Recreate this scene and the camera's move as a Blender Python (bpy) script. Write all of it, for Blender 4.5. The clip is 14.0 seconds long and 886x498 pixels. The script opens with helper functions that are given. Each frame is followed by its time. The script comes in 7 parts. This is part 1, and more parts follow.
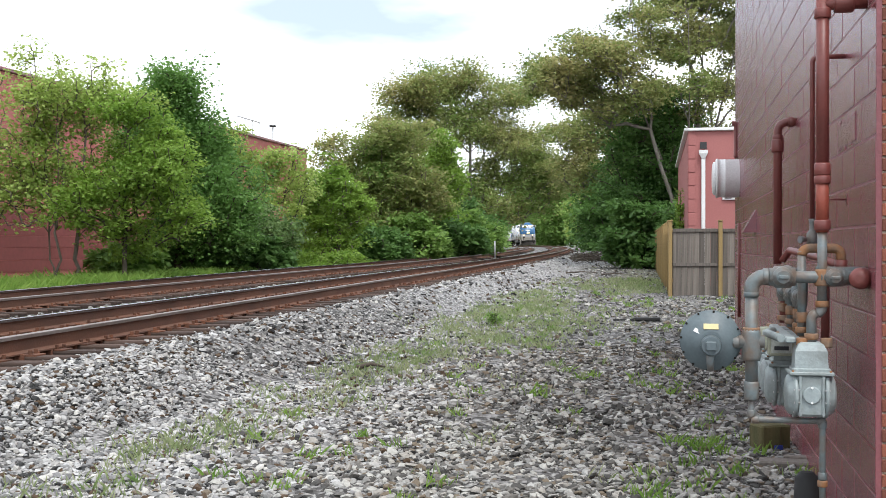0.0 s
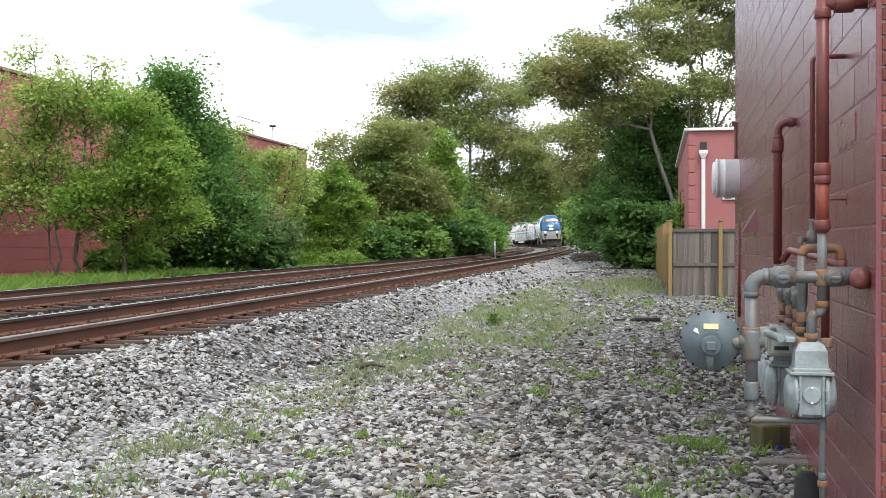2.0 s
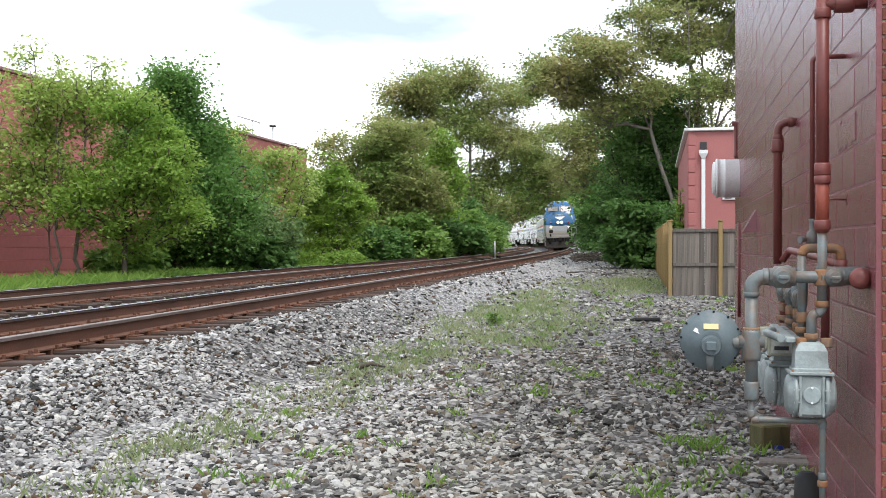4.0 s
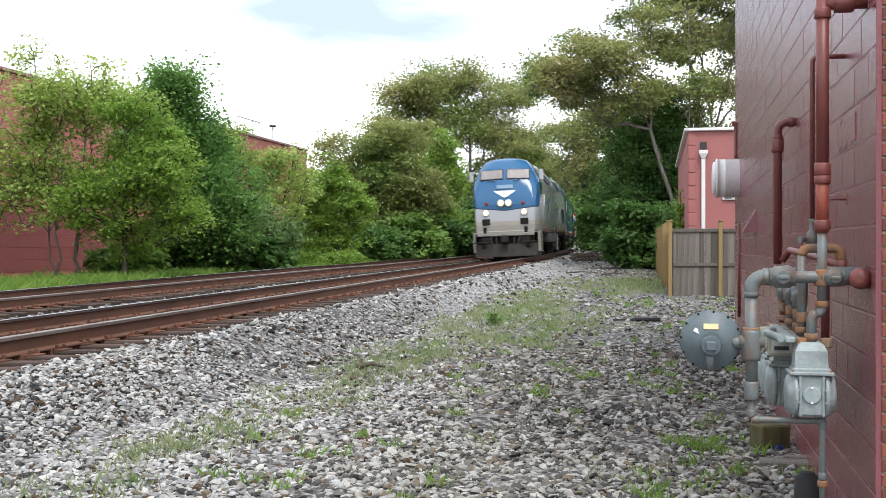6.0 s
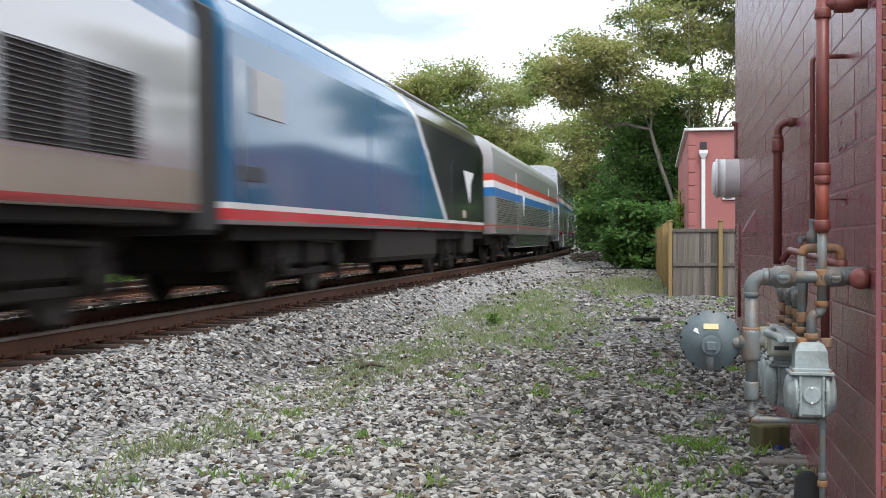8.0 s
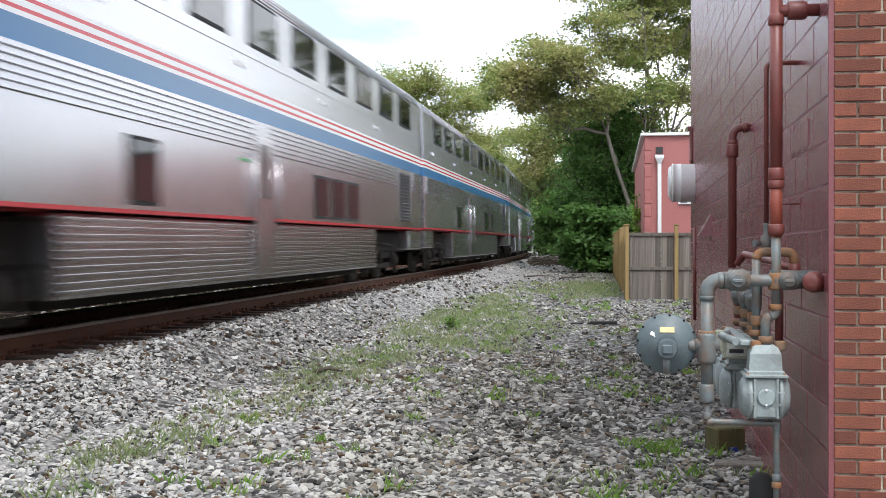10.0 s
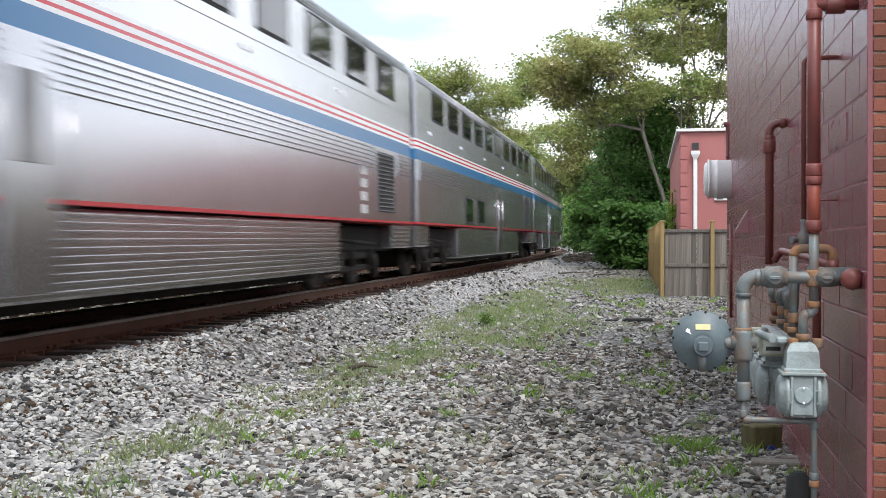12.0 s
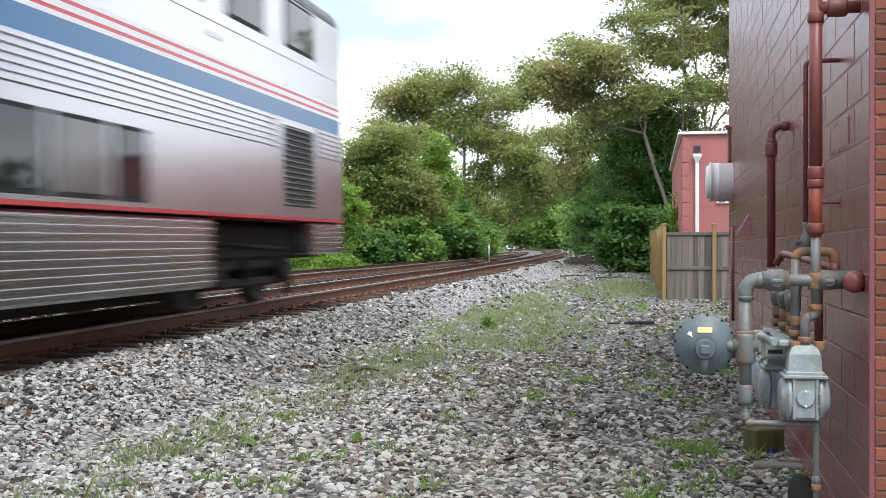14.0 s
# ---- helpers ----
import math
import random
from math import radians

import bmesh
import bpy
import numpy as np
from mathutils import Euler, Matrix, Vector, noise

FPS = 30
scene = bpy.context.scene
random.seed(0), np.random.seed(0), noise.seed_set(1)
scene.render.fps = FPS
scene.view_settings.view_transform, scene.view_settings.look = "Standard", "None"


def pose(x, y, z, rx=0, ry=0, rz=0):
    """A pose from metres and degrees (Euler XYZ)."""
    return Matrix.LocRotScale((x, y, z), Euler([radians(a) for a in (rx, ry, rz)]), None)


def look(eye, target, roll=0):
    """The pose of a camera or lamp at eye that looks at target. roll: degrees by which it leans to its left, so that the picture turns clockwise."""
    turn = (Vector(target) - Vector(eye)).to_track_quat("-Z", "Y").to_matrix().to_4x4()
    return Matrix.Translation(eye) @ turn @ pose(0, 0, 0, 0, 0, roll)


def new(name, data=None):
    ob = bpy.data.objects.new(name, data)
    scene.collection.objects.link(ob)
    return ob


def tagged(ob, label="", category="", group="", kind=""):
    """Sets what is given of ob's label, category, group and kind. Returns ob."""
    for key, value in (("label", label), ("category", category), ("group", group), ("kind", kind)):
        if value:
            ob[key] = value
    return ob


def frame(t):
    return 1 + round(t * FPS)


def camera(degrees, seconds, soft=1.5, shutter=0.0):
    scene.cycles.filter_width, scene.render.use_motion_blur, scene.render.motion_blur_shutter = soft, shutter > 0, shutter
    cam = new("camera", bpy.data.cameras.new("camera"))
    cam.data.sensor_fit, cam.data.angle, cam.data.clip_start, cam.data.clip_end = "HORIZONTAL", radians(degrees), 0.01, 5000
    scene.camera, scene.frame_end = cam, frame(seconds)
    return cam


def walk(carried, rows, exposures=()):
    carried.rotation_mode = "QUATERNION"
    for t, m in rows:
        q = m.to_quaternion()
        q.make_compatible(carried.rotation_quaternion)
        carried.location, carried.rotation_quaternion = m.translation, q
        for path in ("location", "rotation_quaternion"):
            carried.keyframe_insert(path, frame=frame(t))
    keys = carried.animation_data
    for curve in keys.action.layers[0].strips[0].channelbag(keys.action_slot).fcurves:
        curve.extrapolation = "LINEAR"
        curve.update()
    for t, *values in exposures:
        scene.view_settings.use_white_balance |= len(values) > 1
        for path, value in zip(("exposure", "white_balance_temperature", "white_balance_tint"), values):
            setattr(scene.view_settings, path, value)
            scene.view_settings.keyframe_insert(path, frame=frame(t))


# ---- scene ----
cam = camera(43.22, 14.0, soft=0.8, shutter=0.5)

# The camera stands on a tripod 1.5 m above the gravel; somebody nudges its head round while the train passes.
EYE = Vector((0.0, 0.0, 1.5))


def aim(yaw, pitch):
    """Camera pose, yaw to the right and pitch up in degrees."""
    return Matrix.Translation(EYE) @ pose(0, 0, 0, 90 + pitch, 0, -yaw)


CAMERA_ROWS = [(0.0, 0.0, -0.2), (8.2, 0.0, -0.2), (8.8, 0.7, -0.1), (9.6, 1.9, 0.0), (10.3, 2.19, 0.0),
               (10.5, 1.73, -0.05), (11.0, 1.22, 0.0), (11.5, 0.73, 0.0), (12.0, 0.39, -0.17), (12.5, 0.44, -0.17),
               (13.0, 0.09, -0.09), (13.5, 0.0, -0.05), (14.0, 0.3, -0.02)]
walk(cam, [(t, aim(a, b)) for t, a, b in CAMERA_ROWS], exposures=[(0.0, 1.2, 6250, 10), (8.4, 1.2, 6250, 10), (10.3, 1.32, 6200, 10), (14.0, 1.32, 6200, 10)])

# ---- daylight: thin bright overcast with a veiled sun ----
SUN_ELEVATION, SUN_ROTATION = 60.0, 165.0
world = bpy.data.worlds.new("sky")
scene.world = world
world.use_nodes = True
wn, wl = world.node_tree.nodes, world.node_tree.links
sky = wn.new("ShaderNodeTexSky")
sky.sky_type, sky.sun_disc = "NISHITA", False
sky.sun_elevation, sky.sun_rotation = radians(SUN_ELEVATION), radians(SUN_ROTATION)
coord = wn.new("ShaderNodeTexCoord")
stretch = wn.new("ShaderNodeMapping")
stretch.inputs["Scale"].default_value = (1.6, 1.6, 5.0)
stretch.inputs["Location"].default_value = (1.1, -1.1, -6.5)
clouds = wn.new("ShaderNodeTexNoise")
clouds.inputs["Scale"].default_value, clouds.inputs["Detail"].default_value = 1.7, 6.0
ramp = wn.new("ShaderNodeValToRGB")
ramp.color_ramp.elements[0].position, ramp.color_ramp.elements[1].position = 0.34, 0.58
ramp.color_ramp.elements[0].color = (0, 0, 0, 1)
cloud = wn.new("ShaderNodeMix")
cloud.data_type = "RGBA"
cloud.inputs[6].default_value, cloud.inputs[7].default_value = (3.5, 4.0, 4.7, 1), (9.8, 9.9, 10.0, 1)
veil = wn.new("ShaderNodeMix")
veil.data_type = "RGBA"
veil.inputs[0].default_value = 0.88
wl.new(coord.outputs["Generated"], stretch.inputs["Vector"])
wl.new(stretch.outputs["Vector"], clouds.inputs["Vector"])
wl.new(clouds.outputs["Fac"], ramp.inputs["Fac"])
wl.new(ramp.outputs["Color"], cloud.inputs[0])
wl.new(cloud.outputs[2], veil.inputs[7])
wl.new(sky.outputs["Color"], veil.inputs[6])
wl.new(veil.outputs[2], wn["Background"].inputs["Color"])
wn["Background"].inputs["Strength"].default_value = 0.1

sun_data = bpy.data.lights.new("sun", "SUN")
sun_data.energy, sun_data.angle, sun_data.color = 1.3, radians(24), (1.0, 0.95, 0.88)
sun = new("sun", sun_data)
_el, _ro = radians(SUN_ELEVATION), radians(SUN_ROTATION)
_toward = Vector((math.sin(_ro) * math.cos(_el), math.cos(_ro) * math.cos(_el), math.sin(_el)))
sun.matrix_world = look(_toward * 50, (0, 0, 0))


# ---- materials ----
def mat(name, base, rough=0.7, metal=0.0, second=None, scale=3.0, amount=0.6, fine=40.0, bump=0.15, streak=None, random_value=0.0, coat=0.0, spec=0.5, island=False):
    """A surface with coarse stains towards the colour second, fine grain, and relief."""
    m = bpy.data.materials.new(name)
    m.use_nodes = True
    n, l = m.node_tree.nodes, m.node_tree.links
    b = n["Principled BSDF"]
    tc = n.new("ShaderNodeTexCoord")
    mp = n.new("ShaderNodeMapping")
    if streak:
        mp.inputs["Scale"].default_value = streak
    l.new(tc.outputs["Object"], mp.inputs["Vector"])
    big = n.new("ShaderNodeTexNoise")
    big.inputs["Scale"].default_value, big.inputs["Detail"].default_value = scale, 5.0
    l.new(mp.outputs["Vector"], big.inputs["Vector"])
    small = n.new("ShaderNodeTexNoise")
    small.inputs["Scale"].default_value, small.inputs["Detail"].default_value = fine, 3.0
    l.new(tc.outputs["Object"], small.inputs["Vector"])
    r = n.new("ShaderNodeValToRGB")
    r.color_ramp.elements[0].position, r.color_ramp.elements[1].position = 0.38, 0.66
    r.color_ramp.elements[1].color = (amount, amount, amount, 1)
    l.new(big.outputs["Fac"], r.inputs["Fac"])
    mx = n.new("ShaderNodeMix")
    mx.data_type = "RGBA"
    second = second or tuple(c * 0.72 for c in base)
    mx.inputs[6].default_value, mx.inputs[7].default_value = (*base, 1), (*second, 1)
    l.new(r.outputs["Color"], mx.inputs[0])
    hsv = n.new("ShaderNodeHueSaturation")
    val = n.new("ShaderNodeMapRange")
    val.inputs["To Min"].default_value, val.inputs["To Max"].default_value = 0.8, 1.2
    l.new(small.outputs["Fac"], val.inputs["Value"])
    out = val.outputs["Result"]
    if random_value or island:
        if island:
            src = n.new("ShaderNodeNewGeometry").outputs["Random Per Island"]
        else:
            src = n.new("ShaderNodeObjectInfo").outputs["Random"]
        rv = n.new("ShaderNodeMapRange")
        rv.inputs["To Min"].default_value, rv.inputs["To Max"].default_value = 1 - random_value, 1 + random_value
        l.new(src, rv.inputs["Value"])
        mu = n.new("ShaderNodeMath")
        mu.operation = "MULTIPLY"
        l.new(out, mu.inputs[0])
        l.new(rv.outputs["Result"], mu.inputs[1])
        out = mu.outputs["Value"]
    l.new(out, hsv.inputs["Value"])
    l.new(mx.outputs[2], hsv.inputs["Color"])
    l.new(hsv.outputs["Color"], b.inputs["Base Color"])
    b.inputs["Roughness"].default_value, b.inputs["Metallic"].default_value = rough, metal
    b.inputs["Coat Weight"].default_value = coat
    b.inputs["Specular IOR Level"].default_value = spec
    if bump:
        bp = n.new("ShaderNodeBump")
        bp.inputs["Strength"].default_value, bp.inputs["Distance"].default_value = bump, 0.01
        l.new(small.outputs["Fac"], bp.inputs["Height"])
        l.new(bp.outputs["Normal"], b.inputs["Normal"])
    return m


def leaf_mat(name, tones, scale=0.35):
    """Leaves: three tones by clump and by leaf, letting some light through."""
    m = bpy.data.materials.new(name)
    m.use_nodes = True
    n, l = m.node_tree.nodes, m.node_tree.links
    n.remove(n["Principled BSDF"])
    geo = n.new("ShaderNodeNewGeometry")
    tc = n.new("ShaderNodeTexCoord")
    ns = n.new("ShaderNodeTexNoise")
    ns.inputs["Scale"].default_value, ns.inputs["Detail"].default_value = scale, 3.0
    l.new(tc.outputs["Object"], ns.inputs["Vector"])
    add = n.new("ShaderNodeMath")
    add.operation = "MULTIPLY_ADD"
    add.inputs[1].default_value = 0.45
    l.new(geo.outputs["Random Per Island"], add.inputs[0])
    sc = n.new("ShaderNodeMath")
    sc.operation = "MULTIPLY_ADD"
    sc.inputs[1].default_value, sc.inputs[2].default_value = 1.5, -0.5
    l.new(ns.outputs["Fac"], sc.inputs[0])
    l.new(sc.outputs["Value"], add.inputs[2])
    r = n.new("ShaderNodeValToRGB")
    for i, c in enumerate(tones):
        p = i / (len(tones) - 1)
        e = r.color_ramp.elements[0] if i == 0 else r.color_ramp.elements[1] if i == len(tones) - 1 else r.color_ramp.elements.new(p)
        e.position, e.color = p, (*c, 1)
    l.new(add.outputs["Value"], r.inputs["Fac"])
    d = n.new("ShaderNodeBsdfPrincipled")
    d.inputs["Roughness"].default_value = 0.55
    d.inputs["Specular IOR Level"].default_value = 0.35
    t = n.new("ShaderNodeBsdfTranslucent")
    ms = n.new("ShaderNodeMixShader")
    ms.inputs["Fac"].default_value = 0.5
    l.new(r.outputs["Color"], d.inputs["Base Color"])
    l.new(r.outputs["Color"], t.inputs["Color"])
    l.new(d.outputs["BSDF"], ms.inputs[1])
    l.new(t.outputs["BSDF"], ms.inputs[2])
    l.new(ms.outputs["Shader"], n["Material Output"].inputs["Surface"])
    return m


def glow(name, colour, strength):
    m = bpy.data.materials.new(name)
    m.use_nodes = True
    b = m.node_tree.nodes["Principled BSDF"]
    b.inputs["Base Color"].default_value = (*colour, 1)
    b.inputs["Emission Color"].default_value = (*colour, 1)
    b.inputs["Emission Strength"].default_value = strength
    return m


def livery(name, layers, base, rough=0.35, metal=0.3, dirt_shade=(0.13, 0.11, 0.09), spec=0.5):
    """Paint in bands: each layer is a colour and edges (k, ky, kz, c), filled where k*|x| + ky*y + kz*z + c > 0 for all
    its edges, in the vehicle's space; road dirt and a painted-in dark ground reflection rise from below.
    """
    m = bpy.data.materials.new(name)
    m.use_nodes = True
    n, l = m.node_tree.nodes, m.node_tree.links
    b = n["Principled BSDF"]
    tc = n.new("ShaderNodeTexCoord")
    ab = n.new("ShaderNodeVectorMath")
    ab.operation = "ABSOLUTE"
    l.new(tc.outputs["Object"], ab.inputs[0])
    sp, sa = n.new("ShaderNodeSeparateXYZ"), n.new("ShaderNodeSeparateXYZ")
    l.new(tc.outputs["Object"], sp.inputs[0])
    l.new(ab.outputs[0], sa.inputs[0])
    one = n.new("ShaderNodeValue")
    one.outputs[0].default_value = 1.0

    def math_node(op, a, c):
        k = n.new("ShaderNodeMath")
        k.operation = op
        for i, v in enumerate((a, c)):
            if isinstance(v, (int, float)):
                k.inputs[i].default_value = v
            else:
                l.new(v, k.inputs[i])
        return k.outputs[0]

    colour = n.new("ShaderNodeRGB")
    colour.outputs[0].default_value = (*base, 1)
    current = colour.outputs[0]
    painted = 0.0
    for paint, edges in layers:
        cover = one.outputs[0]
        for kx, ky, kz, c in edges:
            total = math_node("ADD", math_node("MULTIPLY", sa.outputs[0], kx), math_node("MULTIPLY", sp.outputs[1], ky))
            total = math_node("ADD", total, math_node("MULTIPLY", sp.outputs[2], kz))
            inside = math_node("GREATER_THAN", math_node("ADD", total, c), 0.0)
            cover = math_node("MULTIPLY", cover, inside)
        painted = math_node("MAXIMUM", cover, painted)
        mx = n.new("ShaderNodeMix")
        mx.data_type = "RGBA"
        l.new(cover, mx.inputs[0])
        l.new(current, mx.inputs[6])
        mx.inputs[7].default_value = (*paint, 1)
        current = mx.outputs[2]
    ns = n.new("ShaderNodeTexNoise")
    ns.inputs["Scale"].default_value, ns.inputs["Detail"].default_value = 1.2, 6.0
    l.new(tc.outputs["Object"], ns.inputs["Vector"])
    low = math_node("MULTIPLY", math_node("SUBTRACT", 2.3, sp.outputs[2]), 0.32)
    lowc = n.new("ShaderNodeClamp")
    l.new(low, lowc.inputs[0])
    amount = math_node("ADD", math_node("MULTIPLY", lowc.outputs[0], ns.outputs["Fac"]), 0.04)
    mx = n.new("ShaderNodeMix")
    mx.data_type = "RGBA"
    l.new(amount, mx.inputs[0])
    l.new(current, mx.inputs[6])
    mx.inputs[7].default_value = (*dirt_shade, 1)
    l.new(mx.outputs[2], b.inputs["Base Color"])
    b.inputs["Roughness"].default_value, b.inputs["Metallic"].default_value = rough, metal
    if layers:
        l.new(math_node("MULTIPLY", math_node("SUBTRACT", 1.0, painted), metal), b.inputs["Metallic"])
    b.inputs["Specular IOR Level"].default_value = spec
    return m


SILVER = (0.46, 0.47, 0.49)
M_SILVER = livery("stainless_steel", [], (0.56, 0.56, 0.58), rough=0.24, metal=0.95)
M_TIE = mat("creosoted_oak", (0.065, 0.038, 0.027), 0.95, second=(0.025, 0.018, 0.014), scale=2, fine=30, bump=0.6, streak=(0.6, 6, 6), random_value=0.35)
M_RUST = mat("rusted_rail", (0.135, 0.058, 0.031), 0.8, second=(0.07, 0.036, 0.024), scale=1.5, fine=50, bump=0.4)
M_RUSTY_BITS = mat("rusted_fastening", (0.14, 0.055, 0.028), 0.9, second=(0.06, 0.03, 0.02), scale=6, fine=60, bump=0.5, random_value=0.3, island=True)
M_RAILTOP = mat("worn_rail_head", (0.45, 0.46, 0.49), 0.2, metal=1.0, second=(0.25, 0.24, 0.24), scale=2, fine=80, bump=0.05, streak=(1, 0.2, 1))
M_RAILDULL = mat("dull_rail_head", (0.3, 0.26, 0.24), 0.42, metal=0.7, second=(0.15, 0.10, 0.08), scale=2, fine=60, bump=0.15)
M_MAROON = mat("maroon_masonry_paint", (0.228, 0.073, 0.083), 0.25, second=(0.172, 0.054, 0.062), scale=1.4, amount=0.8, fine=48, bump=0.38, streak=(1.5, 1.5, 0.35), spec=1.0)
M_MAROON_JOINT = mat("maroon_painted_joint", (0.215, 0.069, 0.077), 0.45, scale=3, fine=60, bump=0.3)
M_REDPIPE = mat("red_oxide_pipe_paint", (0.165, 0.043, 0.035), 0.42, second=(0.12, 0.035, 0.028), scale=5, fine=60, bump=0.12)
M_PRIMER = mat("orange_primer", (0.27, 0.06, 0.035), 0.5, scale=5, fine=60, bump=0.1)
M_GREYPIPE = mat("grey_gas_paint", (0.125, 0.155, 0.16), 0.45, second=(0.16, 0.095, 0.055), scale=13, amount=0.7, fine=70, bump=0.2)
M_REG = mat("dark_grey_regulator_paint", (0.10, 0.13, 0.14), 0.48, second=(0.08, 0.10, 0.107), scale=9, fine=70, bump=0.1)
M_RUSTJOINT = mat("rusted_fitting", (0.25, 0.115, 0.045), 0.8, second=(0.15, 0.15, 0.13), scale=14, fine=70, bump=0.4)
M_METER = mat("pale_grey_meter_paint", (0.28, 0.325, 0.325), 0.48, second=(0.17, 0.185, 0.175), scale=11, amount=0.75, fine=60, bump=0.2)
M_BRICK = mat("red_face_brick", (0.20, 0.062, 0.034), 0.85, second=(0.13, 0.042, 0.028), scale=9, fine=120, bump=0.5, random_value=0.28)
M_MORTAR = mat("buff_mortar", (0.42, 0.36, 0.28), 0.95, second=(0.28, 0.23, 0.17), scale=8, fine=110, bump=0.6)
M_PINKWALL = mat("salmon_painted_block", (0.36, 0.132, 0.122), 0.7, second=(0.32, 0.112, 0.104), scale=0.8, fine=25, bump=0.25)
M_WHITE = mat("white_paint", (0.72, 0.72, 0.71), 0.45, second=(0.66, 0.66, 0.64), scale=3, fine=40, bump=0.05)
M_BOARD = mat("weathered_fence_board", (0.16, 0.14, 0.12), 0.9, second=(0.07, 0.06, 0.052), scale=3, fine=45, bump=0.4, streak=(9, 9, 0.35), random_value=0.42)
M_POST = mat("treated_pine", (0.29, 0.20, 0.08), 0.85, second=(0.21, 0.15, 0.07), scale=3, fine=45, bump=0.3, streak=(6, 6, 0.4), random_value=0.12)
M_GALV = mat("galvanised_steel", (0.42, 0.42, 0.42), 0.42, metal=0.55, second=(0.5, 0.5, 0.5), scale=4, fine=40, bump=0.05)
M_BARK = mat("grey_brown_bark", (0.15, 0.125, 0.10), 0.95, second=(0.075, 0.062, 0.05), scale=3, fine=25, bump=0.8, streak=(3, 3, 0.6))
M_LIMB = mat("pale_grey_bark", (0.18, 0.16, 0.135), 0.95, second=(0.13, 0.115, 0.095), scale=3, fine=25, bump=0.6, streak=(3, 3, 0.6))
M_DARKBARK = mat("dark_bark", (0.085, 0.068, 0.052), 0.95, second=(0.045, 0.038, 0.03), scale=3, fine=25, bump=0.8, streak=(3, 3, 0.6))
M_BLACK = mat("oily_underframe", (0.014, 0.013, 0.012), 0.8, second=(0.028, 0.023, 0.018), scale=3, fine=30, bump=0.2, spec=0.15)
M_TRUCK = mat("dusty_truck_steel", (0.03, 0.026, 0.023), 0.75, second=(0.02, 0.017, 0.015), scale=4, fine=30, bump=0.25, spec=0.15)
M_WHEEL = mat("wheel_steel", (0.06, 0.05, 0.042), 0.6, metal=0.4, second=(0.03, 0.026, 0.022), scale=5, fine=40, bump=0.1)
M_GLASS = mat("dark_coach_glass", (0.014, 0.016, 0.018), 0.05, second=(0.010, 0.010, 0.012), scale=2, fine=5, bump=0.0, spec=0.45)
M_RUBBER = mat("black_rubber", (0.02, 0.02, 0.02), 0.8, scale=5, fine=30, bump=0.2)
M_LOUVRE = mat("dark_louvre", (0.03, 0.03, 0.032), 0.6, scale=5, fine=30, bump=0.1)
M_LAMP = glow("lit_headlamp", (1.0, 0.76, 0.34), 1.05)
M_SIGN = mat("green_sign_paint", (0.05, 0.38, 0.12), 0.4, scale=6, bump=0.0)
M_REDLENS = mat("red_marker_lens", (0.17, 0.015, 0.018), 0.25, scale=5, bump=0.0)


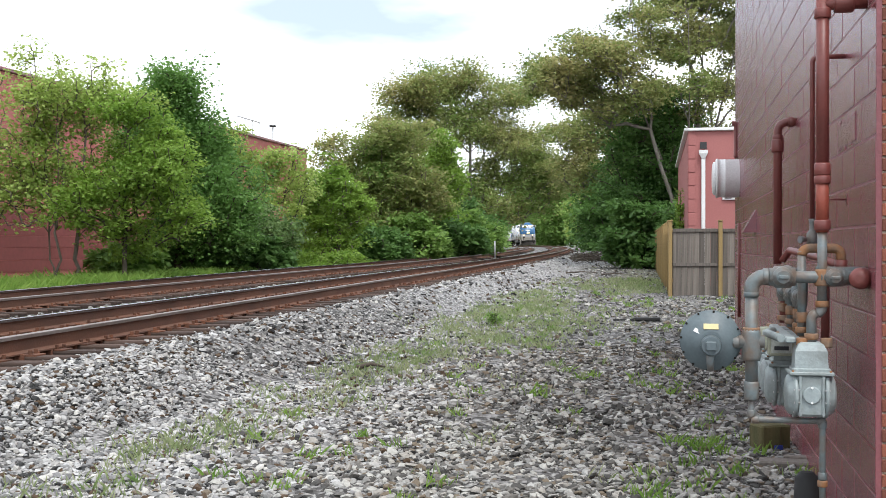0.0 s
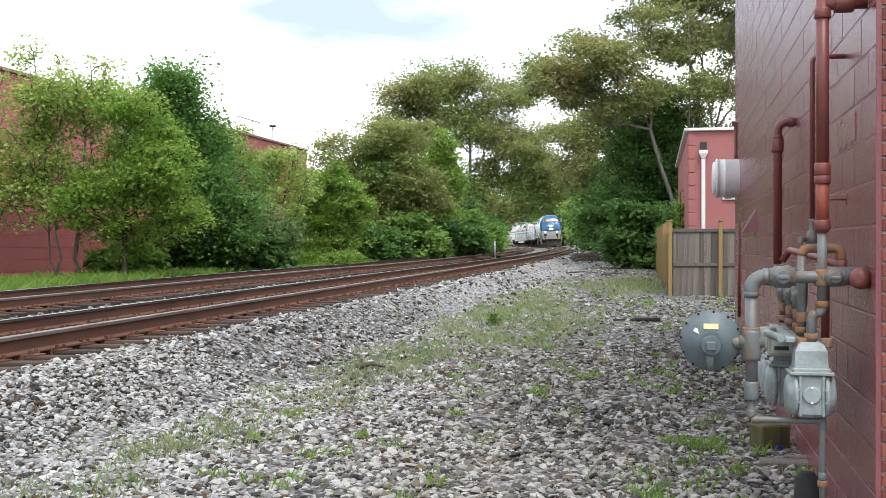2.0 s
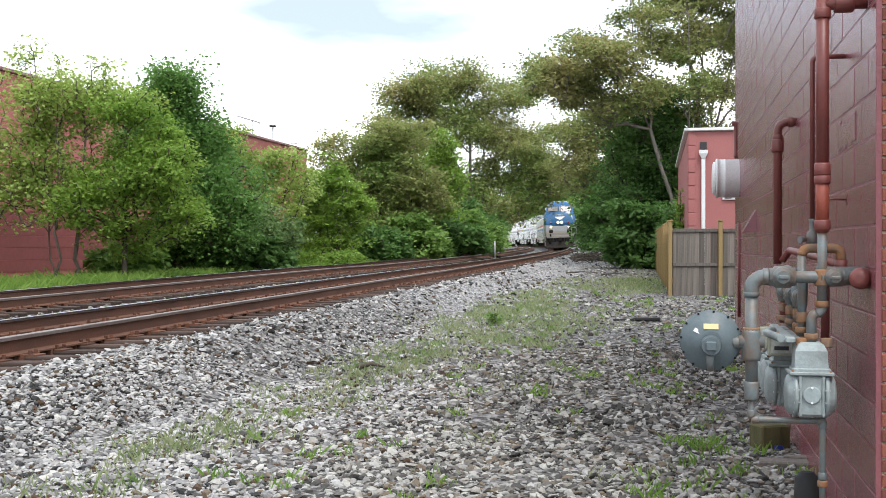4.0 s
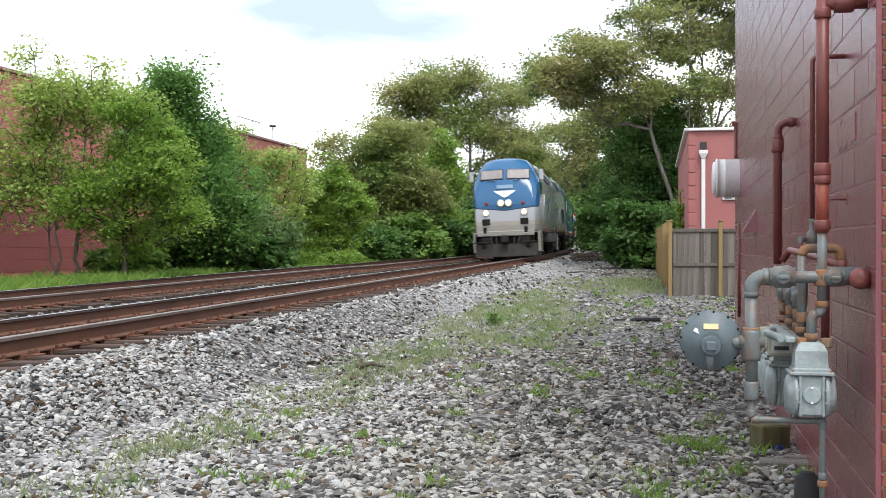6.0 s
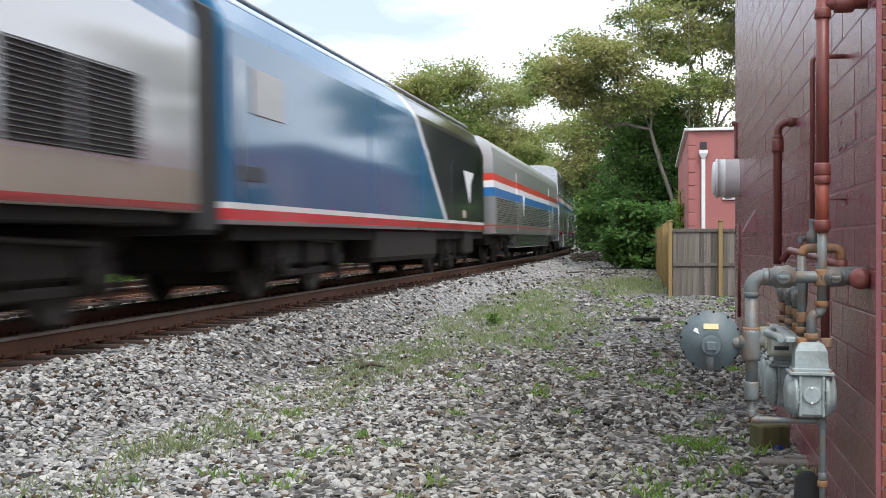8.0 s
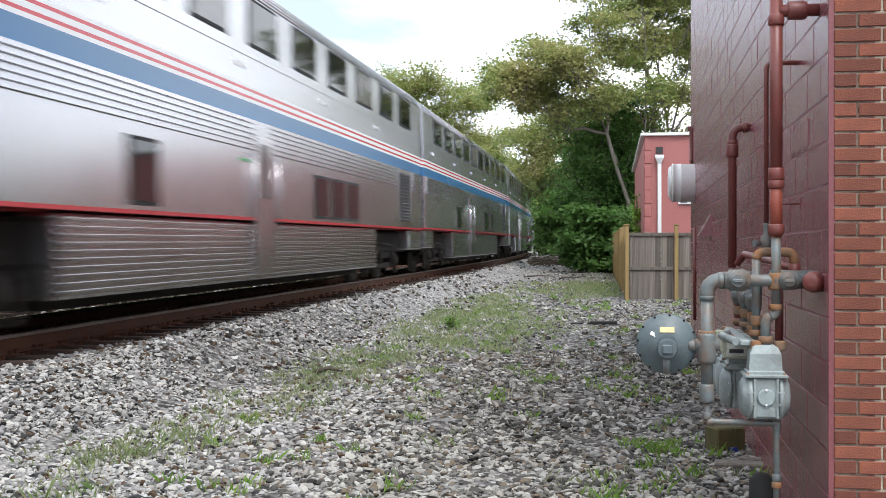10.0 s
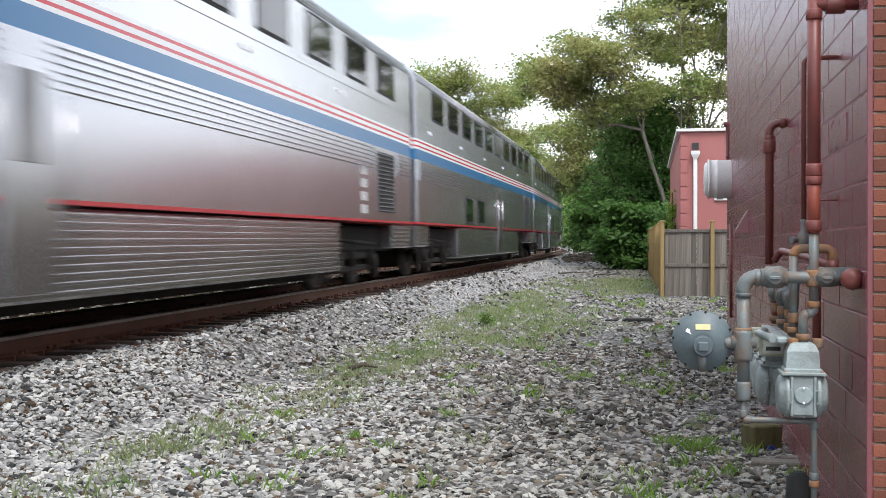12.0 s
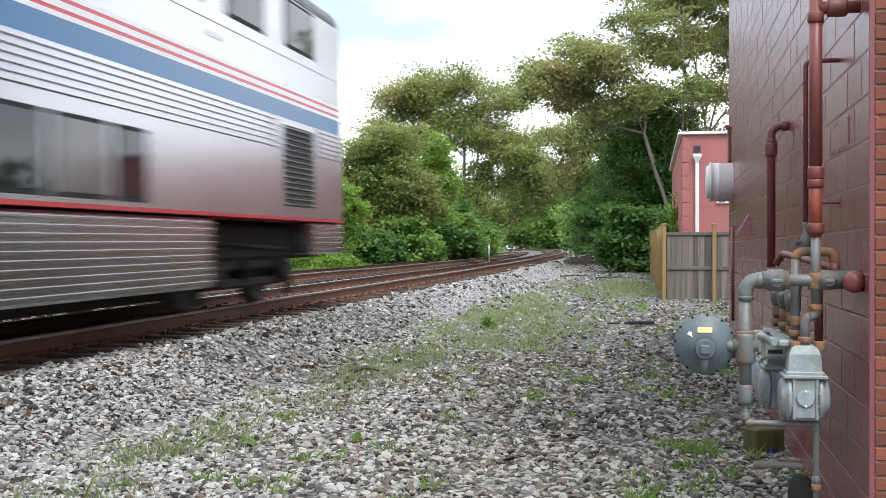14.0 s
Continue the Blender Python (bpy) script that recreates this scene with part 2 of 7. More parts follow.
# ---- mesh building ----
class Shape:
    """Collects the corners and faces of one mesh."""

    def __init__(self):
        self.v, self.f, self.mi, self.smooth = [], [], [], []

    def add(self, verts, faces, slot=0, smooth=False):
        o = len(self.v)
        self.v.extend(tuple(p) for p in verts)
        for f in faces:
            self.f.append([i + o for i in f])
            self.mi.append(slot)
            self.smooth.append(smooth)

    def box(self, c, size, bev=0.0, m=None, slot=0):
        """A box with chamfered edges."""
        h = [s / 2 for s in size]
        b = min(bev, min(h) * 0.45)
        if b <= 0:
            vs = [(sx * h[0], sy * h[1], sz * h[2]) for sx in (-1, 1) for sy in (-1, 1) for sz in (-1, 1)]
            fs = [(0, 1, 3, 2), (4, 6, 7, 5), (0, 4, 5, 1), (2, 3, 7, 6), (0, 2, 6, 4), (1, 5, 7, 3)]
        else:
            vs, key = [], {}
            for sx in (-1, 1):
                for sy in (-1, 1):
                    for sz in (-1, 1):
                        for ax in range(3):
                            p = [sx * (h[0] - b), sy * (h[1] - b), sz * (h[2] - b)]
                            p[ax] = (sx, sy, sz)[ax] * h[ax]
                            key[(sx, sy, sz, ax)] = len(vs)
                            vs.append(tuple(p))
            fs = []
            for ax in range(3):
                o1, o2 = [a for a in range(3) if a != ax]
                for s in (-1, 1):
                    q = []
                    for s1, s2 in ((-1, -1), (1, -1), (1, 1), (-1, 1)):
                        t = [0, 0, 0]
                        t[ax], t[o1], t[o2] = s, s1, s2
                        q.append(key[(*t, ax)])
                    fs.append(q)
                for s1 in (-1, 1):
                    for s2 in (-1, 1):
                        q = []
                        for s, a in ((-1, o1), (1, o1), (1, o2), (-1, o2)):
                            t = [0, 0, 0]
                            t[ax], t[o1], t[o2] = s, s1, s2
                            q.append(key[(*t, a)])
                        fs.append(q)
            for sx in (-1, 1):
                for sy in (-1, 1):
                    for sz in (-1, 1):
                        fs.append([key[(sx, sy, sz, a)] for a in range(3)])
        if m is not None:
            vs = [m @ Vector(p) for p in vs]
        self.add([(p[0] + c[0], p[1] + c[1], p[2] + c[2]) for p in vs], fs, slot)
        return self

    def tube(self, pts, radii, n=10, slot=0, caps=True):
        """A round tube along pts, radius by point."""
        pts = [Vector(p) for p in pts]
        if isinstance(radii, (int, float)):
            radii = [radii] * len(pts)
        rings, prev = [], None
        for i, p in enumerate(pts):
            d = (pts[min(i + 1, len(pts) - 1)] - pts[max(i - 1, 0)])
            d = d.normalized() if d.length > 1e-9 else Vector((0, 0, 1))
            if prev is None:
                a = d.orthogonal().normalized()
            else:
                a = (prev - d * prev.dot(d))
                a = a.normalized() if a.length > 1e-6 else d.orthogonal().normalized()
            prev = a
            b = d.cross(a)
            rings.append([p + (a * math.cos(2 * math.pi * k / n) + b * math.sin(2 * math.pi * k / n)) * radii[i] for k in range(n)])
        vs = [q for r in rings for q in r]
        fs = [(i * n + k, i * n + (k + 1) % n, (i + 1) * n + (k + 1) % n, (i + 1) * n + k) for i in range(len(pts) - 1) for k in range(n)]
        self.add(vs, fs, slot, True)
        if caps:
            o = len(self.v) - len(vs)
            self.f.append([o + k for k in range(n)][::-1])
            self.f.append([o + (len(pts) - 1) * n + k for k in range(n)])
            self.mi += [slot, slot]
            self.smooth += [False, False]
        return self

    def lathe(self, origin, axis, profile, n=24, slot=0):
        """A turned form: profile is (along the axis, radius)."""
        ax = Vector(axis).normalized()
        pts = [Vector(origin) + ax * h for h, r in profile]
        a = ax.orthogonal().normalized()
        b = ax.cross(a)
        vs = [p + (a * math.cos(2 * math.pi * k / n) + b * math.sin(2 * math.pi * k / n)) * max(r, 1e-4) for p, (h, r) in zip(pts, profile) for k in range(n)]
        fs = [(i * n + k, i * n + (k + 1) % n, (i + 1) * n + (k + 1) % n, (i + 1) * n + k) for i in range(len(pts) - 1) for k in range(n)]
        self.add(vs, fs, slot, True)
        o = len(self.v) - len(vs)
        self.f += [[o + k for k in range(n)][::-1], [o + (len(pts) - 1) * n + k for k in range(n)]]
        self.mi += [slot, slot]
        self.smooth += [False, False]
        return self

    def loft(self, sections, slot=0, smooth=False, caps=True):
        """A skin through closed sections of equal length."""
        n = len(sections[0])
        vs = [p for s in sections for p in s]
        fs = [(i * n + k, i * n + (k + 1) % n, (i + 1) * n + (k + 1) % n, (i + 1) * n + k) for i in range(len(sections) - 1) for k in range(n)]
        self.add(vs, fs, slot, smooth)
        o = len(self.v) - len(vs)
        if caps:
            self.f += [[o + k for k in range(n)][::-1], [o + (len(sections) - 1) * n + k for k in range(n)]]
            self.mi += [slot, slot]
            self.smooth += [False, False]
        return self

    def mesh(self, name):
        me = bpy.data.meshes.new(name)
        me.from_pydata(self.v, [], self.f)
        me.polygons.foreach_set("material_index", self.mi)
        me.polygons.foreach_set("use_smooth", self.smooth)
        b = bmesh.new()
        b.from_mesh(me)
        bmesh.ops.recalc_face_normals(b, faces=b.faces)
        b.to_mesh(me)
        b.free()
        return me


def part(name, shape, material, parent=None, label="", kind="", m=None):
    """One mesh object under a thing or a part; material may be a list of slots."""
    me = shape.mesh(name) if isinstance(shape, Shape) else shape
    if not me.materials:
        for k in (material if isinstance(material, (list, tuple)) else [material]):
            me.materials.append(k)
    ob = new(name, me)
    if parent is not None:
        ob.parent = parent
    if m is not None:
        ob.matrix_local = m
    if label or kind:
        tagged(ob, label=label, kind=kind)
    return ob


def raw_mesh(name, verts, faces):
    """A large mesh from arrays; every face has the same number of corners."""
    me = bpy.data.meshes.new(name)
    verts, faces = np.asarray(verts, np.float32), np.asarray(faces, np.int32)
    k = faces.shape[1]
    me.vertices.add(len(verts))
    me.vertices.foreach_set("co", verts.ravel())
    me.loops.add(faces.size)
    me.loops.foreach_set("vertex_index", faces.ravel())
    me.polygons.add(len(faces))
    me.polygons.foreach_set("loop_start", np.arange(len(faces), dtype=np.int32) * k)
    me.update(calc_edges=True)
    me.polygons.foreach_set("use_smooth", np.zeros(len(faces), bool))
    return me


# ---- the line of the railway: straight past the camera, then a long left-hand curve, slightly rising ----
STEP = 0.5
_s = np.arange(-260, 470, STEP)
_k = 0.00113 * np.clip((_s - 26.5) / 5.1, 0, 1)
_th = 0.1933 - np.cumsum(_k) * STEP
_x, _y = np.cumsum(np.sin(_th)) * STEP, np.cumsum(np.cos(_th)) * STEP
_zero = int(np.searchsorted(_s, 0))
_x += -4.951 - _x[_zero]
_y += 10.0 - _y[_zero]
_sc = np.clip(_s, -40, 221) / 100
_z = 1.5 - 0.874 + 0.718 * _sc - 0.162 * _sc ** 2
_cant = 0.0161 + 0.0198 * np.clip((_s - 26.5) / 5.1, 0, 1)


def line_at(s):
    return tuple(float(np.interp(s, _s, q)) for q in (_x, _y, _z, _th, _cant))


def on_line(s, lateral=0.0, up=0.0):
    """A point beside the near track's centre line, lateral to the right, up from the rail tops."""
    x, y, z, th, c = line_at(s)
    return Vector((x + lateral * math.cos(th) - c * up * math.cos(th), y - lateral * math.sin(th) + c * up * math.sin(th), z + up + c * lateral))


def to_line(X, Y):
    """For arrays of places: the way along the near track and the distance to the right of it."""
    X, Y = np.asarray(X, float), np.asarray(Y, float)
    shape = X.shape
    X, Y = X.ravel(), Y.ravel()
    s = (Y - 10.0) / 0.985
    for _ in range(4):
        x, y, th = np.interp(s, _s, _x), np.interp(s, _s, _y), np.interp(s, _s, _th)
        s = np.clip(s + (X - x) * np.sin(th) + (Y - y) * np.cos(th), -259, 468)
    x, y, th = np.interp(s, _s, _x), np.interp(s, _s, _y), np.interp(s, _s, _th)
    d = (X - x) * np.cos(th) - (Y - y) * np.sin(th)
    return s.reshape(shape), d.reshape(shape)


def base_level(Y):
    return np.interp(Y, [-400, 14, 29, 70, 150, 220, 400, 5000], [-0.1, 0.0, 0.2, 0.55, 0.95, 1.2, 1.3, 1.3])


def ground_height(X, Y):
    """The level of the ballast, the yard and the verge."""
    s, d = to_line(X, Y)
    rail = np.interp(s, _s, _z)
    bench = rail - 0.25 + np.interp(s, _s, _cant) * np.clip(d, -6.0, 1.9)
    base = base_level(Y)
    left = base + 0.28 + 0.0 * Y
    right_slope = bench - np.clip(d - 1.75, 0, None) * 0.52
    left_slope = bench - np.clip(-6.3 - d, 0, None) * 0.35
    z = np.where(d > 0, np.maximum(right_slope, base), np.maximum(left_slope, np.minimum(left, bench)))
    far = np.clip((np.hypot(X, Y) - 300) / 100, 0, 1)
    return z * (1 - far) + 1.2 * far


# ---- ground: one sheet of gravel, verge and distance ----
def axis(*spans):
    return np.unique(np.round(np.concatenate([np.arange(a, b, c) for a, b, c in spans] + [[spans[-1][1]]]), 3))


def cover_map(X, Y):
    """How far weeds and soil cover the stones."""
    s, d = to_line(X, Y)
    n1 = np.sin(X * 1.9 + 1.3 * np.sin(Y * 0.7)) * np.sin(Y * 0.83 + 0.9 * np.sin(X * 1.3))
    n2 = np.sin(X * 4.7 + 2 * np.sin(Y * 2.1)) * np.sin(Y * 3.3 + 1.7 * np.sin(X * 2.9))
    band = np.exp(-((d - 3.2 - 0.02 * Y) / (0.35 + 0.02 * Y)) ** 2)
    yard = np.exp(-((d - 4.3) / 1.9) ** 2) * np.exp(-((Y - 21) / 6.5) ** 2)
    right = (0.58 + 0.3 * np.clip((15 - Y) / 3, 0, 1)) * band * (0.75 + 0.4 * n1) + 0.62 * yard * (0.75 + 0.35 * n1) + 0.15 * n2 * (d > 2.6)
    n3 = np.sin(X * 7.9 + 1.7 * np.sin(Y * 3.7)) * np.sin(Y * 5.3 + 2.1 * np.sin(X * 6.1))
    right = np.where(d > 2.2, right * (1 + 0.35 * n2 + 0.3 * n3), 0)
    left = np.clip((-6.2 - d) / 0.8, 0, 1)
    rough = np.clip((d - 3.6) / 2.0, 0, 1) * np.clip((Y - 26) / 8, 0, 1) * (0.8 + 0.3 * n2)
    return np.clip(np.maximum(np.maximum(right, left), rough), 0, 1)


def build_ground():
    xs = axis((-3000, -200, 200), (-200, -40, 8), (-40, -12, 1), (-12, 8, 0.22), (8, 40, 1), (40, 200, 8), (200, 3000, 200))
    ys = axis((-3000, -240, 200), (-240, -10, 6), (-10, 4, 1), (4, 32, 0.28), (32, 90, 0.8), (90, 330, 3), (330, 3200, 200))
    X, Y = np.meshgrid(xs, ys)
    Z = ground_height(X, Y)
    near = (np.hypot(X, Y) < 60)
    Z = Z + near * 0.02 * (np.sin(X * 3.1 + np.sin(Y * 2.2)) * np.sin(Y * 2.7 + np.sin(X * 1.7)))
    nx, ny = len(xs), len(ys)
    idx = np.arange(nx * ny).reshape(ny, nx)
    faces = np.stack([idx[:-1, :-1], idx[:-1, 1:], idx[1:, 1:], idx[1:, :-1]], -1).reshape(-1, 4)
    me = raw_mesh("ground", np.stack([X, Y, Z], -1).reshape(-1, 3), faces)
    me.polygons.foreach_set("use_smooth", np.ones(len(faces), bool))
    att = me.attributes.new("cover", "FLOAT", "POINT")
    att.data.foreach_set("value", cover_map(X, Y).ravel().astype(np.float32))
    sl, dl = to_line(X, Y)
    fresh = np.clip((Y - 18) / 10, 0, 1) * np.clip((dl - 0.6) / 0.4, 0, 1) * np.clip((4.2 - dl) / 1.5, 0, 1)
    att = me.attributes.new("fresh", "FLOAT", "POINT")
    att.data.foreach_set("value", fresh.ravel().astype(np.float32))
    m = bpy.data.materials.new("gravel_and_weeds")
    m.use_nodes = True
    n, l = m.node_tree.nodes, m.node_tree.links
    b = n["Principled BSDF"]
    b.inputs["Roughness"].default_value = 0.95
    b.inputs["Specular IOR Level"].default_value = 0.2
    tc = n.new("ShaderNodeTexCoord")
    vo = n.new("ShaderNodeTexVoronoi")
    vo.inputs["Scale"].default_value = 17.0
    l.new(tc.outputs["Object"], vo.inputs["Vector"])
    wh = n.new("ShaderNodeSeparateColor")
    l.new(vo.outputs["Color"], wh.inputs[0])
    r = n.new("ShaderNodeValToRGB")
    r.color_ramp.elements[0].color, r.color_ramp.elements[1].color = (0.03, 0.027, 0.024, 1), (0.36, 0.35, 0.34, 1)
    l.new(wh.outputs[0], r.inputs["Fac"])
    # Cells dim towards their edges: shade between stones, put into the colour.
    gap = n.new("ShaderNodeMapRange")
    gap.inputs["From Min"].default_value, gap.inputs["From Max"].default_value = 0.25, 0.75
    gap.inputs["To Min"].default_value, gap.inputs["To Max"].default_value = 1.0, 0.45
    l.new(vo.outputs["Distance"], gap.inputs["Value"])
    pale = n.new("ShaderNodeValToRGB")
    pale.color_ramp.elements[0].color, pale.color_ramp.elements[1].color = (0.10, 0.098, 0.095, 1), (0.60, 0.59, 0.58, 1)
    l.new(wh.outputs[0], pale.inputs["Fac"])
    fa = n.new("ShaderNodeAttribute")
    fa.attribute_name = "fresh"
    fm = n.new("ShaderNodeMix")
    fm.data_type = "RGBA"
    l.new(fa.outputs["Fac"], fm.inputs[0])
    l.new(r.outputs["Color"], fm.inputs[6])
    l.new(pale.outputs["Color"], fm.inputs[7])
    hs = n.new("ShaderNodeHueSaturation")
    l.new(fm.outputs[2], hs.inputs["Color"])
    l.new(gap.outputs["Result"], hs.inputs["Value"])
    at = n.new("ShaderNodeAttribute")
    at.attribute_name = "cover"
    ns = n.new("ShaderNodeTexNoise")
    ns.inputs["Scale"].default_value, ns.inputs["Detail"].default_value = 5.0, 6.0
    l.new(tc.outputs["Object"], ns.inputs["Vector"])
    ad = n.new("ShaderNodeMath")
    ad.operation = "ADD"
    l.new(at.outputs["Fac"], ad.inputs[0])
    l.new(ns.outputs["Fac"], ad.inputs[1])
    st = n.new("ShaderNodeMapRange")
    st.inputs["From Min"].default_value, st.inputs["From Max"].default_value = 1.0, 1.6
    l.new(ad.outputs["Value"], st.inputs["Value"])
    gr = n.new("ShaderNodeValToRGB")
    gr.color_ramp.elements[0].color, gr.color_ramp.elements[1].color = (0.095, 0.08, 0.062, 1), (0.17, 0.21, 0.085, 1)
    gr.color_ramp.elements[0].position, gr.color_ramp.elements[1].position = 0.38, 0.64
    n3 = n.new("ShaderNodeTexNoise")
    n3.inputs["Scale"].default_value, n3.inputs["Detail"].default_value = 11.0, 5.0
    l.new(tc.outputs["Object"], n3.inputs["Vector"])
    l.new(n3.outputs["Fac"], gr.inputs["Fac"])
    mx = n.new("ShaderNodeMix")
    mx.data_type = "RGBA"
    l.new(st.outputs["Result"], mx.inputs[0])
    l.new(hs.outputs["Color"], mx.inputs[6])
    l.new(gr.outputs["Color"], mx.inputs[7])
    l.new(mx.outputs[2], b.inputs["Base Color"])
    bp = n.new("ShaderNodeBump")
    bp.inputs["Strength"].default_value, bp.inputs["Distance"].default_value = 0.9, 0.03
    inv = n.new("ShaderNodeMath")
    inv.operation = "SUBTRACT"
    inv.inputs[0].default_value = 1.0
    l.new(vo.outputs["Distance"], inv.inputs[1])
    l.new(inv.outputs["Value"], bp.inputs["Height"])
    l.new(bp.outputs["Normal"], b.inputs["Normal"])
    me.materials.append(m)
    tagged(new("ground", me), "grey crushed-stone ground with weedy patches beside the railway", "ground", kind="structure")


build_ground()


# ---- railway tracks ----
RAIL_PROFILE = [(-0.076, -0.186), (0.076, -0.186), (0.076, -0.172), (0.012, -0.152), (0.009, -0.05), (0.036, -0.038), (0.037, -0.006), (0.028, 0.0), (-0.028, 0.0), (-0.037, -0.006), (-0.036, -0.038), (-0.009, -0.05), (-0.012, -0.152), (-0.076, -0.172)]


def build_rail(parent, offset, s0, s1, top, label):
    sh = Shape()
    rows = []
    for s in np.arange(s0, s1, 1.0 if s1 < 60 else 1.5):
        x, y, z, th, c = line_at(s)
        rows.append([(x + (offset + a) * math.cos(th), y - (offset + a) * math.sin(th), z + b + c * max(offset, -1.6)) for a, b in RAIL_PROFILE])
    sh.loft(rows)
    k = len(RAIL_PROFILE)
    for i in range(len(rows) - 1):
        for q in (5, 6, 7):
            sh.mi[i * k + q] = 1
    part("rail", sh, [M_RUST, top], parent, label)


def build_track(centre, tie_from, tie_to, tops, label):
    track = tagged(new("railway_track"), label, "railway track", group="railway tracks")
    for side, top, lab in ((0.755, tops[0], "rusty steel rail with dull worn top"), (-0.755, tops[1], "rusty steel rail with polished top")):
        build_rail(track, centre + side, -120, 440, top, lab)
    tie = Shape().box((0, 0, 0), (2.6, 0.22, 0.18), 0.015).mesh("tie")
    tie.materials.append(M_TIE)
    bits = Shape()
    rng = random.Random(int(7 + centre))
    count = 0
    s = tie_from
    while s < tie_to:
        x, y, z, th, c = line_at(s)
        lift = c * max(centre, -1.6) if centre < -1 else 0
        m = Matrix.Translation((x + centre * math.cos(th), y - centre * math.sin(th), z - 0.29 + lift + rng.uniform(-0.008, 0.008))) @ Matrix.Rotation(-th + rng.uniform(-0.02, 0.02), 4, "Z") @ Matrix.Rotation(-c if centre > -1 else 0, 4, "Y") @ Matrix.Translation((rng.uniform(-0.05, 0.05), 0, 0))
        if count < 290:
            part("tie", tie, M_TIE, track, m=m)
        count += 1
        for side in (-0.755, 0.755):
            bits.box(m @ Vector((side, 0, 0.098)), (0.36, 0.19, 0.02), 0.004, Matrix.Rotation(-th, 3, "Z"))
            if s < 45:
                for dx in (-0.1, 0.1):
                    for dy in (-0.06, 0.06):
                        if rng.random() < 0.85:
                            bits.box(m @ Vector((side + dx + rng.uniform(-0.01, 0.01), dy, 0.125)), (0.04, 0.025, 0.05), 0.006, Matrix.Rotation(rng.uniform(-0.5, 0.5), 3, "Z"))
                for dy in (-0.13, 0.13):
                    bits.box(m @ Vector((side, dy, 0.075)), (0.17, 0.03, 0.09), 0.008, Matrix.Rotation(-th, 3, "Z"))
        s += 0.53
    part("rail_fastening", bits, M_RUSTY_BITS, track, "rusted tie plates, spikes and rail anchors", kind="stuff")
    return track


build_track(0.0, -6.0, 145.0, (M_RAILDULL, M_RAILTOP), "rusty curving railway track on dark wooden ties")
build_track(-4.27, -2.0, 145.0, (M_RAILDULL, M_RAILTOP), "second rusty railway track on wooden ties")


# ---- maroon block building beside the camera ----
CORNER, ALONG, OUT = Vector((1.965, 5.03, 0)), Vector((0.2008, 0.9796, 0)), Vector((-0.9796, 0.2008, 0))
WALL_M = Matrix(((ALONG.x, OUT.x, 0, CORNER.x), (ALONG.y, OUT.y, 0, CORNER.y), (0, 0, 1, 0), (0, 0, 0, 1)))


def W(a, out, z):
    """A place by the block wall: along it from the near corner, out from it, and up."""
    return WALL_M @ Vector((a, out, z))


def build_block_building():
    wall = tagged(part("wall_east", Shape().box((5.75, -0.085, 3.0), (11.5, 0.2, 6.8)).box((5.75, -0.06, 6.45), (11.5, 0.34, 0.12), 0.02), M_MAROON_JOINT, m=WALL_M), "maroon painted concrete block wall with weathered streaks", "wall", kind="structure")
    course, length = 0.2032, 0.4064
    whole = Shape().box((0, 0, 0), (length - 0.007, 0.03, course - 0.007), 0.004).mesh("block")
    half = Shape().box((0, 0, 0), (length / 2 - 0.007, 0.03, course - 0.007), 0.004).mesh("block")
    rest = Shape()
    rng = random.Random(4)
    made = 0
    for j in range(-1, 31):
        z = (j + 0.5) * course - 0.035
        a = 0.0
        first = j % 2 == 1
        while a < 11.5 - 0.05:
            w = length / 2 if (first and a == 0.0) else length
            w = min(w, 11.5 - a)
            if a < 4.4 and 0 <= j < 27 and made < 300 and w > length * 0.4:
                ob = part("block", whole if w > 0.3 else half, M_MAROON, wall)
                ob.matrix_local = Matrix.Translation((a + w / 2, 0.002 + rng.uniform(-0.0015, 0.0015), z))
                made += 1
            else:
                rest.box((a + w / 2, 0.002 + rng.uniform(-0.0015, 0.0015), z), (w - 0.007, 0.03, course - 0.007), 0.004)
            a += w
    part("block_facing", rest, M_MAROON, wall, kind="stuff")
    # brick front that turns the corner
    front_m = Matrix(((-OUT.x, ALONG.x, 0, CORNER.x), (-OUT.y, ALONG.y, 0, CORNER.y), (0, 0, 1, 0), (0, 0, 0, 1)))
    front = tagged(part("wall_south", Shape().box((5.0, 0.10, 3.05), (9.98, 0.2, 6.9)), M_MORTAR, m=front_m), "red brick facade with pale mortar joints", "wall", kind="structure")
    bw, bh = 0.213, 0.0677
    b1 = Shape().box((0, 0, 0), (bw - 0.011, 0.1, bh - 0.011), 0.003).mesh("brick")
    b2 = Shape().box((0, 0, 0), (bw / 2 - 0.011, 0.1, bh - 0.011), 0.003).mesh("brick")
    rest = Shape()
    made = 0
    for j in range(0, 90):
        a = 0.0
        z = (j + 0.5) * bh
        while a < 1.6:
            w = bw / 2 if (a == 0.0 and j % 2) else bw
            if a < 0.62 and made < 300:
                ob = part("brick", b1 if w > 0.15 else b2, M_BRICK, front)
                ob.matrix_local = Matrix.Translation((a + w / 2 + 0.003, 0.042 + rng.uniform(-0.002, 0.002), z))
                made += 1
            else:
                rest.box((a + w / 2 + 0.003, 0.042, z), (w - 0.011, 0.1, bh - 0.011), 0.003)
            a += w
    part("brick_facing", rest, M_BRICK, front, kind="stuff")
    back = Shape().box((5.8, -5.0, 3.0), (11.2, 9.6, 6.4))
    tagged(part("building_core", back, M_MAROON_JOINT, m=WALL_M), "plain maroon body and roof of the block building", "building", kind="structure")


build_block_building()


